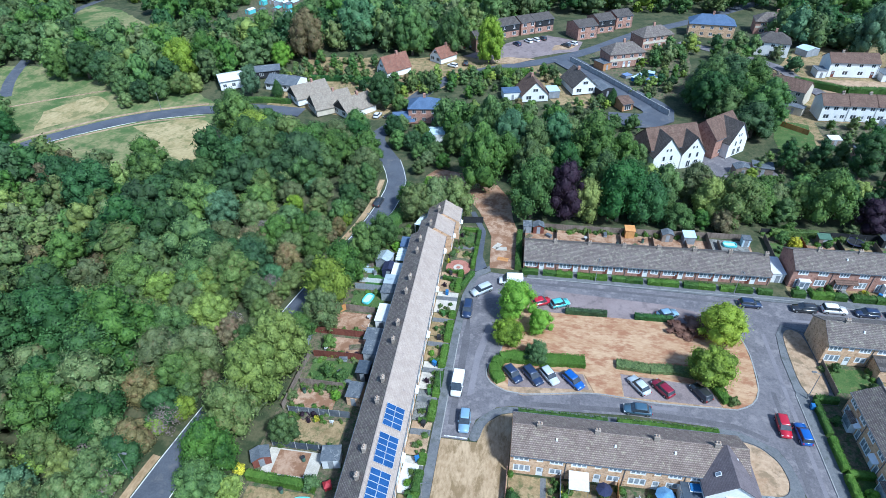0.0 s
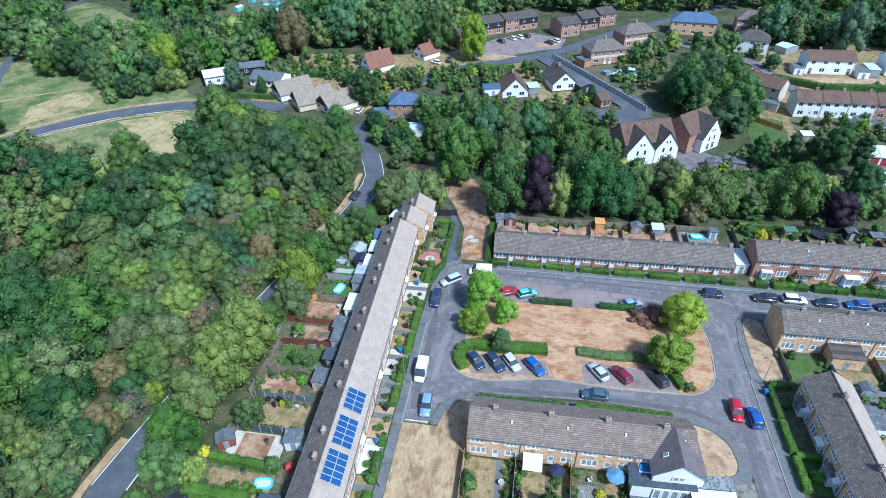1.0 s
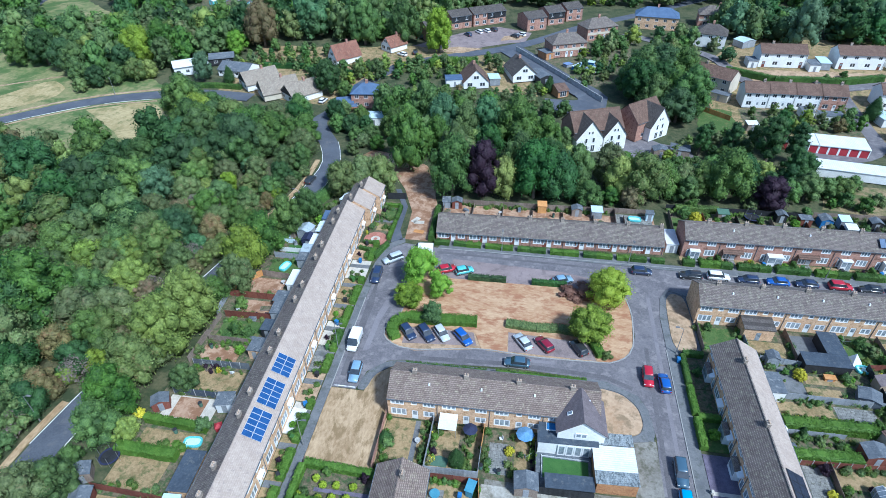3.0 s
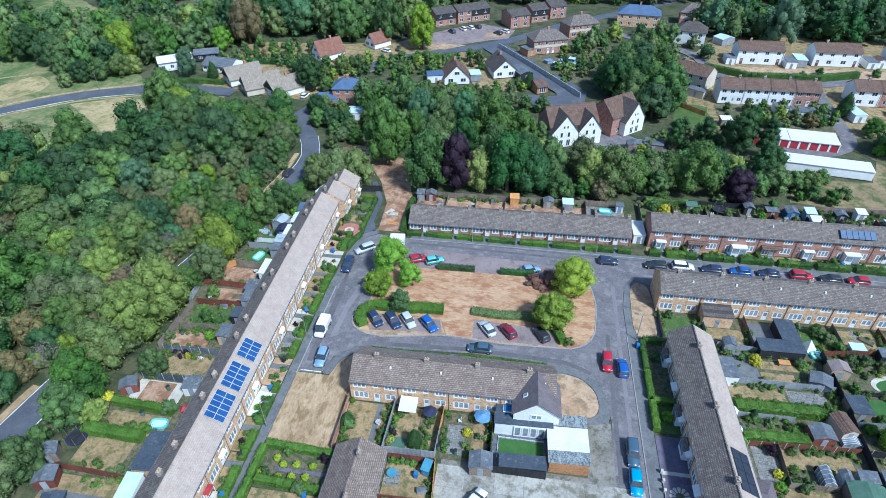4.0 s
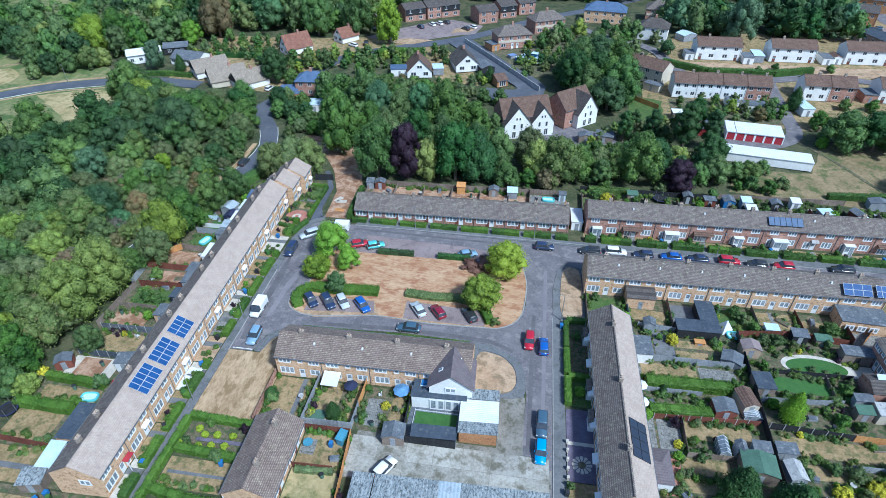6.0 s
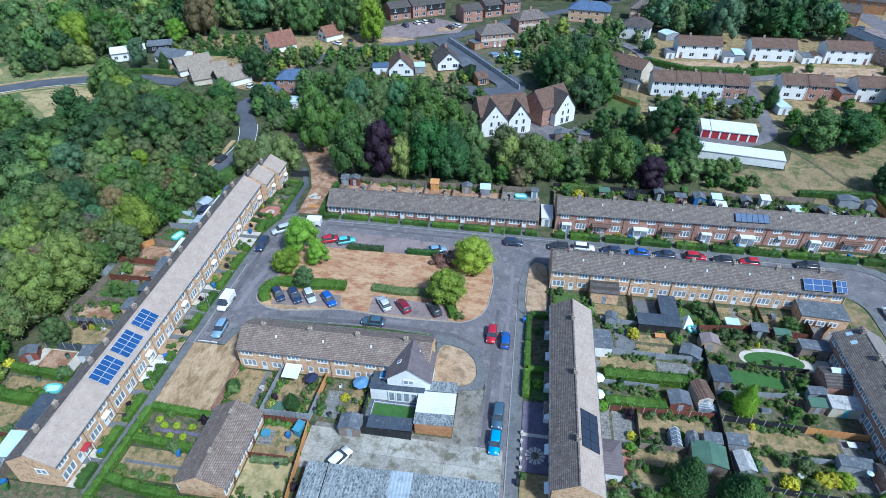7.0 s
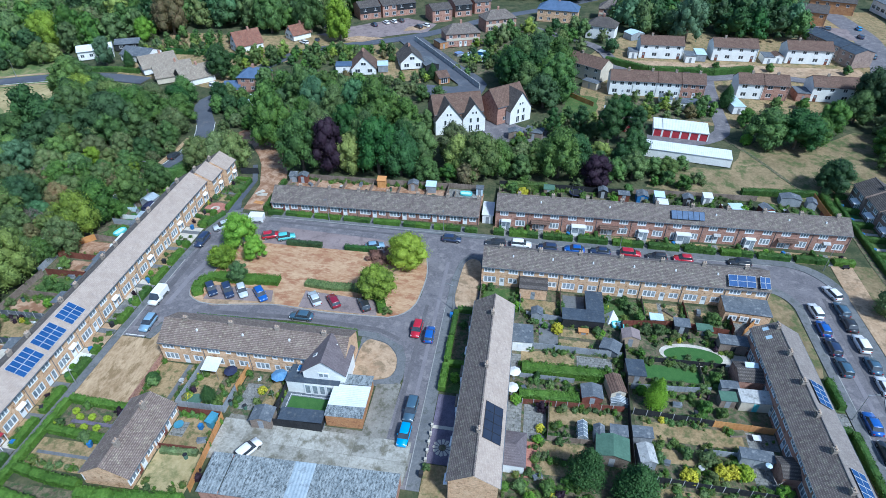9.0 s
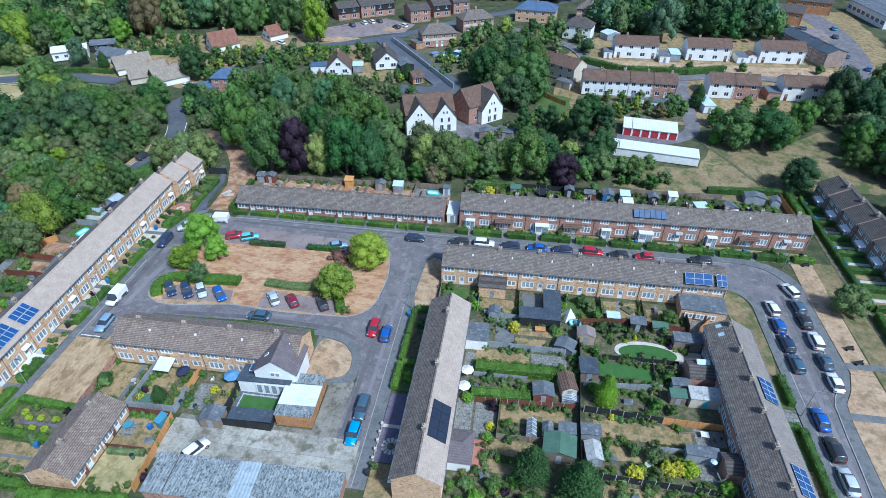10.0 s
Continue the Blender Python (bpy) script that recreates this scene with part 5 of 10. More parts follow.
# ---- trees and hedges ----
def crown_mesh(seed, mat, r, h, n, leaf, lobes, base, shape="round", cores=True, fine=True):
    """A crown: many rounded boughs of uneven size, each a knobbly mass of foliage under a loose skin of small leaf sprays."""
    rnd = random.Random(seed)
    g = Geo()
    spheres = [(Vector((0, 0, base + (h - base) * 0.45)), r * 0.7), (Vector((0, 0, base + (h - base) * 0.72)), r * 0.5)]
    turn = rnd.uniform(0, 6.28)
    shift = Vector((seed * 3.7, seed * 1.3, 0))
    grain = 4.2 / r

    def lumpy(q):
        """Uneven growth: broad swellings and finer tufts."""
        q = q * grain + shift
        return 1 + 0.17 * noise.noise(q * 0.75) + 0.13 * noise.noise(q * 1.9)
    for i in range(lobes if shape == "egg" else 0):
        t = (i + 0.5) / lobes
        rr = r * max(0.1, (1 - t) ** 0.7 * min(1.0, 0.74 + 1.5 * t))
        spheres.append((Vector((rnd.uniform(-0.05, 0.05) * r, rnd.uniform(-0.05, 0.05) * r, base + rr * 0.5 + (h - base - rr * 0.5) * t)), rr))
    if shape == "egg":
        del spheres[:2]
        spheres = spheres[:1] + spheres[:1] + spheres
    for i in range(lobes if shape != "egg" else 0):
        t = (i + 0.5) / lobes
        a = turn + i * 2.39996 + rnd.uniform(-0.35, 0.35)
        z = base + (h - base) * (0.10 + 0.80 * t)
        reach = r * math.sqrt(max(0.05, 1 - (abs(t - 0.32) / 0.72) ** 2)) * rnd.uniform(0.84, 1.08)
        rr = r * rnd.choice((rnd.uniform(0.2, 0.3), rnd.uniform(0.3, 0.44), rnd.uniform(0.36, 0.5))) * (1.1 - 0.25 * t)
        q = max(0.0, reach - rr * 0.95)
        spheres.append((Vector((math.cos(a) * q, math.sin(a) * q, z)), rr))
    area = sum(s[1] ** 2 for s in spheres[2:])
    for c, rr in spheres[2:]:
        for _ in range(int(n * rr * rr / area)):
            d = Vector((rnd.gauss(0, 1), rnd.gauss(0, 1), rnd.gauss(0, 1) + 0.5)).normalized()
            out = Vector((d.x, d.y, d.z * 0.9)) * rr
            p = c + out * lumpy(c + out) * rnd.choice((rnd.uniform(0.74, 0.94), rnd.uniform(0.9, 1.06), rnd.uniform(0.98, 1.2)))
            if any((p - c2).length < r2 * 0.7 for c2, r2 in spheres):
                continue
            nrm = (d + Vector((rnd.gauss(0, 0.48), rnd.gauss(0, 0.48), rnd.gauss(0.25, 0.4)))).normalized()
            u = nrm.orthogonal().normalized()
            u.rotate(Matrix.Rotation(rnd.uniform(0, 6.28), 3, nrm))
            w = nrm.cross(u)
            s = leaf * rnd.uniform(0.5, 1.25)
            k = rnd.uniform(0.55, 0.95)
            g.add([p - u * s * 0.5 - w * s * k * 0.3, p + w * s * k * 0.6 - nrm * s * 0.12, p + u * s * 0.5 - w * s * k * 0.3], [(0, 1, 2)])
    for c, rr in spheres if cores else ():
        rings, seg = (6, 9) if fine and rr > r * 0.3 else (4, 6)
        v = [c + Vector((0, 0, rr * 0.8)), c - Vector((0, 0, rr * 0.7))]
        for i in range(1, rings):
            th = math.pi * i / rings
            for j in range(seg):
                ph = 2 * math.pi * j / seg + i * 0.4
                out = Vector((math.sin(th) * math.cos(ph), math.sin(th) * math.sin(ph), math.cos(th) * 0.92)) * rr
                v.append(c + out * lumpy(c + out) * rnd.uniform(0.6, 0.9))
        f = []
        for j in range(seg):
            f.append((0, 2 + j, 2 + (j + 1) % seg))
            for i in range(rings - 2):
                a, b = 2 + i * seg, 2 + (i + 1) * seg
                f.append((a + j, b + j, b + (j + 1) % seg, a + (j + 1) % seg))
            a = 2 + (rings - 2) * seg
            f.append((1, a + (j + 1) % seg, a + j))
        g.add(v, f)
    return g.mesh("crown", mat, True)


def trunk_mesh(seed, base, r, limbs=4, h=7.0):
    rnd = random.Random(seed)
    g = Geo()
    lean = Vector((rnd.uniform(-0.2, 0.2), rnd.uniform(-0.2, 0.2), 0))
    top = Vector((0, 0, base + (h - base) * 0.35)) + lean
    g.cyl((0, 0, -0.3), tuple(top), r, r * 0.55, 8)
    for i in range(limbs):
        a = 2 * math.pi * i / limbs + rnd.uniform(-0.4, 0.4)
        st = Vector((0, 0, 0)).lerp(top, rnd.uniform(0.6, 0.95))
        en = st + Vector((math.cos(a) * h * 0.25, math.sin(a) * h * 0.25, h * rnd.uniform(0.15, 0.3)))
        g.cyl(tuple(st), tuple(en), r * 0.42, r * 0.14, 6)
    return g.mesh("trunk", M["bark"])


KINDS = {}


def tree_kind(key, label, mat, seed, r, h, n, leaf, lobes, base, shape="round", name="tree", cores=True):
    if name == "shrub":
        t = tagged(new(name, crown_mesh(seed, M[mat], r, h, n, leaf, lobes, base, shape, cores)), label, "shrub")
        KINDS[key] = [t, r, False]
        return
    t = thing(name, label, "tree", place(0, -3000, 0))
    part("trunk", trunk_mesh(seed, base, 0.035 * h + 0.05, 5, h), M["bark"], t)
    part("crown", crown_mesh(seed, M[mat], r, h, n, leaf, lobes, base, shape), M[mat], t)
    KINDS[key] = [t, r, False]


def plant(key, x, y, radius, rz=None, squash=1.0):
    """A tree of that kind with a crown of that radius."""
    proto_, r, used = KINDS[key]
    s = radius / r
    m = place(x, y, random.uniform(0, 360) if rz is None else rz) @ Matrix.Diagonal((s, s, s * squash, 1))
    if not used:
        proto_.matrix_basis = m
        KINDS[key][2] = True
        return proto_
    return copy_thing(proto_, m @ Matrix.Diagonal((1 / proto_.scale.x, 1 / proto_.scale.y, 1 / proto_.scale.z, 1)))


GREENS = ["mid", "dark", "olive", "yellow", "brown", "blue"]
LABELS = {"mid": "broad green tree in full leaf", "dark": "dense dark green tree in full leaf", "olive": "dull olive tree dried by summer", "yellow": "yellowish green tree in full leaf", "brown": "tree with scorched brownish summer leaves", "blue": "pale grey green tree in leaf"}
for gi, kname in enumerate(GREENS):
    for v in range(3):
        tree_kind(kname + str(v), LABELS[kname], "leaf_" + kname, 11 + gi * 7 + v, 4.2, 7.6 + v * 0.8, 3900, 0.365, 22 + 3 * v, 0.9)
tree_kind("copper", "copper beech with dark purple leaves", "leaf_copper", 71, 4.2, 10.0, 4600, 0.29, 20, 1.2)
tree_kind("lime", "bright lime-green tree on the grass island", "leaf_lime", 72, 4.0, 8.2, 5600, 0.27, 20, 1.2)
tree_kind("gold", "bright golden green tree on the island", "leaf_gold", 81, 4.2, 8.4, 5600, 0.27, 20, 0.8)
tree_kind("conifer", "dark green pointed garden conifer", "leaf_conifer", 73, 2.2, 6.6, 9000, 0.22, 9, 0.1, "egg")
tree_kind("conifer_yellow", "bright yellowish green pointed conifer", "leaf_cypress", 74, 2.2, 6.0, 10000, 0.2, 9, 0.1, "egg")
tree_kind("tall", "tall dark tree with loose branches", "leaf_dark", 75, 3.4, 13.0, 3800, 0.28, 18, 2.5)
tree_kind("twig", "half bare grey bush among trees", "leaf_twig", 84, 1.8, 3.2, 1500, 0.2, 14, 0.3, name="shrub", cores=False)
tree_kind("bush_red", "loose reddish brown leafy shrub", "leaf_red", 82, 1.6, 2.2, 700, 0.3, 7, 0.2, name="shrub")
tree_kind("bush_mid", "rounded leafy green garden shrub", "leaf_mid", 76, 1.5, 2.4, 700, 0.3, 7, 0.2, name="shrub")
tree_kind("bush_lime", "clipped round yellowish green shrub", "leaf_lime", 77, 1.2, 1.9, 1000, 0.3, 18, 0.15, name="shrub")
tree_kind("bush_ball", "clipped ball of golden green leaves", "leaf_topiary", 83, 1.0, 1.7, 1100, 0.23, 22, 0.1, name="shrub")
tree_kind("bush_yellow", "golden yellow leafy garden shrub", "flower", 78, 1.4, 1.9, 1000, 0.32, 18, 0.15, name="shrub")
tree_kind("bush_copper", "dark purple leafy garden shrub", "leaf_copper", 79, 1.6, 2.6, 700, 0.28, 7, 0.2, name="shrub")
tree_kind("bush_olive", "dry olive coloured garden shrub", "leaf_olive", 80, 1.6, 2.2, 700, 0.3, 7, 0.2, name="shrub")


def within(poly, x, y):
    hit = False
    for (ax, ay), (bx, by) in zip(poly, poly[1:] + poly[:1]):
        if (ay > y) != (by > y) and x < (bx - ax) * (y - ay) / (by - ay) + ax:
            hit = not hit
    return hit


# trees of their own place
SOLO = [
        # the belt of trees behind the bungalows
        ("mid2", -7.0, 132.6, 6.0, 1.4), ("mid0", 6.0, 121.0, 6.2, 1.4), ("copper", 13.6, 121.0, 4.9, 1.35), ("yellow1", 18.4, 122.0, 3.8, 1.5), ("dark1", 26.2, 122.4, 6.2, 1.3), ("dark0", 32.0, 122.6, 5.2, 1.3), ("mid1", 22.0, 127.0, 5.0, 1.5),
        ("mid1", 20.7, 143.0, 6.8, 1.3), ("mid0", 39.4, 120.8, 3.8, 0.95), ("mid2", 36.6, 128.0, 4.4, 1.3), ("olive1", 44.6, 132.4, 4.6, 1.25), ("yellow2", 46.8, 126.0, 4.3, 1.2), ("olive0", 52.4, 124.8, 6.4, 1.1), ("mid1", 57.2, 126.4, 4.2, 1.2), ("brown0", 49.6, 121.4, 3.2, 1.0),
        ("blue1", -0.8, 153.0, 5.0, 1.35), ("mid0", 5.6, 150.6, 4.8, 1.35), ("mid2", -7.4, 158.0, 5.2, 1.3), ("blue2", 11.6, 152.6, 4.8, 1.3), ("mid1", 3.0, 158.0, 4.6, 1.1), ("yellow0", 9.4, 143.6, 3.2, 1.3), ("dark2", 13.6, 136.4, 4.6, 1.3), ("mid2", 4.6, 136.4, 4.4, 1.3), ("dark0", 30.4, 134.2, 4.2, 1.3), ("mid0", 29.0, 146.0, 4.8, 1.3), ("olive2", 15.6, 160.0, 4.2, 1.0), ("mid0", -14.8, 150.6, 4.2, 1.2), ("mid1", -1.4, 143.4, 4.4, 1.2), ("mid2", 34.0, 150.4, 3.0, 1.0),
        ("olive0", 63.0, 130.6, 4.2), ("mid0", 72.6, 127.6, 6.0, 1.25), ("olive2", 67.4, 129.5, 4.2), ("copper", 82.0, 124.6, 4.4, 0.85), ("dark0", 77.4, 133.0, 4.4, 1.2),
        ("dark0", 92.0, 138.0, 4.6), ("mid1", 91.6, 129.6, 3.8), ("dark2", 139.6, 129.8, 4.8, 0.9), ("tall", 89.5, 150.5, 3.6), ("tall", 86.0, 144.0, 4.0), ("tall", 93.6, 146.5, 3.2), ("tall", 71, 150.5, 2.6), ("tall", 78.6, 150.0, 2.8), ("olive1", 100.5, 131.4, 2.8),
        # by the white houses
        ("mid1", 129.6, 151.4, 6.4, 0.85), ("dark1", 137.4, 150.8, 6.8, 0.85), ("mid0", 143.2, 154.4, 5.0, 0.85), ("mid0", 127.6, 163.4, 3.0), ("mid2", 151.0, 163.4, 4.4), ("dark2", 166.4, 178.4, 5.6, 1.15), ("dark0", 172.0, 175.4, 5.6, 1.15), ("mid2", 161.0, 150.4, 4.4), ("dark1", 165.6, 156.6, 4.6), ("mid0", 158.4, 142.6, 3.6), ("mid1", 160.4, 170.8, 4.8),
        # at the end of the long terrace
        ("olive1", -20.8, 117.0, 4.4, 1.1), ("olive2", -11.8, 119.4, 4.4, 1.1), ("olive0", -16.4, 119.4, 5.0, 1.1), ("lime", -19.4, 128.0, 2.6), ("mid1", -23.6, 121.5, 3.4),
        # on the island
        ("lime", 4.3, 86.4, 4.1, 0.98), ("yellow0", 3.2, 79.6, 3.4, 0.75), ("lime", 9.0, 82.8, 2.6, 0.95), ("mid0", 8.4, 75.6, 2.3),
        ("gold", 41.4, 85.2, 4.5, 0.9), ("yellow2", 37.4, 75.0, 4.2, 0.82), ("conifer", 75.9, 41.2, 2.9, 0.9), ("conifer", 82.6, 39.6, 3.5, 0.72), ("olive1", 134.5, 84.5, 3.4), ("mid0", 100.4, 76.4, 1.8),
        # between the lane and the gardens
        ("olive1", -40.2, 31.0, 4.2), ("mid0", -34.6, 75.0, 3.0), ("mid1", -29.6, 92.0, 2.6), ("olive2", -37.2, 58.0, 3.4),
        # along the far bend of the lane
        ("mid1", -26.4, 147.0, 2.4), ("olive1", -23.0, 143.4, 2.2), ("dark1", -29.0, 152.4, 3.0), ("mid0", -18.6, 142.6, 2.4), ("mid2", -27.6, 158.4, 2.8), ("olive0", -38.4, 135.5, 4.6), ("mid0", -40.2, 143.0, 5.0), ("dark0", -45.4, 150.0, 5.0), ("mid2", -36.6, 129.0, 3.4), ("mid1", -47.0, 157.6, 4.4), ("olive2", -24.8, 138.6, 2.0), ("mid0", -21.6, 148.0, 2.8), ("mid1", -33.4, 152.6, 2.8), ("dark1", -36.4, 160.4, 3.4), ("dark2", -24.6, 152.6, 2.6), ("mid2", -34.6, 163.6, 2.4), ("olive0", -18.0, 153.6, 3.0), ("mid0", -40.4, 99, 3.2), ("olive1", -40.8, 105.5, 3.2), ("mid2", -38.6, 112.5, 3.0), ("dark2", -38.2, 119.5, 3.2), ("mid1", -40.2, 127, 3.6), ("mid1", -50.5, 60.5, 4.0), ("dark0", -49.8, 54.5, 3.4), ("olive0", -50.5, 66.5, 4.4), ("brown1", -51.4, 48.4, 3.2), ("olive2", -52.4, 42.0, 3.8), ("brown0", -47.0, 72.5, 3.0), ("mid0", -38.4, 177.0, 2.8), ("dark2", -44.4, 178.0, 5.0, 1.1),
        # stands of their own in the woods beside the lane
        ("dark0", -77.0, 66.6, 7.2), ("mid1", -62.4, 64.6, 7.4, 1.1), ("yellow2", -57.0, 82.0, 4.0), ("blue0", -65.6, 108.0, 5.0), ("dark2", -86.0, 63.6, 6.4), ("blue1", -45.6, 88.6, 2.6), ("mid2", -66.4, 50.6, 5.6), ("dark1", -101.0, 111.0, 6.6), ("dark0", -112.0, 115.0, 6.2), ("mid2", -90.0, 119.0, 5.4), ("mid0", -76.0, 121.0, 5.6),
        # beside the far meadow
        ("blue1", -67.0, 232, 8.4, 1.15), ("brown1", -81.6, 214.0, 7.2, 1.25), ("lime", -89.4, 206.4, 4.4), ("yellow2", -12.6, 216.6, 5.6, 1.4), ("mid2", -43.0, 221.6, 6.6, 1.2), ("mid0", -27.0, 224.0, 6.8, 1.3), ("yellow0", -122.6, 194.6, 6.6, 1.2), ("mid1", -114.6, 198.0, 6.2, 1.2), ("blue0", -92, 183, 3.8, 1.5), ("blue2", 122, 234, 6.4, 1.3),
        ("olive0", -116.4, 180.6, 4.4), ("yellow1", -113.0, 183.4, 3.4), ("mid0", -122.4, 177.0, 4.0), ("dark1", -128.0, 174.4, 3.8), ("mid2", -134.2, 175.0, 3.8), ("olive1", -131.0, 169.4, 2.6), ("mid1", -139.0, 181.4, 6.0), ("dark0", -146.6, 186.0, 6.4), ("dark2", -158.6, 189.4, 6.2), ("mid0", -168.6, 188.4, 5.2), ("dark1", -153.0, 141.4, 5.0), ("mid2", -160.0, 146.6, 4.6)]
# along the lane: tall trees on the garden side, low brush on the other
SOLO += [("yellow2", -34.6, 67.4, 4.9, 1.3), ("yellow1", -36.2, 60.2, 5.2, 1.3), ("olive0", -37.6, 53.6, 4.7, 1.3), ("mid2", -29.4, 53.8, 2.5, 1.0), ("mid1", -37.8, 47.4, 4.3, 1.2), ("mid1", -37.2, 42.6, 3.7, 1.1), ("yellow0", -33.6, 43.4, 2.2),
         ("mid0", -39.0, 38.0, 2.0), ("mid2", -37.6, 33.4, 3.4), ("olive0", -38.6, 27.6, 3.6), ("yellow0", -32.4, 84.6, 5.0, 1.25), ("olive1", -31.4, 78.6, 3.7, 1.2), ("mid0", -31.4, 91.0, 4.6, 1.25),
         ("dark1", -64.0, 63.1, 6.9, 1.0), ("mid2", -56.4, 69.2, 4.5), ("yellow1", -51.3, 74.6, 4.3), ("mid1", -58.2, 82.5, 4.7), ("olive1", -49.2, 62.3, 3.8), ("brown0", -55.0, 57.5, 3.7), ("dark0", -51.6, 45.4, 3.6), ("olive1", -39.8, 72.6, 2.6), ("mid1", -36.0, 74.0, 2.6, 1.2), ("mid2", -28.6, 98.4, 4.0, 1.2), ("mid0", -26.4, 105.4, 3.6, 1.2), ("mid1", -71.0, 81.0, 5.2)]
rl = random.Random(44)
for i in range(30):
    y = 29 + 3.3 * i
    lane = -45.6 + max(0.0, y - 46) * 0.19
    SOLO.append((rl.choice(["mid0", "olive0", "brown1", "olive1", "yellow0", "olive2"]), lane - (rl.uniform(5.2, 6.4) if y < 54 else rl.uniform(3.4, 4.8)), y, rl.uniform(1.5, 2.4)))
FAR = []


def wood(poly, gap, weights, lo, hi, seed, joined=False, patchy=False):
    """Trees at random in an outline, no closer than gap; joined: noted for the one far woodland; patchy: stands of tall dark trees among low dry ones."""
    rnd = random.Random(seed)
    xs, ys = [p[0] for p in poly], [p[1] for p in poly]
    got = []
    area = (max(xs) - min(xs)) * (max(ys) - min(ys))
    names, ws = list(weights), list(weights.values())
    for _ in range(int(area / gap ** 2 * 14)):
        x, y = rnd.uniform(min(xs), max(xs)), rnd.uniform(min(ys), max(ys))
        if any((x - q[1]) ** 2 + (y - q[2]) ** 2 < (q[3] * 0.8 + lo * 0.45) ** 2 for q in SOLO):
            continue
        if within(poly, x, y) and all((x - a) ** 2 + (y - b) ** 2 > gap * gap for a, b in got):
            got.append((x, y))
            k = rnd.choices(names, ws)[0]
            big = rnd.uniform(lo, hi)
            if patchy:
                stand = noise.noise(Vector((x * 0.045, y * 0.045, 7.0)))
                k = rnd.choices(*((("dark", "mid", "olive"), (5, 5, 1)) if stand > 0.14 else (("olive", "mid", "yellow", "brown", "blue"), (6, 3.4, 0.8, 1.4, 0.6))))[0]
                big = rnd.uniform(lo * 1.25, hi * 1.1) if stand > 0.14 else rnd.uniform(lo * 0.75, hi * 0.8)
            if joined:
                FAR.append((k, x, y, big, rnd.uniform(0, 360), rnd.uniform(0.8, 1.2)))
            else:
                plant(k + str(rnd.randrange(3)), x, y, big, rnd.uniform(0, 360), rnd.uniform(0.85, 1.12))


def far_woodland():
    """All the far trees in one mesh, a material for each kind of leaf and a tone for each tree."""
    kinds = {}
    rnd = random.Random(77)
    for i, k in enumerate(GREENS):
        for far, (n, leaf, lobes) in enumerate(((1500, 0.42, 15), (430, 0.76, 10))):
            for v in range(2):
                me = crown_mesh(200 + i + 20 * far + 50 * v, M["leaf_" + k], 4.2, 7.8 + 0.8 * v, n, leaf, lobes, 0.4, fine=not far)
                co = np.empty(len(me.vertices) * 3)
                me.vertices.foreach_get("co", co)
                kinds[k, far, v] = (co.reshape(-1, 3), [tuple(p.vertices) for p in me.polygons], i)
    vs, fs, mi, tone, base = [], [], [], [], 0
    for k, x, y, r, a, q in FAR:
        co, polys, i = kinds[k, int(y > 150 or x < -95), rnd.randrange(2)]
        s = r / 4.2
        c, d = math.cos(radians(a)), math.sin(radians(a))
        out = np.column_stack([(co[:, 0] * c - co[:, 1] * d) * s + x, (co[:, 0] * d + co[:, 1] * c) * s + y, co[:, 2] * s * q + rise(x, y)])
        vs.append(out)
        fs += [tuple(base + j for j in p) for p in polys]
        mi += [i] * len(polys)
        tone += [rnd.random()] * len(polys)
        base += len(co)
    me = bpy.data.meshes.new("woodland")
    me.from_pydata(np.concatenate(vs).tolist(), [], fs)
    for k in GREENS:
        me.materials.append(M["leaf_" + k])
    me.polygons.foreach_set("material_index", mi)
    me.polygons.foreach_set("use_smooth", [True] * len(mi))
    me.attributes.new("tone", "FLOAT", "FACE").data.foreach_set("value", tone)
    me.update()
    return tagged(new("woodland", me), "dense far green summer woodland", "woodland", "", "stuff")


MIX = {"mid": 5, "dark": 2.4, "olive": 5, "yellow": 1.0, "brown": 0.3, "blue": 0.2}
OLD = {"mid": 7, "dark": 2.2, "olive": 2.2, "yellow": 0.9, "blue": 0.12}
DEEP = {"mid": 5, "dark": 5, "olive": 3.4, "yellow": 0.7, "brown": 0.3, "blue": 0.15}
wood([(-52.6, 24), (-52.4, 42), (-50.6, 56), (-45.4, 83), (-40.6, 100), (-39.6, 113), (-38.8, 126), (-50, 129), (-58, 112), (-62, 92), (-68, 66), (-62, 40), (-56, 26)], 4.3, MIX, 3.0, 5.2, 5, False, True)
wood([(-56, 22), (-62, 36), (-68, 62), (-62, 92), (-58, 112), (-52, 128), (-76, 129), (-84, 122), (-96, 126), (-116, 128), (-128, 126), (-146, 115), (-160, 108), (-110, 56), (-84, 32)], 4.9, DEEP, 3.4, 6.2, 15, True, True)
wood([(-72, 128), (-46, 128), (-45.5, 148), (-50, 158), (-58, 151), (-72, 152), (-84, 163), (-89, 163), (-86, 155), (-77, 147), (-74, 136)], 5.4, OLD, 4.6, 6.8, 6)
wood([(8, 131), (34, 132), (40, 138), (30, 148), (18, 156), (8, 168), (-14, 172), (-22, 170), (-22, 158), (-14, 148)], 5.2, OLD, 3.6, 5.2, 8, True)
wood([(4, 119.5), (30, 120), (58, 122.5), (57, 128), (40, 136), (20, 131), (6, 128)], 5.4, OLD, 2.6, 3.8, 28, True)
wood([(60, 124.5), (80, 126), (98, 128), (98, 134), (84, 140), (62, 138)], 4.8, OLD, 2.8, 3.8, 29, True)
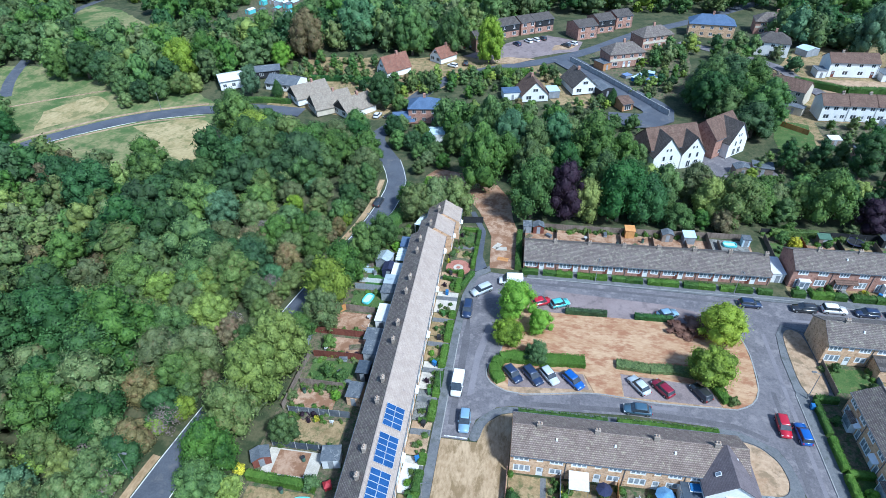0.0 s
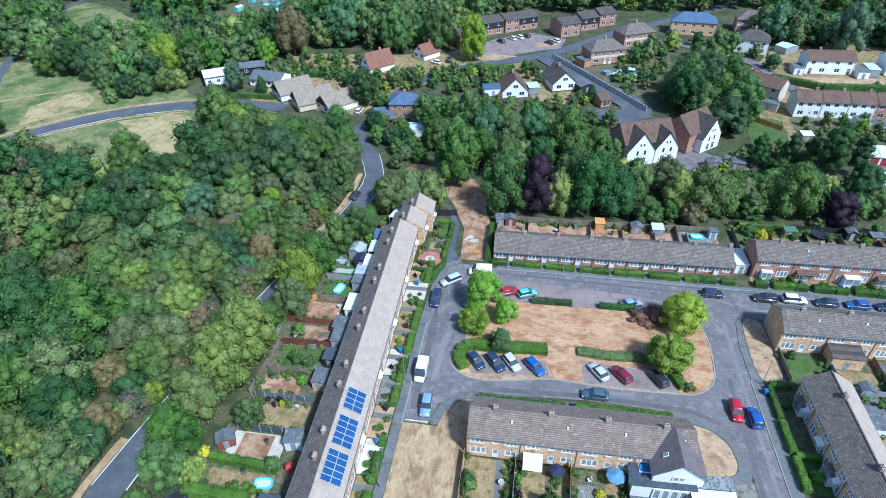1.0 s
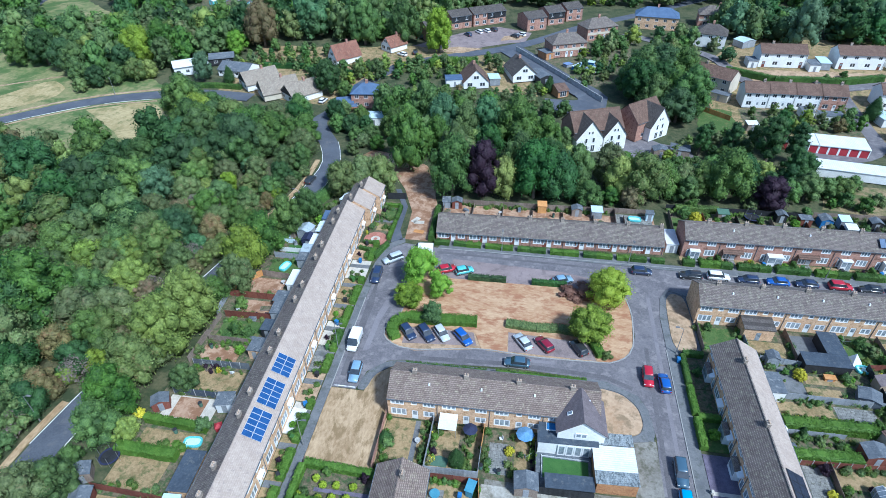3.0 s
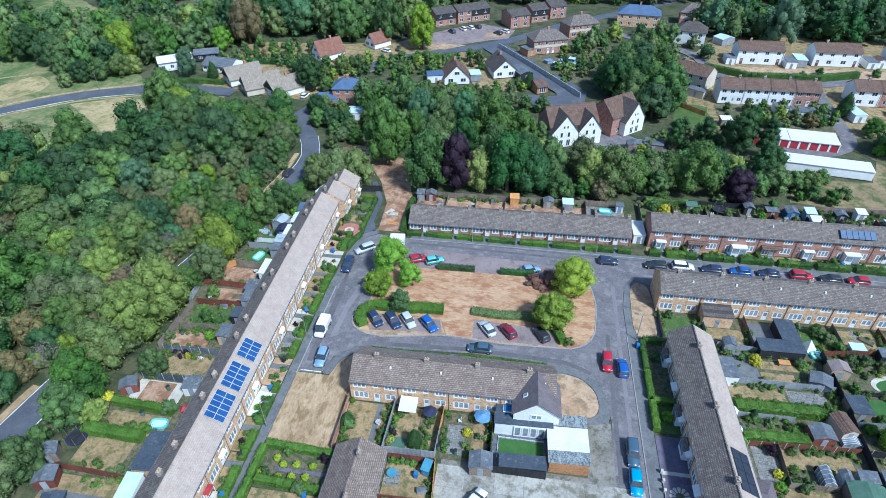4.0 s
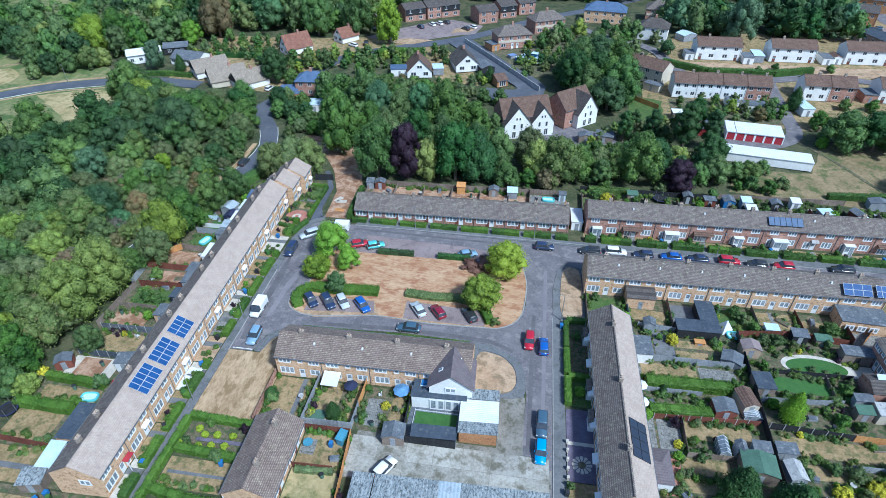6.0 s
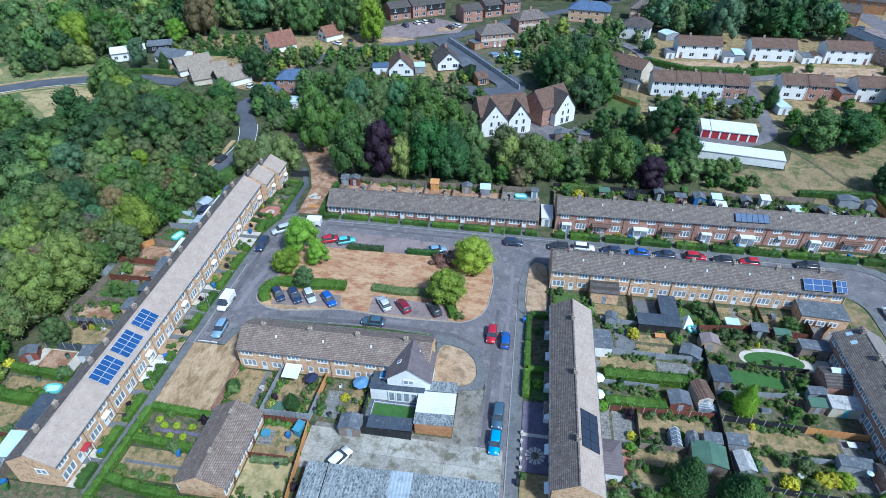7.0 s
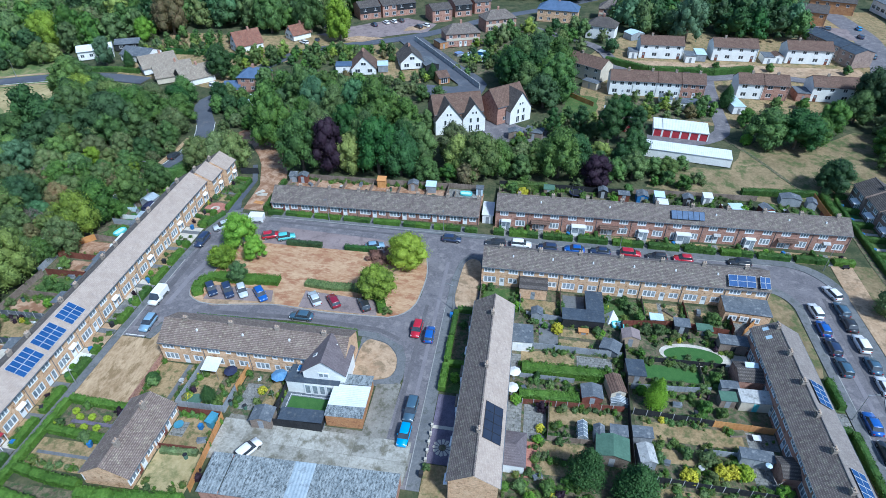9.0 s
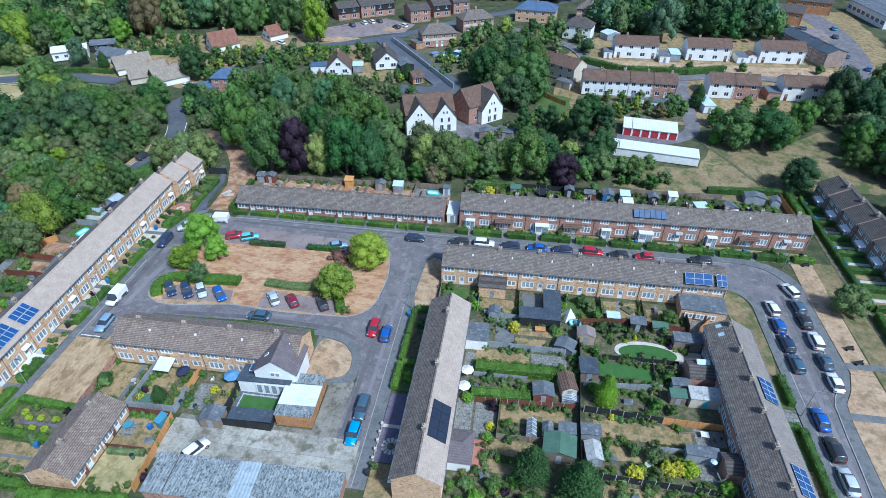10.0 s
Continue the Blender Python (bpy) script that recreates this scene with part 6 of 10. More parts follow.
wood([(-176, 190), (-150, 186), (-138, 180), (-126, 184), (-108, 192), (-98, 202), (-82, 218), (-60, 224), (-40, 223), (-28, 228), (-22, 238), (-18, 252), (0, 272), (10, 300), (-40, 340), (-92, 340), (-96, 298), (-98, 228), (-138, 230), (-148, 226), (-150, 214), (-176, 208)], 6.2, OLD, 5.0, 7.2, 9, True)
wood([(-250, 196), (-204, 192), (-172, 212), (-200, 236), (-226, 270), (-215, 300), (-190, 280), (-160, 246), (-140, 262), (-140, 300), (-92, 345), (-280, 345)], 7.2, OLD, 5.2, 7.0, 10, True)
wood([(-192, 120), (-164, 138), (-156, 148), (-170, 160), (-196, 168), (-230, 150)], 6.0, OLD, 4.0, 5.4, 31, True)
wood([(55, 190), (60, 174), (70, 166), (76, 182), (68, 206), (60, 204)], 5.2, {"mid": 4, "dark": 4, "olive": 0.6}, 5.2, 6.8, 11)
wood([(164, 162), (160, 150), (162, 134), (172, 126), (205, 120), (215, 190), (184, 196), (176, 178)], 5.6, OLD, 4.2, 5.8, 13, True)
wood([(98, 240), (116, 236), (118, 250), (136, 252), (138, 238), (166, 240), (166, 262), (98, 262)], 6.0, {"dark": 6, "mid": 3, "blue": 0.6}, 5.4, 7.2, 14, True)
wood([(-20, 288), (30, 282), (60, 284), (100, 292), (150, 284), (165, 300), (260, 330), (240, 400), (-60, 400)], 8.2, OLD, 5.4, 7.4, 15, True)
wood([(206, 226), (236, 196), (280, 250), (246, 262), (214, 240)], 7.0, OLD, 5.0, 6.6, 16, True)
wood([(-13, 205), (-60, 188), (-44, 184), (-24, 190)], 6.0, OLD, 2.2, 3.2, 17, True)
wood([(44, 216), (60, 226), (92, 212), (96, 226), (70, 246), (56, 240)], 6.5, OLD, 2.6, 4.2, 18, True)
wood([(78, 140), (86, 146), (92, 158), (86, 160), (74, 148)], 4.6, OLD, 2.4, 3.4, 19, True)
wood([(16, 176), (30, 168), (36, 170), (26, 176)], 4.4, OLD, 2.4, 3.4, 20, True)
wood([(150, 92), (160, 60), (190, 80), (190, 125), (162, 128), (158, 92)], 6.0, OLD, 3.2, 4.6, 21, True)
# shrubs in the far gardens
for poly, seed in (([(-86, 194), (-56, 195), (-50, 213), (-84, 212)], 41), ([(-42, 184), (-20, 196), (-8, 204), (-14, 207), (-40, 202)], 42), ([(-20, 184), (0, 196), (14, 204), (8, 212), (-12, 203)], 43), ([(-4, 174), (26, 180), (30, 190), (12, 186), (-6, 184)], 44), ([(40, 190), (54, 204), (60, 232), (50, 236), (40, 214)], 45), ([(96, 126), (104, 131), (105, 136), (98, 136), (94, 132)], 46), ([(60, 140), (82, 152), (84, 164), (72, 162), (62, 148)], 47), ([(88, 166), (104, 164), (120, 168), (118, 178), (90, 178)], 48)):
    wood(poly, 3.4, {"mid": 5, "olive": 3, "yellow": 1.4, "dark": 1, "brown": 0.6}, 1.1, 2.4, seed, True)
far_woodland()

for key, x, y, r, *tall in SOLO:
    plant(key, x, y, r, None, *tall)
for x, y, r in ((-44.6, 85.6, 2.6), (-52.6, 102.4, 3.2), (-50.0, 104.6, 2.8), (-51.4, 41.6, 2.6), (-48.4, 52.6, 2.8), (-56.4, 44.6, 2.6), (-47.6, 74.8, 2.4), (-54.4, 71.6, 2.6), (-49.4, 88.0, 2.4)):
    plant("twig", x, y, r)
plant("conifer", 17.0, 46.2, 1.35, None, 0.95)
plant("conifer", 5.9, 48.4, 1.4, None, 0.55)
plant("conifer_yellow", 87.4, 56.2, 1.95, None, 1.3)
plant("conifer", -82, 182, 2.2)
plant("conifer", 29.5, 187.5, 2.0)
plant("conifer", 124.6, 176, 2.6)


def hedge(pts, w=0.9, h=1.3, mat="leaf_hedge", label="clipped green hedge beside a garden", dense=30):
    """A hedge along a line: a body with an uneven skin of leaf clumps."""
    rnd = random.Random(int(abs(pts[0][0] * 7 + pts[0][1] * 13)) + len(pts))
    g = Geo()
    for (ax, ay), (bx, by) in zip(pts, pts[1:]):
        d = Vector((bx - ax, by - ay, 0))
        ln = d.length
        d.normalize()
        s = Vector((-d.y, d.x, 0))
        n = max(2, int(ln / 0.8))
        rows = []
        for i in range(n + 1):
            c = Vector((ax, ay, 0)) + d * ln * i / n
            z = rise(c.x, c.y)
            hh, ww = h * rnd.uniform(0.88, 1.08), w / 2 * rnd.uniform(0.85, 1.1)
            rows.append([c + s * ww + Vector((0, 0, z - 0.1)), c + s * ww * 0.94 + Vector((0, 0, z + hh * 0.86)), c + s * ww * 0.5 + Vector((0, 0, z + hh)), c - s * ww * 0.5 + Vector((0, 0, z + hh)), c - s * ww * 0.94 + Vector((0, 0, z + hh * 0.86)), c - s * ww + Vector((0, 0, z - 0.1))])
        for a, b in zip(rows, rows[1:]):
            g.add(a + b, [(i, i + 6, i + 7, i + 1) for i in range(5)])
        g.add(rows[0], [(0, 1, 2, 3, 4, 5)])
        g.add(rows[-1], [(5, 4, 3, 2, 1, 0)])
        for _ in range(int(ln * (w + 2 * h) * dense)):
            t, u = rnd.uniform(0, ln), rnd.uniform(0, w + 2 * h)
            c = Vector((ax, ay, 0)) + d * t
            c.z = rise(c.x, c.y)
            if u < h:
                p, nr = c + s * (w / 2 + 0.02) + Vector((0, 0, u)), s
            elif u < h + w:
                p, nr = c + s * (w / 2 - (u - h)) + Vector((0, 0, h + 0.02)), Vector((0, 0, 1))
            else:
                p, nr = c - s * (w / 2 + 0.02) + Vector((0, 0, u - h - w)), -s
            nr = (nr + Vector((rnd.gauss(0, 0.5), rnd.gauss(0, 0.5), rnd.gauss(0, 0.5)))).normalized()
            a = nr.orthogonal().normalized()
            a.rotate(Matrix.Rotation(rnd.uniform(0, 6.28), 3, nr))
            b = nr.cross(a)
            k = rnd.uniform(0.07, 0.16)
            g.add([p - a * k - b * k * 0.5, p + b * k * 0.9, p + a * k - b * k * 0.5], [(0, 1, 2)])
    x0, y0 = pts[0]
    ob = new("hedge", g.mesh("hedge", M[mat]))
    return tagged(ob, label, "hedge")


# ---- vehicles ----
PAINTS = {"white": (0.80, 0.80, 0.80), "silver": (0.50, 0.54, 0.57), "black": (0.03, 0.032, 0.036), "navy": (0.025, 0.04, 0.09), "blue": (0.022, 0.10, 0.38), "red": (0.42, 0.012, 0.03), "darkred": (0.22, 0.01, 0.03), "cyan": (0.14, 0.50, 0.52), "sky": (0.03, 0.30, 0.62), "slate": (0.06, 0.11, 0.16), "paleblue": (0.22, 0.34, 0.46)}
for k, col in PAINTS.items():
    pm = surface("car_paint_" + k, col, tuple(min(1, c * 1.08) for c in col), 2, 9, 0.28, 0, spec=0.5)
    pm.node_tree.nodes["Principled BSDF"].inputs["Coat Weight"].default_value = 1.0
    pm.node_tree.nodes["Principled BSDF"].inputs["Coat Roughness"].default_value = 0.06
    M["car_" + k] = pm
M["lamp_clear"] = surface("headlamp_glass", (0.7, 0.72, 0.74), (0.8, 0.8, 0.8), 2, 8, 0.1, 0, spec=0.6)
M["lamp_red"] = surface("tail_lamp_glass", (0.3, 0.01, 0.01), (0.4, 0.02, 0.02), 2, 8, 0.15, 0, spec=0.6)


def loft(rings):
    """Joins rings of equal length, front to back, with closed ends."""
    g = Geo()
    n = len(rings[0])
    v = [p for r in rings for p in r]
    f = []
    for k in range(len(rings) - 1):
        f += [(k * n + i, k * n + (i + 1) % n, (k + 1) * n + (i + 1) % n, (k + 1) * n + i) for i in range(n)]
    f += [tuple(range(n))[::-1], tuple(range((len(rings) - 1) * n, len(rings) * n))]
    return g.add(v, f)


def car(paint, length=4.2, width=1.78, height=1.46, style="hatch", label=""):
    """A parked car, its bonnet towards +x."""
    t = thing("van" if style == "van" else "car", label, "van" if style == "van" else "car", Matrix())
    L, W, H = length / 2, width / 2, height
    belt = 0.62 * H if style != "van" else 0.52 * H
    body_mat = M["car_" + paint]

    def ring(x, w, top, low=0.24):
        return [(x, -w, low), (x, -w * 1.0, top * 0.72), (x, -w * 0.93, top), (x, w * 0.93, top), (x, w, top * 0.72), (x, w, low)]
    nose = 0.52 * H if style != "van" else 0.45 * H
    tail = belt * (0.98 if style in ("hatch", "suv", "van") else 0.92)
    rings = [ring(-L, W * 0.80, tail * 0.80, 0.34), ring(-L + 0.12, W * 0.93, tail * 0.97), ring(-L + 0.55, W, belt), ring(0, W, belt), ring(L - 1.25, W * 0.99, belt * 0.99), ring(L - 1.1, W * 0.98, belt * 0.96), ring(L - 0.35, W * 0.92, nose * 1.03), ring(L - 0.08, W * 0.84, nose * 0.88, 0.3), ring(L, W * 0.70, nose * 0.74, 0.34)]
    part("body", loft(rings).mesh("body", body_mat, True), body_mat, t)
    # cabin: glass all round, painted roof and pillars
    if style == "hatch":
        b0, b1, r0, r1 = -L + 0.15, L - 1.1, -L + 0.45, L - 1.8
    elif style == "estate":
        b0, b1, r0, r1 = -L + 0.12, L - 1.25, -L + 0.35, L - 2.1
    elif style == "suv":
        b0, b1, r0, r1 = -L + 0.12, L - 1.2, -L + 0.38, L - 1.9
    elif style == "van":
        b0, b1, r0, r1 = L - 2.1, L - 0.75, L - 1.9, L - 1.45
    else:
        b0, b1, r0, r1 = -L + 0.5, L - 1.2, -L + 1.0, L - 1.85
    wb, wr = W * 0.93, W * 0.8

    def outline(z):
        k = (z - belt) / (H - belt)
        return b0 + (r0 - b0) * k, b1 + (r1 - b1) * k, wb + (wr - wb) * k
    z1 = belt - 0.02
    z2 = H - 0.05
    xa, xb, w1 = outline(z1)
    xc, xd, w2 = outline(z2)
    g = Geo().add([(xa, -w1, z1), (xb, -w1, z1), (xb, w1, z1), (xa, w1, z1), (xc, -w2, z2), (xd, -w2, z2), (xd, w2, z2), (xc, w2, z2)], [(4, 5, 6, 7), (0, 1, 5, 4), (1, 2, 6, 5), (2, 3, 7, 6), (3, 0, 4, 7)])
    part("glasshouse", g, M["carglass"], t, "dark tinted glass")
    if style == "van":
        rr = [[(x, -w, 0.3), (x, -w, z * 0.9), (x, -w * 0.9, z), (x, w * 0.9, z), (x, w, z * 0.9), (x, w, 0.3)] for x, w, z in [(-L, W * 0.96, H * 0.97), (-L + 0.15, W, H), (L - 1.95, W, H), (L - 1.55, W * 0.95, H * 0.97)]]
        part("load_body", loft(rr).mesh("load_body", body_mat), body_mat, t)
    else:
        g = loft([[(x, -w, z2 - 0.03), (x, -w * 0.8, zz), (x, w * 0.8, zz), (x, w, z2 - 0.03)] for x, w, zz in [(xc - 0.06, w2 * 0.94, z2 + 0.01), (xc + 0.15, w2 + 0.02, H), (xd - 0.3, w2 + 0.02, H), (xd + 0.05, w2 * 0.94, z2 + 0.01)]])
        part("roof_panel", g.mesh("roof_panel", body_mat, True), body_mat, t)
    for sx in (-L + 0.75, L - 0.8):
        for sy in (-1, 1):
            wh = part("wheel", Geo().cyl((sx, sy * (W - 0.2), 0.32), (sx, sy * (W + 0.01), 0.32), 0.32, 0.32, 14), M["rubber"], t, "black tyre")
            part("rim", Geo().cyl((sx, sy * (W - 0.05), 0.32), (sx, sy * (W + 0.02), 0.32), 0.2, 0.19, 10), M["metal"], wh, "grey alloy rim")
    for sy in (-1, 1):
        part("headlight", Geo().box(L - 0.32, L - 0.1, sy * W * 0.72 - 0.17, sy * W * 0.72 + 0.17, nose * 0.74, nose * 0.93, 0.03), M["lamp_clear"], t, "clear headlight")
        part("tail_light", Geo().box(-L - 0.02, -L + 0.14, sy * W * 0.76 - 0.12, sy * W * 0.76 + 0.12, tail * 0.68, tail * 0.9, 0.02), M["lamp_red"], t, "red tail light")
        part("mirror", Geo().box(L - 1.75, L - 1.6, sy * (W + 0.06) - 0.08, sy * (W + 0.06) + 0.08, belt, belt + 0.14, 0.02), body_mat, t)
    return t


CARS = {}


def park(paint, x, y, rz, style="hatch", length=4.2, label=None):
    key = (paint, style, length)
    words = {"hatch": "hatchback", "saloon": "saloon car", "estate": "estate car", "suv": "tall family car", "van": "panel van"}[style]
    tone = {"paleblue": "pale blue", "darkred": "dark red", "sky": "bright sky-blue", "cyan": "turquoise", "slate": "slate grey"}.get(paint, paint)
    m = place(x, y, rz, ROAD + 0.02)
    if key not in CARS:
        dims = {"suv": (1.84, 1.62), "van": (1.92, 2.02), "estate": (1.8, 1.5), "saloon": (1.8, 1.43), "hatch": (1.76, 1.48)}[style]
        CARS[key] = car(paint, length, *dims, style, label or "%s %s parked on the asphalt" % (tone, words))
        CARS[key].matrix_basis = m
        return CARS[key]
    return copy_thing(CARS[key], m)


for p, x, y, rz, st, ln in [
        ("navy", 49.3, 95.6, 0, "hatch", 4.2), ("black", 59.0, 95.6, 180, "estate", 4.5), ("white", 64.6, 96.0, 0, "suv", 4.5), ("navy", 70.3, 95.8, 180, "hatch", 4.2), ("blue", 76.1, 96.0, 180, "saloon", 4.4), ("navy", 81.6, 96.1, 180, "saloon", 4.4), ("red", 88.0, 96.3, 0, "suv", 4.4), ("black", 93.4, 96.0, 180, "hatch", 4.2), ("red", 98.8, 96.2, 180, "hatch", 4.0), ("black", 110.4, 96.6, 180, "suv", 4.5),
        ("red", 9.2, 90.6, 25, "hatch", 3.9), ("cyan", 12.8, 90.6, 25, "hatch", 3.9), ("paleblue", 33.0, 90.4, 22, "saloon", 4.3),
        ("navy", 4.7, 71.3, -50, "hatch", 4.0), ("navy", 8.1, 71.4, -52, "estate", 4.4), ("silver", 10.9, 71.8, -54, "hatch", 4.0), ("blue", 14.9, 71.4, -48, "hatch", 4.2), ("silver", 25.7, 71.9, 126, "saloon", 4.3), ("darkred", 29.5, 71.8, 128, "hatch", 4.1), ("black", 35.6, 71.8, 122, "hatch", 4.0),
        ("slate", 24.9, 66.8, 180, "saloon", 4.5), ("paleblue", -2.3, 60.6, -88, "estate", 4.25), ("navy", -5.0, 86.4, -90, "suv", 4.7), ("silver", -2.9, 92.4, -140, "suv", 4.6), ("red", 46.9, 66.8, -92, "hatch", 4.2), ("blue", 49.4, 65.8, 92, "hatch", 4.1), ("slate", 49.3, 49.2, -92, "estate", 4.7), ("sky", 49.2, 44.4, -92, "hatch", 4.1), ("white", 27.0, 38.4, 60, "hatch", 4.1),
        ("white", 126.0, 89.4, 108, "hatch", 4.2), ("white", 120.9, 83.4, 95, "hatch", 4.2), ("slate", 125.9, 84.5, 95, "hatch", 4.2), ("black", 125.8, 80.6, 92, "saloon", 4.4), ("blue", 120.6, 78.6, 90, "hatch", 4.1), ("navy", 120.6, 74.0, 90, "estate", 4.5), ("slate", 120.6, 69.2, 90, "estate", 4.5), ("slate", 125.7, 70.4, 90, "saloon", 4.1), ("white", 125.6, 65.8, 90, "saloon", 4.3), ("blue", 120.4, 57.6, 90, "saloon", 4.5), ("black", 120.4, 52.2, 90, "suv", 4.5), ("silver", 120.3, 47.0, 90, "saloon", 4.6),
        ("navy", -3.7, 236.2, 130, "hatch", 4.2), ("white", 0.5, 240.2, 130, "hatch", 4.2), ("white", 3.4, 242.2, 130, "hatch", 4.2), ("black", 6.1, 244.2, 130, "hatch", 4.2), ("black", -21.9, 230.6, 10, "hatch", 4.2), ("black", 15.3, 236.4, 140, "hatch", 4.2), ("white", 17.9, 238.9, 140, "hatch", 4.2), ("black", -31.8, 122.3, 85, "hatch", 4.3), ("black", 66.5, 151.5, 10, "hatch", 4.2),
        ("white", 45.0, 205.0, 110, "hatch", 4.2), ("red", 105.0, 197.2, 5, "hatch", 4.0), ("black", 117.5, 199.0, 5, "hatch", 4.2), ("sky", 170.0, 246.0, 5, "hatch", 4.2), ("blue", 170.0, 251.0, 10, "hatch", 4.2), ("slate", 187.4, 226.0, 80, "hatch", 4.2), ("blue", 190.6, 214.0, 60, "hatch", 4.2), ("navy", 192.6, 250.0, 80, "hatch", 4.2), ("black", 180.0, 258.0, 160, "estate", 4.5), ("slate", 183.0, 260.0, 160, "hatch", 4.2), ("sky", 196.6, 262.0, 80, "hatch", 4.2), ("white", -44.6, 172.0, 80, "hatch", 3.9), ("black", -40.5, 171.4, 170, "hatch", 4.2), ("white", -26.0, 212.0, 150, "hatch", 4.2), ("black", -21.4, 214.6, 100, "hatch", 4.2)]:
    park(p, x, y, rz, st, ln)
park("white", -4.4, 67.6, -91, "van", 4.7)
park("white", 125.9, 75.5, 90, "suv", 4.5)
park("white", 2.8, 96.1, 185, "van", 4.9)


# ---- garden furniture and small buildings ----
M["blue_cloth"] = surface("blue_parasol_cloth", (0.10, 0.22, 0.40), (0.16, 0.30, 0.50), 1, 6, 0.9, 0.05)
M["navy_cloth"] = surface("navy_cloth", (0.02, 0.025, 0.06), (0.035, 0.04, 0.085), 1, 6, 0.9, 0.05)
def shed(x, y, w, d, h, rz=0, wall="timber", roof="felt", form="gable", label="weathered timber garden shed", name="shed", door="timber_grey"):
    """A small building: w across, d deep, h to the eaves; its door towards -y."""
    t = thing(name, label, name.replace("_", " "), place(x, y, rz))
    up = h * 0.28 if form == "gable" else 0.0
    lean = h * 0.14 if form == "pent" else 0.0
    a, b = w / 2, d / 2
    if form == "gable":
        v = [(-a, -b, 0), (a, -b, 0), (a, -b, h), (0, -b, h + up), (-a, -b, h), (-a, b, 0), (a, b, 0), (a, b, h), (0, b, h + up), (-a, b, h)]
        part("wall", Geo().add(v, [(0, 1, 2, 3, 4), (9, 8, 7, 6, 5), (1, 6, 7, 2), (5, 0, 4, 9)]), M[wall], t)
        for s in (-1, 1):
            e = s * (a + 0.14)
            v = [(0, -b - 0.12, h + up + 0.03), (e, -b - 0.12, h - 0.02), (e, b + 0.12, h - 0.02), (0, b + 0.12, h + up + 0.03)]
            v += [(p, q, r - 0.06) for p, q, r in v]
            part("roof", Geo().add(v, [q if s < 0 else q[::-1] for q in [(0, 1, 2, 3), (7, 6, 5, 4), (0, 4, 5, 1), (1, 5, 6, 2), (3, 2, 6, 7), (0, 3, 7, 4)]]), M[roof], t)
    else:
        v = [(-a, -b, 0), (a, -b, 0), (a, b, 0), (-a, b, 0), (-a, -b, h), (a, -b, h), (a, b, h + lean), (-a, b, h + lean)]
        part("wall", Geo().add(v, [(0, 1, 5, 4), (1, 2, 6, 5), (2, 3, 7, 6), (3, 0, 4, 7)]), M[wall], t)
        k = 0.15
        v = [(-a - k, -b - k, h), (a + k, -b - k, h), (a + k, b + k, h + lean), (-a - k, b + k, h + lean)]
        v += [(p, q, r + 0.1) for p, q, r in v]
        part("roof", Geo().add(v, [(3, 2, 1, 0), (4, 5, 6, 7), (0, 1, 5, 4), (1, 2, 6, 5), (2, 3, 7, 6), (3, 0, 4, 7)]), M[roof], t)
    part("door", Geo().box(-0.4, 0.4, -b - 0.035, -b - 0.004, 0.03, min(1.85, h - 0.1)), M[door], t)
    return t


PANEL = {}


def fence(pts, h=1.6, mat="timber", label="weathered timber panel fence", solid=True, posts=None):
    """Posts and panels along a line; every panel is a piece of its own."""
    (x0, y0) = pts[0]
    t = thing("fence", label, "fence", place(x0, y0))
    z00 = rise(x0, y0)
    key = (h, mat, solid, posts)
    stake = M[posts or mat]
    if key not in PANEL:
        if solid:
            g = Geo()
            n = 6
            v, f = [], []
            for i in range(n + 1):
                o = 0.012 if i % 2 else -0.012
                v += [(i / n, o - 0.018, 0), (i / n, o + 0.018, 0), (i / n, o + 0.018, 1), (i / n, o - 0.018, 1)]
            for i in range(n):
                k = 4 * i
                f += [(k, k + 4, k + 7, k + 3), (k + 1, k + 2, k + 6, k + 5), (k + 3, k + 7, k + 6, k + 2), (k, k + 1, k + 5, k + 4)]
            f += [(0, 3, 2, 1), (4 * n, 4 * n + 1, 4 * n + 2, 4 * n + 3)]
            PANEL[key] = (g.add(v, f).mesh("panel", M[mat]), Geo().box(-0.05, 0.05, -0.05, 0.05, -0.2, h + 0.08).mesh("post", stake))
        else:
            PANEL[key] = (Geo().box(0, 1, -0.025, 0.025, 0, 1).mesh("rail", M[mat]), Geo().box(-0.06, 0.06, -0.06, 0.06, -0.2, h).mesh("post", stake))
    panel, post = PANEL[key]
    for (ax, ay), (bx, by) in zip(pts, pts[1:]):
        ln = math.hypot(bx - ax, by - ay)
        n = max(1, round(ln / 1.85))
        ang = math.degrees(math.atan2(by - ay, bx - ax))
        for i in range(n):
            px, py = ax + (bx - ax) * i / n, ay + (by - ay) * i / n
            z = rise(px, py) - z00
            at = pose(px - x0, py - y0, z, 0, 0, ang)
            part("post", post, stake, t, at=at)
            if solid:
                part("panel", panel, M[mat], t, at=at @ Matrix.Diagonal((ln / n, 1, h, 1)))
            else:
                for zz in (0.35, 0.75, 1.1):
                    part("rail", panel, M[mat], t, at=at @ pose(0, 0, zz * h / 1.25) @ Matrix.Diagonal((ln / n, 1, 0.12, 1)))
    return t


PLOT = [0]


def plot(pts, mat, up=0.045, label="patch of garden"):
    PLOT[0] += 1
    return slab("ground_plot_%d" % PLOT[0], pts, -0.2, up + 0.0007 * (PLOT[0] % 9), M[mat], label)


def rect(x0, x1, y0, y1):
    return [(x0, y0), (x1, y0), (x1, y1), (x0, y1)]


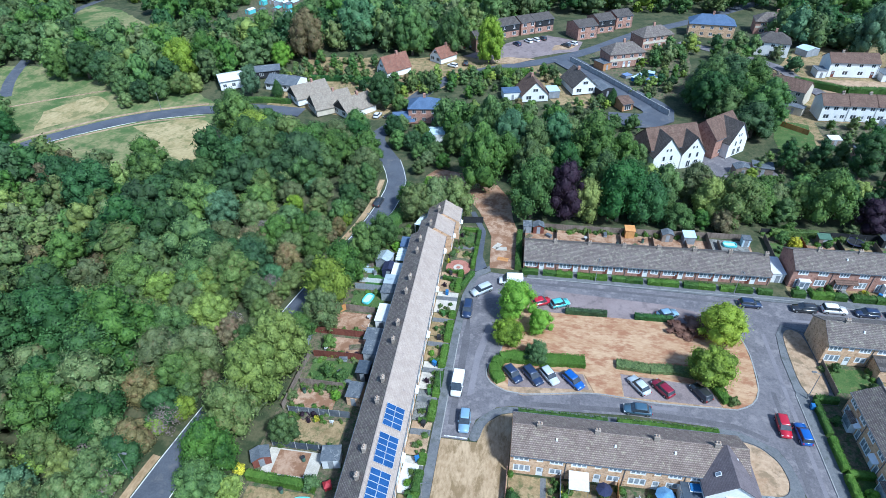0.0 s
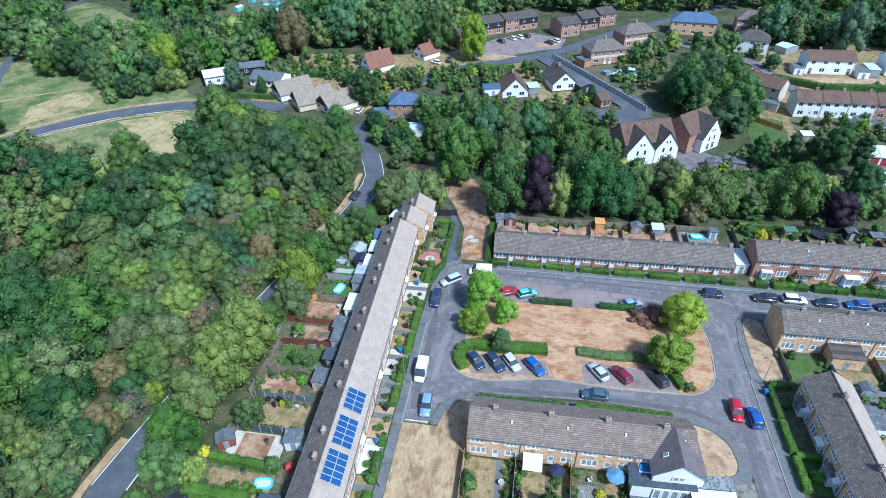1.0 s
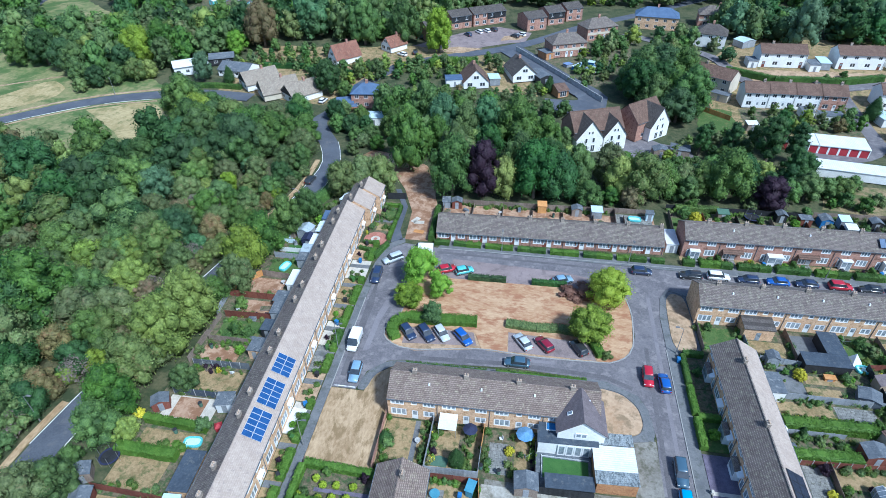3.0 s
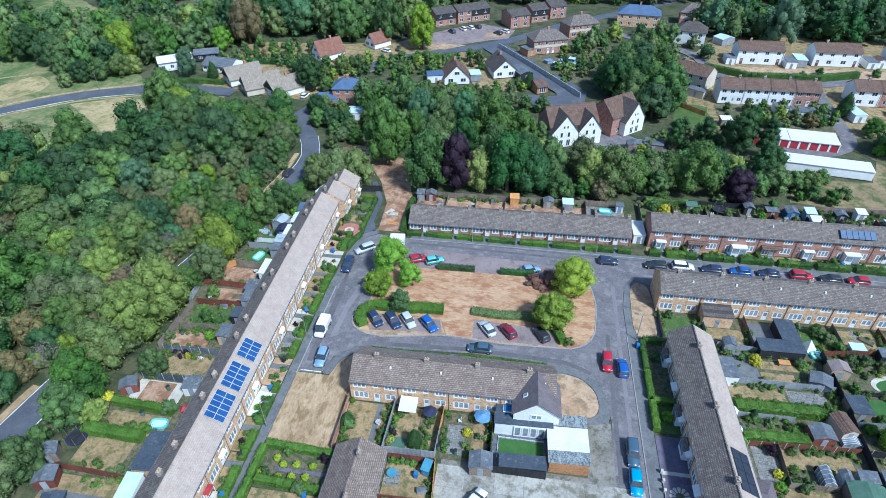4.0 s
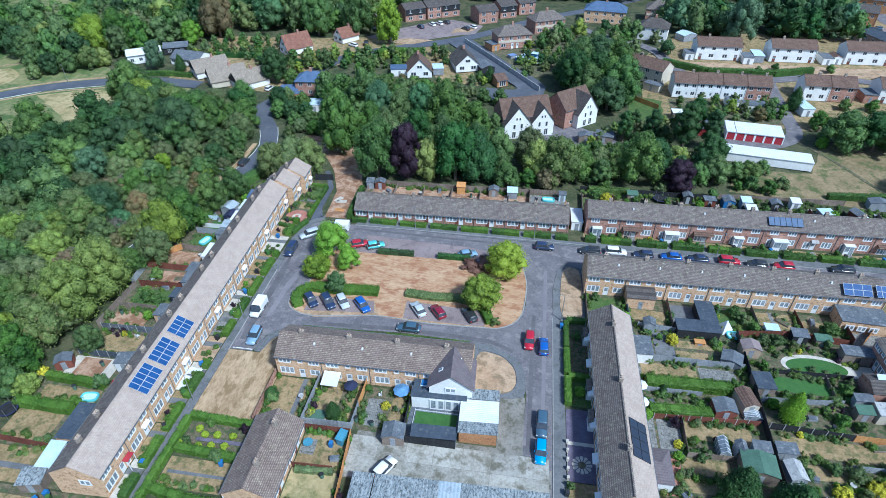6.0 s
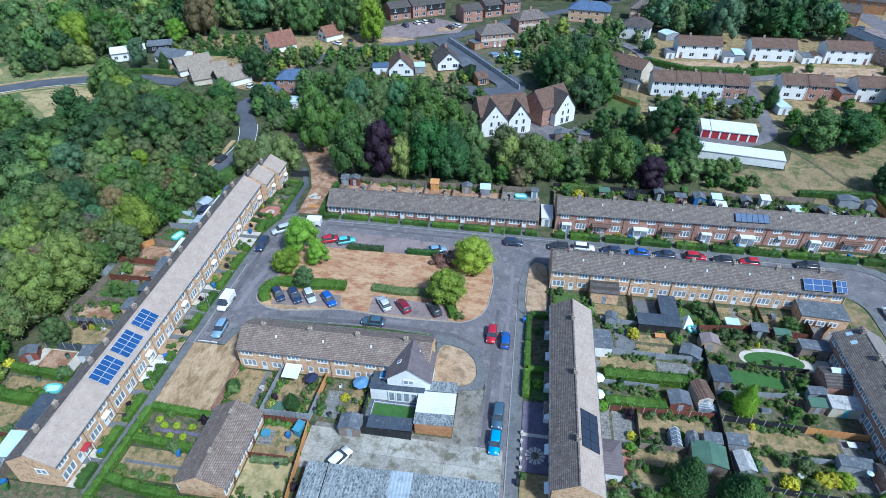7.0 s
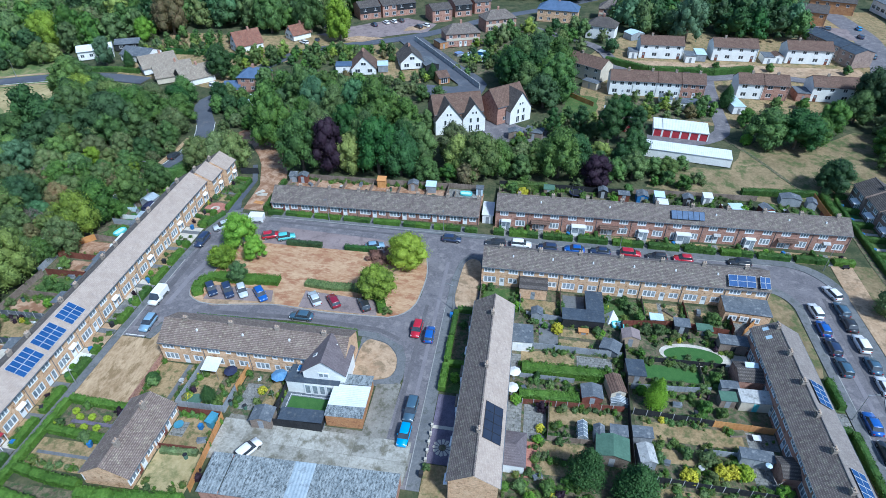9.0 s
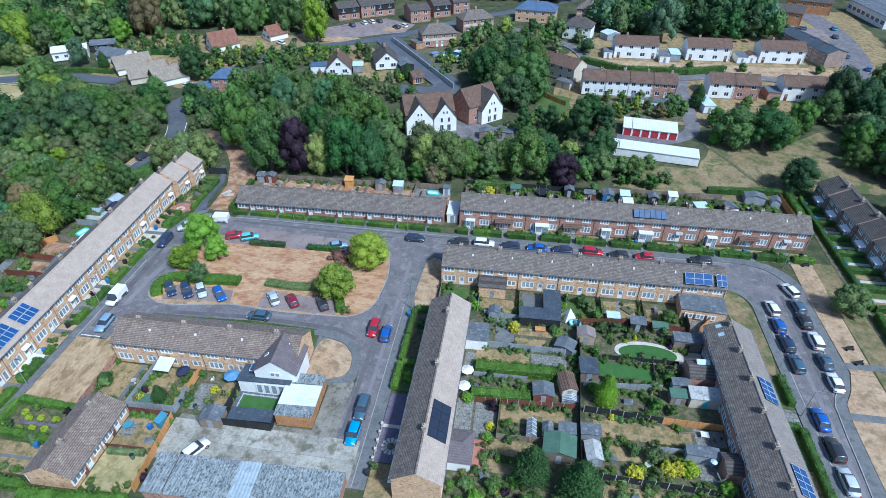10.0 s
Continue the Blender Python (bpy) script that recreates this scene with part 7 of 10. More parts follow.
def pool(x, y, a, b, rz=0, h=0.6):
    t = thing("paddling_pool", "turquoise inflatable pool filled with pale water", "pool", place(x, y, rz))
    n = 20
    g = Geo()
    rad = 0.16
    v, f = [], []
    for i in range(n):
        th = 2 * math.pi * i / n
        ex, ey = abs(math.cos(th)) ** 0.6 * math.copysign(1, math.cos(th)), abs(math.sin(th)) ** 0.6 * math.copysign(1, math.sin(th))
        for k in range(6):
            ph = 2 * math.pi * k / 6
            rr = rad * math.cos(ph)
            v.append((ex * (a + rr), ey * (b + rr), h / 2 + h / 2 * math.sin(ph)))
    for i in range(n):
        for k in range(6):
            f.append((i * 6 + k, ((i + 1) % n) * 6 + k, ((i + 1) % n) * 6 + (k + 1) % 6, i * 6 + (k + 1) % 6))
    part("rim", g.add(v, f), M["teal"], t)
    w = [(abs(math.cos(th)) ** 0.6 * math.copysign(a, math.cos(th)), abs(math.sin(th)) ** 0.6 * math.copysign(b, math.sin(th))) for th in [2 * math.pi * i / n for i in range(n)]]
    part("water", Geo().prism(w, 0.02, h * 0.6), M["water"], t, "pale blue water")
    return t


def trampoline(x, y, r=1.5):
    t = thing("trampoline", "round trampoline with dark safety net", "trampoline", place(x, y))
    part("mat", Geo().cyl((0, 0, 0.78), (0, 0, 0.82), r * 0.82, r * 0.82, 20), M["black"], t)
    g = Geo()
    n = 20
    v, f = [], []
    for i in range(n):
        c, s = math.cos(2 * math.pi * i / n), math.sin(2 * math.pi * i / n)
        v += [(c * r * 0.82, s * r * 0.82, 0.8), (c * r, s * r, 0.8), (c * r, s * r, 0.88), (c * r * 0.82, s * r * 0.82, 0.88)]
    for i in range(n):
        j = (i + 1) % n
        f += [(4 * i + k, 4 * j + k, 4 * j + (k + 1) % 4, 4 * i + (k + 1) % 4) for k in range(4)]
    part("edge_pad", g.add(v, f), M["navy_cloth"], t)
    for i in range(6):
        c, s = math.cos(math.pi * i / 3), math.sin(math.pi * i / 3)
        part("pole", Geo().cyl((c * r, s * r, 0), (c * r, s * r, 2.3), 0.03, 0.03, 6), M["metal"], t)
        d, e = math.cos(math.pi * (i + 1) / 3), math.sin(math.pi * (i + 1) / 3)
        part("rail", Geo().cyl((c * r, s * r, 2.3), (d * r, e * r, 2.3), 0.03, 0.03, 6), M["black"], t)
        part("rail", Geo().cyl((c * r, s * r, 1.6), (d * r, e * r, 1.6), 0.015, 0.015, 5), M["black"], t)
    return t


def parasol(x, y, mat, r=1.4, closed=False, h=2.3):
    words = {"blue_cloth": "faded blue", "sheet_white": "white", "navy_cloth": "dark navy", "sheet_blue": "pale blue", "teal": "turquoise"}[mat]
    t = thing("parasol", "%s garden parasol on a pole" % words, "parasol", place(x, y))
    part("pole", Geo().cyl((0, 0, 0), (0, 0, h), 0.03, 0.025, 6), M["metal"], t)
    n = 8
    ring = [(r * math.cos(2 * math.pi * i / n), r * math.sin(2 * math.pi * i / n), h - r * 0.4) for i in range(n)]
    part("canopy", Geo().add([(0, 0, h + 0.05)] + ring + [(0, 0, h - 0.03)], [(0, i + 1, (i + 1) % n + 1) for i in range(n)] + [(n + 1, (i + 1) % n + 1, i + 1) for i in range(n)]), M[mat], t)
    part("base", Geo().cyl((0, 0, 0), (0, 0, 0.1), 0.28, 0.22, 10), M["paving"], t)
    return t


BIN = {}


def bin_(x, y, mat="blue_paint", rz=0):
    words = {"blue_paint": "blue", "black": "black", "turf": "green"}[mat]
    m = place(x, y, rz, 0.05)
    if mat in BIN:
        return copy_thing(BIN[mat], m)
    t = thing("wheelie_bin", "%s plastic wheelie bin by a hedge" % words, "bin", m)
    part("tub", Geo().box(-0.24, 0.24, -0.3, 0.3, 0.06, 1.0, -0.05), M[mat], t)
    part("lid", Geo().box(-0.31, 0.31, -0.38, 0.36, 1.0, 1.08, 0.04), M[mat], t)
    for s in (-1, 1):
        part("wheel", Geo().cyl((s * 0.2, 0.3, 0.12), (s * 0.26, 0.3, 0.12), 0.12, 0.12, 10), M["rubber"], t)
    BIN[mat] = t
    return t


LAMP = []


def street_lamp(x, y, rz, h=6.0):
    m = place(x, y, rz, 0.1)
    if LAMP:
        return copy_thing(LAMP[0], m)
    t = thing("street_lamp", "grey steel street lamp with bent arm", "street lamp", m)
    part("column", Geo().cyl((0, 0, -0.3), (0, 0, 1.2), 0.11, 0.1, 8).cyl((0, 0, 1.15), (0, 0, h), 0.065, 0.05, 8), M["metal"], t)
    part("arm", Geo().cyl((0, 0, h - 0.05), (0.9, 0, h + 0.35), 0.045, 0.04, 6), M["metal"], t)
    part("lantern", Geo().box(0.75, 1.45, -0.14, 0.14, h + 0.28, h + 0.44, 0.04), M["paving"], t)
    LAMP.append(t)
    return t


def greenhouse(x, y, w, d, rz=0, h=1.6):
    t = thing("greenhouse", "small glazed greenhouse with pale frame", "greenhouse", place(x, y, rz))
    a, b, up = w / 2, d / 2, 0.6
    v = [(-a, -b, 0), (a, -b, 0), (a, -b, h), (0, -b, h + up), (-a, -b, h), (-a, b, 0), (a, b, 0), (a, b, h), (0, b, h + up), (-a, b, h)]
    part("glazing", Geo().add(v, [(0, 1, 2, 3, 4), (9, 8, 7, 6, 5), (1, 6, 7, 2), (5, 0, 4, 9), (4, 3, 8, 9), (3, 2, 7, 8)]), M["glass"], t)
    for i in range(5):
        yy = -b + d * i / 4
        for q in (((-a, yy, 0), (-a, yy, h)), ((a, yy, 0), (a, yy, h)), ((-a, yy, h), (0, yy, h + up)), ((a, yy, h), (0, yy, h + up))):
            part("bar", Geo().cyl(q[0], q[1], 0.03, 0.03, 4), M["upvc"], t)
    return t


def solar_array(label, m, nx_, nz_, w, h, mat="solar", gap=0.03):
    """Panels on a roof slope: x along the eaves, y up the slope, z off the roof."""
    rim_mat = M["panel_rim"] if mat == "solar" else M["black"]
    t = thing("solar_array", label, "solar panels", m)
    cell = Geo().box(0, w, 0, h, 0.05, 0.09).mesh("panel", M[mat])
    rim = Geo()
    holed(rim, w, h, 0, 0.02, [(0, 0.03, w - 0.06, h - 0.06)])
    frame_mesh = Geo().add([(p[0] + w / 2, p[2], 0.092 + p[1]) for p in rim.v], rim.f).mesh("panel_frame", rim_mat)
    for i in range(nx_):
        for j in range(nz_):
            at = Matrix.Translation((i * (w + gap), j * (h + gap), 0.03))
            p = part("panel", cell, M[mat], t, at=at)
            part("panel_frame", frame_mesh, rim_mat, p)
    return t


def on_slope(x, y, z, rz, pitch):
    return pose(x, y, z, 0, 0, rz) @ pose(0, 0, 0, pitch)


# ---- solar panels on the roofs ----
tilt = math.degrees(math.atan2(2.05, 3.5))
for y in (42.2, 47.9, 54.0):
    n = 5 if y < 54 else 4
    xx = long_x(y + 2.2) + 3.5
    solar_array("bright blue solar panels on the tiled roof", on_slope(xx - 0.35, y, 4.85 + 0.35 * 2.05 / 3.5 + 0.06, 91.8, tilt), n, 2, 0.94, 1.5)
solar_array("dark solar panels on the tiled roof", on_slope(63.6, 41.6, 5.0, 90, math.degrees(math.atan2(2.05, 3.35))), 4, 2, 1.55, 1.5, "solar_dark")
solar_array("bright blue solar panels on the tiled roof", on_slope(103.6, 82.45, 5.25, 0.9, math.degrees(math.atan2(2.05, 3.45))), 3, 2, 1.62, 1.15)
solar_array("bright blue solar panels on the tiled roof", on_slope(109.3, 82.55, 5.25, 0.9, math.degrees(math.atan2(2.05, 3.45))), 2, 2, 0.9, 1.15)
solar_array("blue solar panels on the tiled roof", on_slope(112.0, 55.2, 5.2, 90, math.degrees(math.atan2(2.05, 3.6))), 4, 2, 1.1, 1.3)
solar_array("blue solar panels on the tiled roof", on_slope(112.0, 40.0, 5.2, 90, math.degrees(math.atan2(2.05, 3.6))), 4, 2, 1.1, 1.3)
solar_array("slate blue solar panels on the tiled roof", on_slope(96.6, 104.0, 5.4, 1.4, math.degrees(math.atan2(2.05, 3.5))), 6, 1, 1.15, 2.1, "slate_blue")
solar_array("dark solar panels on a white roof", on_slope(-103.5, 186.0, rise(-103, 186) + 3.75, 34, 13), 4, 1, 1.6, 2.2, "solar_dark")
for y in (71.0, 69.0):
    t = thing("roof_window", "pale roof window in the tiles", "roof window", on_slope(106.8, y, 5.72, -90, math.degrees(math.atan2(2.05, 3.6))))
    part("window_frame", Geo().box(-0.45, 0.45, -0.55, 0.55, 0.0, 0.1, 0.04), M["metal"], t)
    part("pane", Geo().box(-0.36, 0.36, -0.46, 0.46, 0.1, 0.115), M["sheet_blue"], t)

# ---- the white-gabled extension, its yard and the workshop beside it ----
h = chalet("white rendered extension with steep tiled gable", 34.7, 53.9, 2, 6.8, 5.8, "render", "roof_plum", 4.7, 7.3)
for ch in list(h.children):
    if ch.name.startswith("chimney"):
        bpy.data.objects.remove(ch)
# a roof window on the steep slope and a blue lantern on the flat roof
q = Matrix.Translation((-1.75, -0.7, 6.0 - 0.02)) @ Matrix.Rotation(math.atan2(2.6, 3.4) * -1, 4, "Y")
light = part("roof_window", Geo().box(-0.42, 0.42, -0.3, 0.3, 0.0, 0.1, 0.02), M["upvc"], h, "white framed roof window", at=q)
part("pane", Geo().box(-0.34, 0.34, -0.22, 0.22, 0.1, 0.106), M["glass"], light)
t = thing("roof_lantern", "blue tinted lantern on the flat roof", "roof lantern", place(30.6, 52.6, 2, 2.9))
part("kerb", Geo().box(-0.8, 0.8, -0.65, 0.65, 0.0, 0.12, 0.02), M["upvc"], t)
part("pane", Geo().box(-0.72, 0.72, -0.57, 0.57, 0.12, 0.26, 0.06), M["blue_paint"], t, "blue tinted glazing")
shed(33.0, 51.0, 8.6, 1.8, 2.75, 2, "render", "felt_dark", "flat", "flat grey roofed glazed garden room", "garden_room", "glass")
shed(30.3, 52.4, 2.8, 3.2, 2.8, 2, "render", "felt_dark", "flat", "flat dark roofed side extension", "extension", "glass")
t = thing("glazed_door", "row of white framed glazed doors", "door", place(34.0, 50.05, 2))
for i in range(4):
    window_unit(t, -1.8 + i * 1.2, 0.1, 1.15, 2.3, -0.12, 1, 1, "upvc", "leaf")
plot(rect(28.6, 36.6, 43.4, 50.0), "felt", 0.06, "grey paved yard")
plot(rect(29.6, 36.2, 46.0, 49.2), "turf", 0.09, "artificial green turf")
for a in (((29.4, 45.8), (29.4, 49.4)), ((29.4, 49.4), (36.3, 49.4))):
    fence(list(a), 0.25, "sheet_white", "low white planter edge")
shed(33.2, 44.5, 6.6, 2.0, 1.9, 2, "black", "felt_dark", "flat", "black garden building with flat grey roof", "garden_building", "black")
fence([(28.4, 50.6), (28.4, 43.3), (36.6, 43.3)], 1.8, "black", "black stained timber fence")
t = lockups("brick workshop with white and cement sheet roof", 39.6, 48.8, -88, 4, 2.05, 5.6, 2.45, ["asbestos", "sheet_white", "sheet_white", "asbestos"], "brick_orange", None, 0.15)

# ---- gardens behind the short terrace ----
fence([(4.9, 53.0), (4.9, 43.4)], 1.5, "brick_red", "low red brick garden wall")
plot(rect(5.2, 12.4, 44.2, 52.8), "wornlawn", label="dry lawn")
plot(rect(9.8, 10.6, 44.5, 52.8), "paving", 0.06, "garden path")
fence([(12.6, 53.0), (12.4, 44.2)], 1.6, "timber_grey", "blue grey timber fence")
plot(rect(12.8, 20.4, 45.0, 52.8), "wornlawn", label="dry lawn")
plot(rect(17.0, 18.0, 45.2, 52.8), "soil", 0.06, "garden bed")
fence([(20.6, 53.0), (20.4, 48.5)], 1.7, "timber_new", "new orange timber fence")
fence([(20.4, 48.5), (20.3, 44.4)], 1.7, "timber_grey", "blue grey timber fence")
plot(rect(20.8, 28.2, 44.4, 52.8), "soil", label="worn garden")
plot(rect(21.6, 24.4, 45.4, 50.6), "slabs", 0.06, "paved garden patio")
plot(rect(25.4, 27.8, 45.2, 52.0), "wornlawn", 0.06, "dry lawn")
fence([(12.6, 44.2), (20.3, 44.4)], 1.7, "timber_grey", "blue grey timber fence")
fence([(13.2, 43.3), (20.6, 43.4)], 1.6, "timber_red", "red brown timber fence")
shed(27.2, 43.8, 3.2, 2.6, 2.0, 3, "timber", "felt", "gable", "weathered shed with curved grey roof")
t = thing("awning", "white sun awning on the house wall", "awning", place(15.0, 51.6))
part("canopy", Geo().add([(-1.4, -1.2, 2.1), (1.4, -1.2, 2.1), (1.4, 1.4, 2.6), (-1.4, 1.4, 2.6), (-1.4, -1.2, 2.05), (1.4, -1.2, 2.05), (1.4, 1.4, 2.55), (-1.4, 1.4, 2.55)], [(0, 1, 2, 3), (7, 6, 5, 4), (0, 4, 5, 1), (1, 5, 6, 2), (3, 7, 4, 0)]), M["sheet_white"], t)
for s in (-1.3, 1.3):
    part("post", Geo().cyl((s, -1.1, 0), (s, -1.1, 2.1), 0.04, 0.04, 6), M["metal"], t)
parasol(18.5, 51.2, "navy_cloth", 1.15)
parasol(26.8, 51.6, "blue_cloth", 1.4)
plot([(13.2, 45.4), (15.6, 45.4), (15.8, 46.8), (14.4, 47.2), (13.1, 46.8)], "felt_green", 0.12, "green tarpaulin on the ground")
for k, x, y, r in (("bush_mid", 21.2, 52.0, 0.8), ("bush_yellow", 24.6, 49.2, 0.8), ("bush_olive", 12.9, 46.0, 0.8), ("bush_mid", 13.2, 48.6, 0.7), ("bush_mid", 26.3, 48.8, 0.6), ("bush_mid", 6.4, 47.6, 1.15), ("bush_mid", 11.6, 47.2, 0.8)):
    plant(k, x, y, r)
hedge([(6, 63.0), (20, 63.3)], 1.4, 1.5)
hedge([(21.4, 63.4), (36.5, 63.6)], 1.4, 1.5, "leaf_hedge2")
plot(rect(5.2, 37.5, 60.6, 62.6), "lawn", label="narrow front lawn")

# ---- round the bungalow pair ----
plot(rect(13.6, 20.4, 37.2, 43.1), "wornlawn", label="dry lawn")
plot(rect(13.6, 20.8, 30.6, 36.8), "hay", label="dry lawn")
fence([(20.6, 43.3), (21.6, 31.0)], 1.6, "timber_new", "orange brown timber fence")
fence([(13.6, 37.0), (19.6, 37.2)], 1.2, "timber_red", "red brown timber fence")
hedge([(14.2, 36.4), (19.8, 36.8)], 0.9, 0.8, "leaf_olive", "loose dry garden hedge")
shed(19.6, 42.1, 1.0, 1.6, 1.5, -14, "teal_plastic", "teal_plastic", "pent", "small teal painted shed", door="teal_plastic")
t = thing("patio_table", "turquoise patio table on pale slabs", "table", place(14.7, 40.8))
part("tabletop", Geo().cyl((0, 0, 0.7), (0, 0, 0.75), 0.75, 0.75, 14), M["teal_plastic"], t)
for s in range(4):
    part("leg", Geo().cyl((0.4 * math.cos(s * 1.57), 0.4 * math.sin(s * 1.57), 0), (0.4 * math.cos(s * 1.57), 0.4 * math.sin(s * 1.57), 0.7), 0.03, 0.03, 6), M["metal"], t)
plot(rect(13.7, 15.9, 39.2, 41.8), "slabs", 0.06, "pale patio slabs")
bin_(18.2, 41.0, "blue_paint")
hedge([(-5.0, 42.9), (5.6, 42.4)], 1.1, 1.2, "leaf_hedge2")
hedge([(-5.2, 42.4), (-5.4, 27)], 1.0, 1.2, "leaf_hedge2")
hedge([(-4.4, 37.2), (5.8, 36.6)], 1.2, 1.2, "leaf_hedge2")
hedge([(-4.8, 30.6), (1.2, 29.6), (6.0, 29.4)], 1.3, 1.3, "leaf_hedge2")
plot(rect(-4.6, 6.2, 31.2, 36.0), "wornlawn", label="dry lawn")
plot(rect(-4.6, 6.2, 37.8, 42.2), "soil", label="planted front garden")
plot(rect(-2.5, 5.6, 39.0, 39.6), "slate_chips", 0.06, "slate path")
plot(rect(-4.0, 6.0, 33.4, 33.9), "paving", 0.07, "garden path")
for x, y in ((-1.4, 37.9), (0.5, 38.2), (2.5, 38.4), (-1.3, 39.9), (0.6, 40.1), (3.1, 40.2), (-2.6, 40.8), (-4.0, 38.3)):
    plant("bush_ball", x, y, 0.62)
for k, x, y, r in (("bush_mid", -1.2, 41.8, 0.9), ("bush_copper", 4.4, 41.6, 0.9), ("bush_mid", -3.6, 38.4, 0.9), ("bush_mid", 2.4, 36.2, 1.3)):
    plant(k, x, y, r)
bin_(3.4, 35.6, "blue_paint", 20)
plot(rect(-8.8, 22.0, 18.0, 28.6), "soil", 0.02, "shaded garden ground beyond bungalows")
hedge([(6.6, 28.2), (14.0, 28.6), (21.4, 29.4)], 1.6, 1.5, "leaf_hedge2", "clipped green hedge behind bungalows")
hedge([(-5.0, 26.6), (5.4, 25.4)], 1.4, 1.4, "leaf_hedge2", "clipped green hedge behind bungalows")
t = thing("door_canopy", "small red canopy over a door", "canopy", place(-9.4, 33.6))
part("roof", Geo().box(-0.4, 0.5, -0.8, 0.8, 2.25, 2.5, 0.12), M["red_paint"], t)
for s in (-0.9, 0.9):
    part("post", Geo().box(0.36, 0.44, s * 0.8 - 0.04, s * 0.8 + 0.04, 0, 2.25), M["upvc"], t)

# ---- fronts of the long terrace ----
for i in range(11):
    y0, y1 = 28.6 + 6.3 * i, 34.8 + 6.3 * i
    xf = long_x((y0 + y1) / 2) + 3.6
    plot(rect(xf, -7.4, y0, y1 - 0.1), ["wornlawn", "gravel", "slabs", "drygrass", "gravel", "wornlawn"][(i * 5 + 1) % 6], label="small front garden")
    plot(rect(xf, -7.4, y0 + 3.6, y0 + 4.7), "paving", 0.08, "front path")
    if i not in (4, 9):
        hedge([(-7.7, y0), (-7.7, y0 + 3.5)], 1.25, 1.1, "leaf_hedge2" if i % 3 else "leaf_hedge")
        hedge([(-7.7, y0 + 4.8), (-7.7, y1 + 0.05)], 1.2, 1.05, "leaf_hedge2")
    if i % 2 == 0:
        hedge([(-8.2, y1 - 0.1), (xf + 1.0, y1 - 0.1)], 0.6, 0.9)
    plant(["bush_mid", "bush_olive", "bush_copper", "bush_lime"][i % 4], xf + 1.2, y0 + 1.5, 0.6)
    bin_(xf + 1.9, y0 + 5.4, ["blue_paint", "black", "turf"][i % 3], i * 40)
slab("ground_white_patio", [(-10.6, 47.6), (-8.2, 47.8), (-8.0, 52.2), (-10.4, 52.4)], -0.1, 0.12, M["sheet_white"], "white paved front patio")
slab("ground_round_patio", arc(-8.6, 99.6, 2.6, 0, 350, 40), -0.1, 0.11, M["redpave"], "round red brick patio")
slab("trim_round_patio", arc(-8.6, 99.6, 1.05, 0, 350, 20), -0.1, 0.125, M["gravel"], "pale circle in the patio")
slab("trim_patio_centre", arc(-8.6, 99.6, 0.45, 0, 340, 14), -0.1, 0.14, M["redpave"], "red centre of the patio")
plot([(-10.6, 102.5), (-5.3, 101.6), (-5.2, 115.5), (-9.6, 115.6)], "soil", label="planted front gardens of end houses")
plot(rect(-9.4, -6.4, 103.0, 105.6), "wornlawn", 0.07, "small worn front lawn patch")
plot(rect(-9.6, -6.2, 108.4, 112.0), "lawn", 0.07, "small green front lawn patch")
plot(rect(-10.4, -5.4, 106.4, 107.2), "paving", 0.08, "grey front garden path slabs")
hedge([(-5.6, 99.5), (-5.4, 106.5)], 0.8, 1.0, "leaf_hedge2")
hedge([(-5.4, 107.4), (-5.4, 113.0)], 0.8, 1.0)
hedge([(-9.4, 113.2), (-5.6, 113.4)], 0.8, 1.0, "leaf_hedge2")
hedge([(-11.2, 95.6), (-7.4, 94.6)], 0.8, 0.9)
hedge([(-7.2, 92.6), (-5.2, 97.6)], 0.9, 1.1)
fence([(-9.6, 116.6), (-5.0, 117.2)], 1.8, "black", "dark timber fence beside the path")
for k, x, y, r in (("bush_mid", -10.4, 103.6, 0.9), ("bush_mid", -8.6, 94.2, 0.8), ("bush_olive", -8.8, 108.5, 0.9), ("bush_mid", -7.4, 104.2, 0.7), ("bush_copper", -9.2, 111.0, 0.6)):
    plant(k, x, y, r)
for i, (x, y, rz) in enumerate(((0.0, 107.5, 5), (0.6, 103.8, -8), (-1.0, 108.4, 60))):
    t = thing("timber_stack", "stack of pale sawn timber boards", "timber", place(x, y, rz))
    for k in range(5):
        part("board", Geo().box(-1.2, 1.2, -0.6 + 0.25 * k, -0.4 + 0.25 * k, 0.02, 0.12), M["timber_new"] if i == 1 else M["gravel"], t)

# ---- back gardens of the long terrace ----
plot(rect(-33, -17.4, 28.6, 104), "soil", 0.02, "worn soil of the back gardens")
back_gardens = [(28.6, 34.0, "wornlawn", -34, -22), (35.0, 40.6, "wornlawn", -33, -25), (41.6, 45.4, "wornlawn", -32, -22), (47.8, 51.8, "dryred", -29.6, -24.6), (53.0, 58.0, "wornlawn", -31, -21), (59.4, 63.6, "dryred", -31, -24), (65.8, 70.2, "lawn", -30.5, -22.6), (71.8, 76.0, "dryred", -28.8, -22.8), (77.2, 82.8, "dryred", -32, -23), (84.2, 89.4, "lawn", -28.4, -21.8), (90.4, 94.8, "turf", -27, -22), (96, 103.4, "lawn", -29, -24)]
for y0, y1, mt, xa, xb in back_gardens:
    plot(rect(xa, xb, y0, y1), mt, 0.05, "back garden lawn")
plot(rect(-31.2, -22.6, 47.2, 52.0), "gravel", 0.045, "pale gravel surround")
fence([(-33.8, 34.8), (-21.8, 34.3)], 1.5, "timber_red", "red brown timber fence")
fence([(-31.0, 52.3), (-21.6, 52.3)], 1.6, "felt_dark", "dark blue grey timber fence, pale posts", posts="felt_pale")
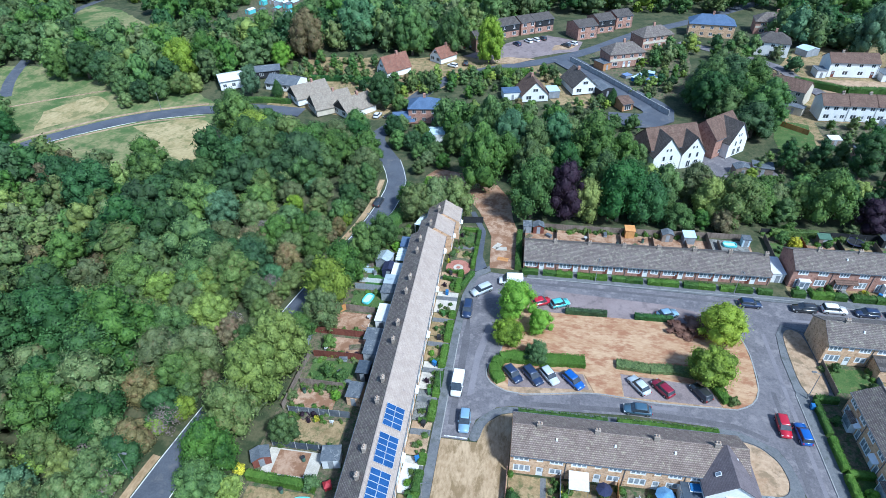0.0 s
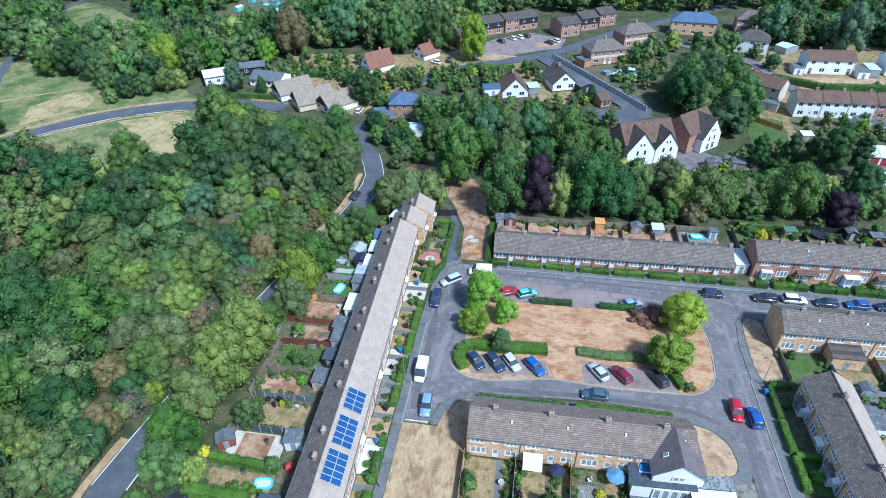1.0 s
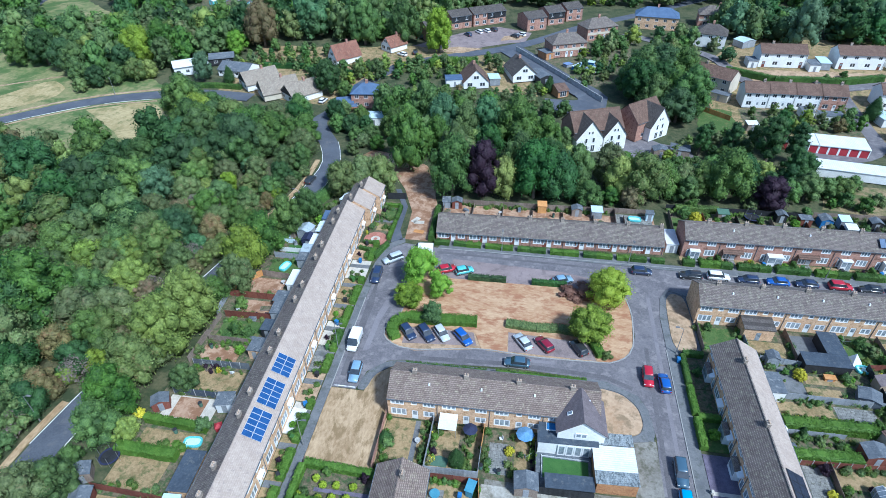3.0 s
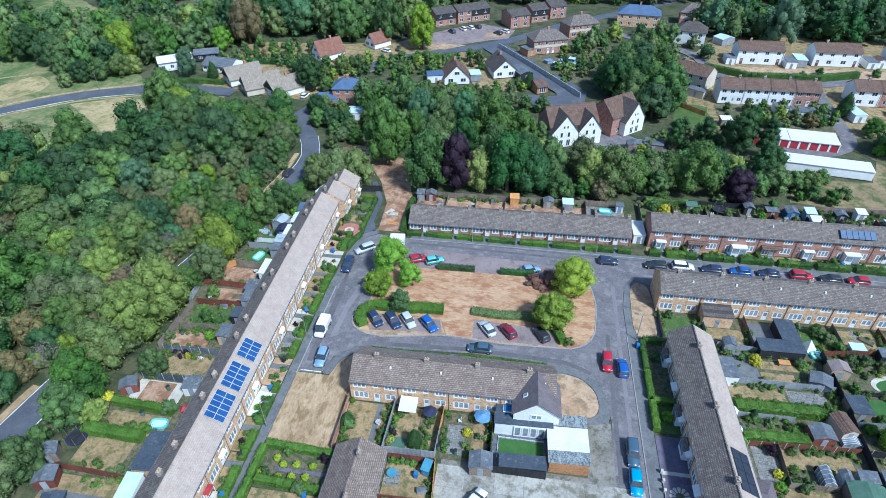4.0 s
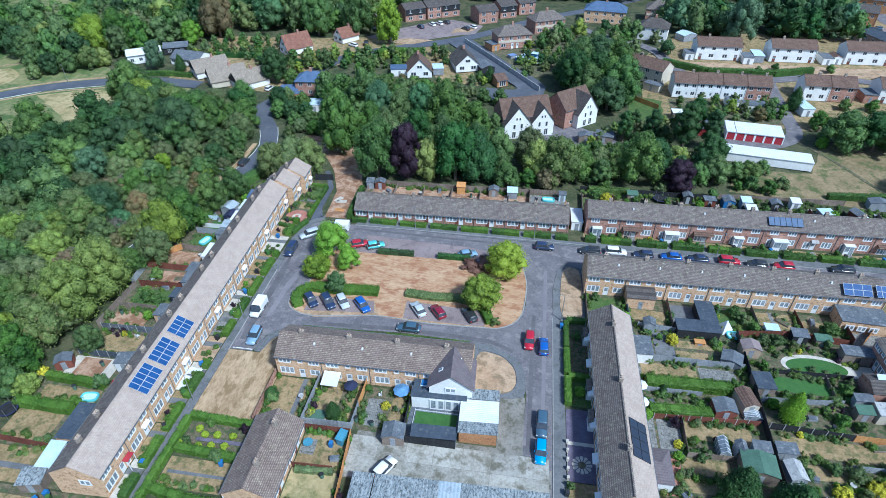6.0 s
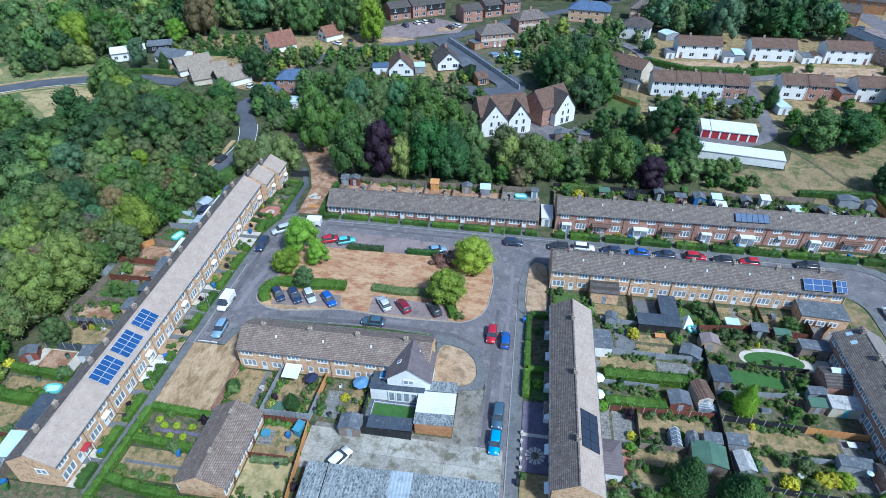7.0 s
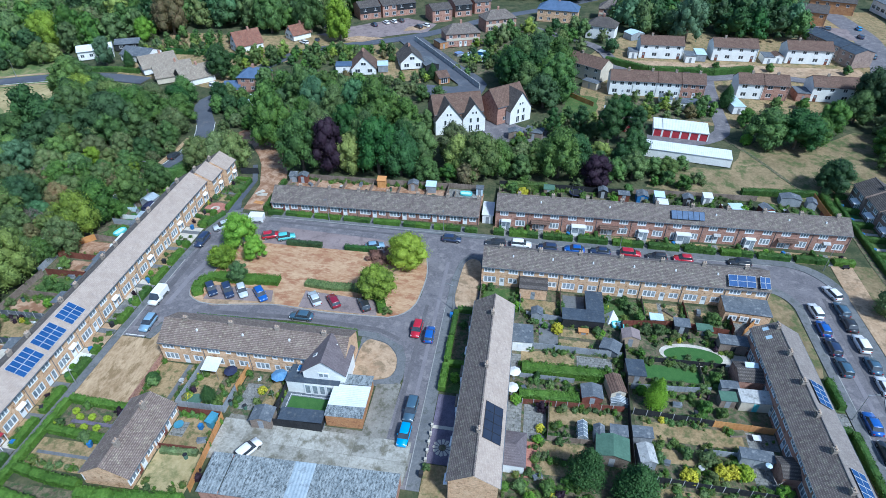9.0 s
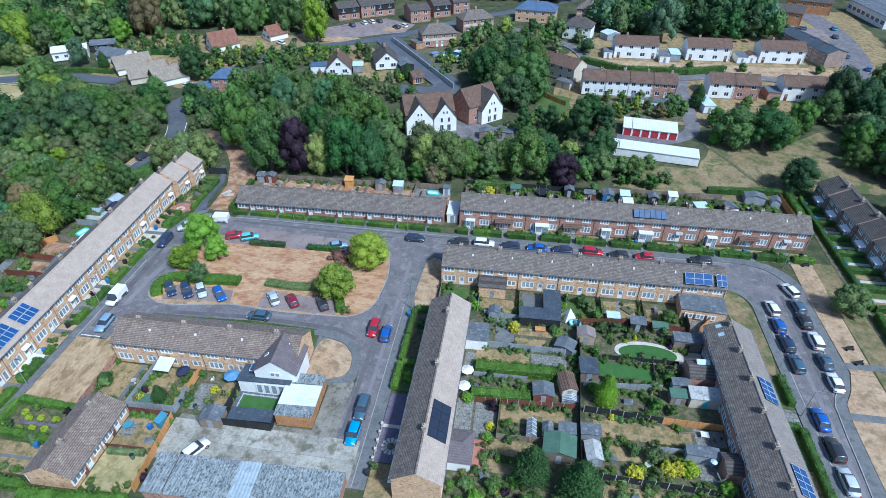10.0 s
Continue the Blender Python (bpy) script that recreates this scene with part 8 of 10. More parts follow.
fence([(-30.8, 58.6), (-20.6, 58.9)], 1.6, "felt", "dark blue grey timber fence, pale posts", posts="felt_pale")
fence([(-31.0, 64.6), (-23.4, 64.6)], 1.4, "timber", "weathered timber fence between gardens")
fence([(-30.8, 70.9), (-21.3, 71.2)], 1.6, "timber_red", "dark red brown timber fence")
fence([(-32.6, 76.7), (-22.8, 76.6)], 1.6, "timber_red", "dark red brown timber fence")
fence([(-29.6, 83.6), (-22.6, 83.2)], 1.6, "timber", "weathered timber fence between gardens")
fence([(-33.0, 77.2), (-31.8, 80.4), (-28.6, 83.6)], 1.6, "timber_new", "new orange timber fence")
fence([(-32.6, 70.9), (-33.0, 76.8)], 1.6, "timber_grey", "blue grey timber fence")
fence([(-28.6, 90.0), (-20.8, 89.9)], 1.5, "timber_grey", "silver grey timber fence")
fence([(-29.6, 95.2), (-26, 95.4)], 1.2, "sheet_blue", "pale blue panel fence")
fence([(-32.0, 59.0), (-31.6, 70.8)], 1.5, "timber", "weathered timber fence between gardens")
hedge([(-32.6, 46.7), (-22.0, 46.2)], 1.2, 1.4, "leaf_hedge2")
hedge([(-34.0, 41.2), (-24.2, 41.0)], 1.6, 1.6, "leaf_hedge2")
for a in [(-31.6, 49.6, 2.6, 2.0, 1.8, 30, "timber_red", "felt", "gable", "red brown shed with pale roof"), (-21.0, 52.9 - 1.9, 2.6, 2.4, 2.1, 10, "sheet_white", "felt", "flat", "white shed with grey flat roof"),
          (-36.0, 36.2, 2.4, 2.2, 1.9, 30, "timber", "felt", "gable", "weathered timber garden shed"), (-33.6, 32.6, 2.8, 2.4, 1.9, 20, "timber_red", "felt", "gable", "red brown garden shed"), (-27.8, 99.4, 2.4, 4.4, 2.2, -5, "timber", "felt", "pent", "long grey felt roofed shed"),
          (-24.4, 98.6, 3.0, 3.0, 2.2, -10, "timber_grey", "sheet_faded", "gable", "blue canopy garden shelter"), (-22.6, 95.4, 2.6, 2.6, 2.1, 0, "navy_cloth", "navy_cloth", "gable", "dark navy garden gazebo"), (-21.2, 88.8, 2.4, 3.4, 2.2, 0, "timber_grey", "felt", "flat", "grey outbuilding with flat roof"),
          (-20.4, 81.2, 2.2, 4.2, 2.3, 0, "render", "sheet_white", "pent", "lean-to with white sheet roof"), (-20.9, 75.6, 2.8, 2.8, 2.3, 0, "brick_red", "felt", "flat", "brick outbuilding with grey felt roof"), (-20.4, 72.4, 2.4, 3.0, 2.2, 0, "timber_grey", "felt", "pent", "grey lean-to with felt roof"),
          (-20.7, 62.8, 2.2, 3.0, 2.3, 0, "brick_yellow", "felt", "flat", "brick outbuilding with grey felt roof"), (-20.4, 38.0, 2.8, 6.2, 2.5, 3, "brick_yellow", "felt_dark", "flat", "long flat roofed rear extension"), (-20.2, 32.2, 2.2, 3.8, 2.5, 3, "render", "sheet_blue", "pent", "lean-to with pale blue roof"),
          (-20.6, 94.0, 1.8, 4.0, 2.3, 0, "render", "sheet_white", "pent", "lean-to with white sheet roof"), (-21.2, 91.0, 2.4, 2.2, 2.3, 0, "upvc", "sheet_faded", "pent", "conservatory with pale grey roof"), (-20.6, 67.8, 2.0, 2.6, 2.2, 0, "black", "felt_dark", "flat", "dark lean-to with felt roof")]:
    x, y, w, d, hh, rz, wl, rf, fm, lb = a
    M.setdefault("blue_grey", surface("blue_canvas", (0.14, 0.2, 0.36), (0.2, 0.27, 0.45), 1, 5, 0.8, 0.05))
    shed(x, y, w, d, hh, rz, wl, rf, fm, lb)
trampoline(-34.0, 39.4)
plot(rect(-46, -8.9, 14.0, 28.3), "soil", 0.02, "worn garden ground past the terrace")
plot(rect(-34.0, -19.4, 30.6, 31.5), "paving", 0.08, "grey garden path across the lawn")
plot(rect(-30.0, -20.0, 20.0, 27.0), "wornlawn", 0.05, "worn lawn beside the terrace end")
shed(-27.8, 27.6, 2.4, 2.0, 2.0, 20, "sheet_white", "sheet_white", "gable", "white gazebo tent with peaked top")
shed(-20.9, 28.9, 3.2, 2.4, 2.1, 12, "timber", "asbestos", "pent", "old shed with streaked sheet roof")
for k, (x, y) in enumerate(((-18.4, 27.6), (-17.6, 27.0), (-19.2, 26.6))):
    bin_(x, y, ("blue_paint", "turf", "blue_paint")[k], 30 * k)
shed(-31.0, 30.0, 3.0, 1.6, 0.9, 15, "felt_dark", "felt_dark", "gable", "low heap under a dark sheet", "covered_heap")
hedge([(-34.0, 28.4), (-28.6, 28.2)], 1.2, 1.3)
pool(-23.2, 43.8, 1.3, 0.8, 8)
pool(-25.1, 86.9, 1.4, 0.8, 75)
t = thing("play_house", "small red plastic play house", "play house", place(-20.4, 46.8, 30))
part("wall", Geo().box(-0.5, 0.5, -0.5, 0.5, 0, 0.9), M["red_paint"], t)
part("roof", Geo().box(-0.6, 0.6, -0.6, 0.6, 0.9, 1.4, 0.45), M["red_paint"], t)
for k, x, y, r in (("bush_mid", -22.6, 46.4, 1.6), ("bush_olive", -33.8, 45.0, 1.5), ("bush_mid", -28.8, 73.6, 1.6), ("bush_mid", -26.8, 67.0, 1.6), ("bush_mid", -24.2, 66.4, 1.5), ("bush_lime", -24.0, 62.4, 1.0), ("bush_mid", -29.4, 101.6, 1.4), ("bush_olive", -26.4, 104.4, 1.3), ("bush_mid", -24.6, 108, 1.6), ("bush_mid", -26.8, 110.8, 1.6), ("bush_olive", -22, 110, 1.4), ("bush_lime", -23, 104, 1.2), ("bush_mid", -28.8, 106.5, 1.5), ("bush_mid", -28, 112, 1.6), ("bush_mid", -33.4, 70, 1.4), ("bush_olive", -31.5, 61.5, 1.2), ("bush_yellow", -34.2, 47.4, 1.0)):
    plant(k, x, y, r)
hedge([(-30.2, 92), (-28.4, 104), (-26.6, 112), (-24.6, 117.4)], 2.6, 2.2, "leaf_mid", "loose green boundary hedge", 40)


def striped_cover(x, y, w, d, rz):
    """A lean-to roof of white slats over pale blue sheets."""
    t = thing("pergola", "lean-to cover of white and blue strips", "pergola", place(x, y, rz))
    part("sheet", Geo().box(-w / 2, w / 2, -d / 2, d / 2, 2.28, 2.33), M["sheet_blue"], t)
    n = int(d / 0.55)
    for i in range(n):
        yy = -d / 2 + d * (i + 0.5) / n
        part("slat", Geo().box(-w / 2 - 0.1, w / 2 + 0.1, yy - 0.13, yy + 0.13, 2.335, 2.4), M["sheet_white"], t)
    for a in (-w / 2 + 0.06, w / 2 - 0.06):
        for b in (-d / 2 + 0.06, d / 2 - 0.06):
            part("post", Geo().box(a - 0.05, a + 0.05, b - 0.05, b + 0.05, 0, 2.28), M["upvc"], t)


striped_cover(-19.0, 113.6, 1.5, 5.2, -14)
striped_cover(-20.6, 99.6, 2.4, 4.2, 2)
shed(-20.4, 104.0, 2.8, 3.0, 2.3, 2, "render", "slate_blue", "pent", "lean-to with blue grey roof")
plot([(-30.0, 96.4), (-27.6, 96.2), (-27.0, 98.4), (-29.2, 98.8)], "sheet_blue", 0.2, "pale blue cover on a pond")
fence([(-28.4, 92.2), (-22.8, 92.3)], 1.2, "sheet_white", "white panel fence between gardens")


# ---- the grass island: hedges round the parking bays ----
hedge([(2.8, 69.6), (1.7, 71.2), (1.6, 73.0), (2.4, 74.6), (4.6, 75.6)], 2.0, 1.2, "leaf_hedge2", "low thick hedge round the bays", 40)
hedge([(4.2, 75.4), (9.0, 75.2), (13.0, 75.7), (17.0, 75.9)], 2.4, 1.1, "leaf_hedge2", "low thick hedge behind the bays", 40)
hedge([(22.4, 76.4), (28.0, 76.0), (32.0, 76.4), (36.0, 75.8)], 1.9, 0.8, "leaf_olive", "low dry hedge behind the bays", 40)
hedge([(36.6, 75.4), (38.4, 73.4), (39.6, 70.4)], 1.7, 1.0, "leaf_hedge2", "low thick hedge round the bays", 40)
hedge([(13.8, 88.6), (21.6, 88.8)], 1.0, 1.2, "leaf_dark", "dark clipped hedge beside the bays")
hedge([(26.8, 88.9), (33.8, 89.0)], 1.0, 1.2, "leaf_dark", "dark clipped hedge beside the bays")
for x, y, r, q in ((37.2, 87.2, 2.9, 0.5), (34.2, 86.8, 2.3, 0.45), (39.0, 89.0, 1.9, 0.5), (35.6, 85.2, 1.6, 0.4)):
    plant("bush_red", x, y, r, None, q)
plant("bush_olive", 40.4, 70.6, 1.1)

# ---- street fronts of the bungalows and the street terrace ----
plot(rect(5.2, 54.6, 99.2, 101.4), "lawn", label="narrow front gardens")
for i in range(7):
    x0 = 5.2 + 7.07 * i
    hedge([(x0 - 0.2, 99.7), (x0 + 3.1, 99.75)], 1.1, 1.1, "leaf_hedge2" if i % 3 else "leaf_hedge")
    hedge([(x0 + 4.05, 99.75), (x0 + 6.8, 99.8)], 1.1, 1.1, "leaf_hedge2" if i % 2 else "leaf_hedge")
    plot(rect(x0 + 3.1, x0 + 4.1, 99.0, 101.4), "paving", 0.09, "front path")
hedge([(4.0, 100.4), (3.7, 113.5)], 1.2, 1.6)
plot(rect(58, 134, 99.2, 103.0), "wornlawn", label="narrow front gardens")
for i in range(10):
    x0 = 58.2 + 7.6 * i
    hedge([(x0 + 0.0, 99.9), (x0 + 2.4, 99.95)], 1.4, 1.3, "leaf_hedge")
    hedge([(x0 + 3.5, 99.95), (x0 + 7.6, 100.0)], 1.4, 1.3, "leaf_hedge" if i % 3 else "leaf_hedge2")
    plot(rect(x0 + 2.4, x0 + 3.5, 99.0, 103.0), "slabs", 0.09, "front path")
    plant(["bush_mid", "bush_olive", "bush_lime", "bush_mid", "bush_copper"][i % 5], x0 + 5.6, 101.6, 0.7)
    if i % 2:
        hedge([(x0, 100.4), (x0, 102.8)], 0.7, 1.3)
    bin_(x0 + 1.4, 101.4, ["turf", "black", "blue_paint"][i % 3], i * 25)
shed(56.4, 106.5, 2.4, 5.6, 2.3, 1, "render", "sheet_white", "flat", "narrow white side store")

# ---- gardens behind them ----
plot(rect(4.6, 54.5, 109.2, 116.6), "dryred", 0.03, "dry back gardens")
for i in range(7):
    x0 = 5.0 + 7.07 * i
    fence([(x0, 109.4), (x0 + 0.1, 116.2)], 1.2, "timber", "weathered timber fence between gardens")
fence([(4.6, 116.8), (30, 117.4), (54, 118.4)], 1.4, "timber", "weathered timber fence between gardens")
shed(5.4, 115.4, 1.8, 1.8, 1.9, 5, "timber_grey", "felt", "pent", "grey timber garden shed")
shed(7.9, 115.6, 2.4, 2.0, 1.9, 5, "timber_red", "felt", "gable", "red brown garden shed")
shed(28.4, 116.4, 2.0, 1.8, 2.0, 3, "timber_new", "timber_new", "pent", "bright orange timber garden shed", door="timber_new")
shed(36.6, 116.2, 2.4, 2.0, 1.9, 3, "timber", "felt", "gable", "weathered timber garden shed")
shed(41.2, 116.0, 2.4, 2.2, 1.9, 3, "timber_grey", "sheet_blue", "pent", "pale roofed garden shed")
plot(rect(45.6, 54, 111, 117.6), "slabs", 0.06, "paved garden")
pool(50.1, 115.6, 1.4, 0.8, 0)
fence([(45.4, 110), (45.5, 118.2), (54.4, 118.3)], 1.4, "timber", "weathered timber fence between gardens")
shed(53.4, 116.4, 1.6, 1.6, 2.0, 0, "sheet_blue", "felt", "flat", "pale blue garden shed")
plot(rect(58, 134.6, 109.8, 122.5), "soil", 0.02, "worn soil of the back gardens")
for i in range(11):
    x0 = 58.0 + 7.6 * i
    fence([(x0, 110.2), (x0 + 0.2, 119.5)], 1.4, ["timber", "timber_red", "black"][i % 3], "weathered timber garden fence")
    if i < 10:
        plot(rect(x0 + 0.6, x0 + 7.0, 111, 118), ["lawn", "dryred", "wornlawn", "lawn", "soil", "gravel", "wornlawn", "lawn", "soil", "lawn"][i], 0.05, "worn patch of back garden ground")
        plant(["bush_mid", "bush_lime", "bush_olive", "bush_mid"][i % 4], x0 + 2.0, 114.5, 1.0)
        plant(["bush_olive", "bush_mid", "bush_mid", "bush_lime"][i % 4], x0 + 5.4, 118.0, 1.1)
fence([(58, 121.4), (90, 121.8)], 1.5, "black", "dark stained timber fence")
fence([(90, 122.4), (121, 123.6)], 1.5, "timber", "weathered brown timber boundary fence")
hedge([(118, 126.2), (136, 127.6)], 1.4, 1.6)
fence([(134.9, 126.4), (135.9, 112)], 1.7, "timber_new", "brown timber fence beside the path")
hedge([(137.2, 127), (137.4, 113)], 1.6, 1.8)
for a in [(93.0, 119.6, 2.6, 2.6, 2.0, 0, "blue_paint", "felt", "gable", "blue painted garden shed"), (97.0, 119.6, 2.2, 2.2, 2.1, 0, "timber_grey", "sheet_blue", "pent", "pale blue roofed garden shed"), (97.4, 116.6, 2.2, 2.0, 1.9, 0, "upvc", "sheet_white", "pent", "white plastic garden store"), (88.6, 119.4, 2.6, 2.0, 1.9, 0, "timber_red", "felt", "flat", "dark brown garden shed"),
          (103.8, 119.8, 2.4, 2.2, 2.0, 0, "black", "felt", "gable", "dark timber garden shed"), (108.6, 121.0, 2.0, 2.0, 2.0, 0, "upvc", "sheet_white", "pent", "white plastic garden store"), (121.4, 118.0, 2.4, 2.8, 2.0, 20, "timber_red", "felt", "gable", "brown garden shed with grey roof"), (121.6, 114.8, 2.2, 1.8, 1.9, 15, "upvc", "sheet_blue", "pent", "pale plastic garden store"), (128.4, 123.6, 4.6, 2.4, 2.0, -4, "timber_grey", "felt", "gable", "long grey garden shed"), (133.0, 122.6, 2.0, 2.4, 1.9, -10, "timber_grey", "felt", "gable", "grey timber garden shed"), (70.4, 119.2, 2.4, 1.8, 1.8, 0, "timber", "felt_green", "pent", "green felt roofed shed"), (83.6, 120.2, 2.2, 2.0, 2.0, 0, "black", "felt", "gable", "dark timber garden shed"), (115.0, 118.6, 3.0, 2.6, 1.2, 10, "timber_grey", "sheet_blue", "flat", "low pale covered store")]:
    shed(*a)
trampoline(77.2, 119.6, 1.7)
plant("bush_yellow", 64.0, 117.2, 1.6)
plant("bush_mid", 61.5, 118.6, 1.8)
hedge([(60, 121.2), (70, 121.6)], 1.2, 1.6, "leaf_mid", "loose green boundary hedge")
fence([(57.2, 128.2), (62.0, 129.0)], 1.2, "timber", "open timber rail fence", False)

# ---- quadrangle of gardens: behind the garden terrace ----
plot(rect(57.2, 111.5, 74.2, 81.8), "soil", 0.02, "worn soil of the back gardens")
for i in range(8):
    x0 = 57.4 + 7.75 * i
    fence([(x0, 81.6), (x0 + (0.0 if i < 7 else -6.2), 74.6)], 1.3 if i < 6 else 1.7, ["timber", "timber_grey", "timber", "black", "timber", "timber_red", "timber_red", "timber_new"][i], "weathered timber garden fence")
for x0, x1, y0, y1, mt in ((58, 64, 75.5, 81, "lawn"), (65.4, 72, 75, 78.6, "wornlawn"), (73.4, 80, 75.8, 81, "paving"), (81, 87.8, 75, 81, "lawn"), (89.0, 95.4, 75, 81.2, "wornlawn"), (96.4, 102.6, 75, 81, "soil"), (91.4, 92.2, 75, 81.4, "slabs"), (104.5, 110, 74.6, 78.6, "slabs"), (97, 101.5, 76.5, 80, "wornlawn")):
    plot(rect(x0, x1, y0, y1), mt, 0.06, "worn patch of back garden ground")
shed(67.5, 80.4, 5.2, 3.0, 2.6, 1, "brick_yellow", "roof_dark", "pent", "brick rear extension with dark roof", "extension", "glass")
shed(79.0, 77.7, 3.0, 5.2, 2.2, 1, "black", "felt_dark", "flat", "black garden building with flat roof", "garden_building", "black")
shed(76.8, 73.5, 7.4, 2.8, 2.15, 1, "black", "felt_dark", "flat", "black garden building with flat roof", "garden_building", "black")
shed(106.9, 80.2, 8.0, 4.4, 2.7, -3, "brick_yellow", "felt", "flat", "flat roofed rear extension with white windows", "extension", "glass")
for k in range(3):
    t = thing("window_unit", "white framed window in the extension", "window", place(104.2 + 2.0 * k, 77.9 - 0.1 * k, -3))
    window_unit(t, 0, 0.9, 1.5, 1.2, -0.12, 2, 1, "upvc", "window_frame")
shed(68.4, 73.6, 2.0, 1.8, 1.9, 0, "timber_grey", "felt", "gable", "blue grey garden shed")
t = thing("tent", "small white peaked garden tent", "tent", place(82.4, 75.6, 20))
part("canopy", Geo().add([(-1.25, -1.25, 0.05), (1.25, -1.25, 0.05), (1.25, 1.25, 0.05), (-1.25, 1.25, 0.05), (0, 0, 2.3)], [(0, 1, 4), (1, 2, 4), (2, 3, 4), (3, 0, 4)]), M["sheet_white"], t)
pool(83.4, 73.9, 1.0, 0.8)
shed(90.4, 76.0, 2.2, 1.6, 1.4, 0, "sheet_blue", "sheet_blue", "flat", "pale green plastic garden store")
shed(94.6, 74.6, 2.6, 1.8, 1.8, 0, "black", "felt", "pent", "dark low garden shed")
shed(98.6, 74.4, 2.6, 1.4, 1.4, 0, "timber", "felt_green", "pent", "low shed with green felt roof")
for k, x, y, r in (("bush_mid", 59.2, 80.4, 1.0), ("bush_lime", 64.6, 75.6, 1.0), ("bush_mid", 63.4, 76.4, 1.1), ("bush_mid", 84.6, 79.6, 1.5), ("bush_olive", 86.2, 77.8, 1.5), ("bush_mid", 87.4, 75.6, 1.4), ("bush_mid", 82.0, 80.4, 1.0), ("bush_olive", 93.8, 79.4, 0.6), ("bush_mid", 92.6, 80.6, 0.5)):
    plant(k, x, y, r)

# behind the end-on terrace: plots run towards +x up to the middle line
plot(rect(64.0, 83.6, 35, 74), "soil", 0.025, "worn soil of the back gardens")
fence([(83.9, 74), (83.7, 63), (83.1, 50), (82.9, 38)], 1.7, "black", "dark stained boundary fence")
fence([(66.5, 73.8), (76.2, 73.0)], 1.4, "timber_grey", "silver grey timber fence")
fence([(67.6, 65.8), (83.2, 65.8)], 1.5, "timber_grey", "silver grey timber fence")
for x0, x1, y0, y1, mt in ((69.0, 72.4, 67, 73, "paving"), (73.0, 79.6, 69.6, 71.4, "wornlawn"), (72.6, 78.0, 66.6, 68.8, "wornlawn"), (66, 75.2, 62.4, 65.2, "wornlawn"), (75.6, 81.6, 61.8, 65.2, "slabs"), (64.2, 66.0, 60.4, 64.0, "slabs"), (66.0, 75, 56.0, 58.8, "soil"), (71.0, 81.0, 50.4, 53.4, "wornlawn"), (64.0, 66.6, 47.5, 53.8, "slabs"), (67.0, 70.4, 47, 53.5, "slabs"), (69.6, 76.5, 44.4, 47, "wornlawn"), (69.6, 76.0, 41.4, 43.6, "wornlawn"), (66.6, 69.4, 40.5, 46.5, "redpave")):
    plot(rect(x0, x1, y0, y1), mt, 0.06, "worn patch of back garden ground")
hedge([(66.2, 60.2), (80.2, 60.6)], 2.0, 1.7, "leaf_hedge2", "broad clipped garden hedge")
hedge([(66.0, 54.7), (75.6, 55.0)], 1.7, 1.5, "leaf_hedge2", "broad clipped garden hedge")
fence([(66.0, 58.9), (75.0, 59.0)], 1.1, "timber_grey", "low grey timber fence")
fence([(66.6, 53.4), (82.6, 54.3)], 1.3, "timber_red", "dark timber fence with pale posts", posts="felt_pale")
fence([(70.6, 47.2), (77.2, 47.4)], 1.2, "timber", "weathered timber garden fence")
fence([(70.8, 54), (70.6, 47.2)], 1.2, "timber", "weathered timber garden fence")
fence([(69.6, 44.0), (76.4, 44.0)], 0.5, "timber", "low timber edging fence")
shed(65.6, 66.9, 4.2, 4.2, 2.4, 2, "render", "felt", "flat", "white rendered garage with grey roof", "garage", "upvc")
shed(77.0, 71.0, 1.6, 0.8, 0.7, 0, "timber_new", "timber_new", "flat", "orange timber garden bench box")
shed(81.4, 67.2, 3.2, 2.6, 1.5, -20, "felt", "felt", "gable", "shelter under a grey tarpaulin")
shed(85.0, 70.0, 3.0, 2.2, 2.1, 0, "timber_pale", "asphalt_old", "gable", "pale timber shed with pinkish roof")
shed(85.0, 62.2, 2.8, 3.4, 2.0, 3, "timber", "felt_dark", "flat", "dark blue grey roofed garden shed")
shed(77.5, 56.0, 3.2, 2.6, 2.0, 3, "timber_red", "felt", "gable", "garden shed with blue grey roof")
shed(81.4, 58.2, 2.4, 3.6, 2.0, 12, "cream", "roof_brown", "gable", "cream walled shed with brown roof")
greenhouse(82.0, 55.8, 2.8, 1.3, 0, 0.8)
shed(79.9, 46.0, 4.6, 3.6, 2.2, -4, "timber", "felt_green", "gable", "large shed with green felt roof")
shed(78.2, 48.8, 1.4, 1.8, 1.9, 0, "timber_grey", "felt", "gable", "small grey timber shed")
shed(81.1, 49.1, 2.4, 1.6, 1.9, 0, "timber_grey", "felt", "pent", "small grey timber shed")
shed(84.6, 49.4, 2.8, 1.6, 1.9, 2, "timber_grey", "felt", "pent", "small grey timber shed")
shed(84.8, 45.9, 2.2, 3.0, 1.9, 6, "timber_grey", "felt_pale", "gable", "blue grey roofed garden shed")
greenhouse(75.8, 48.8, 1.5, 2.8)
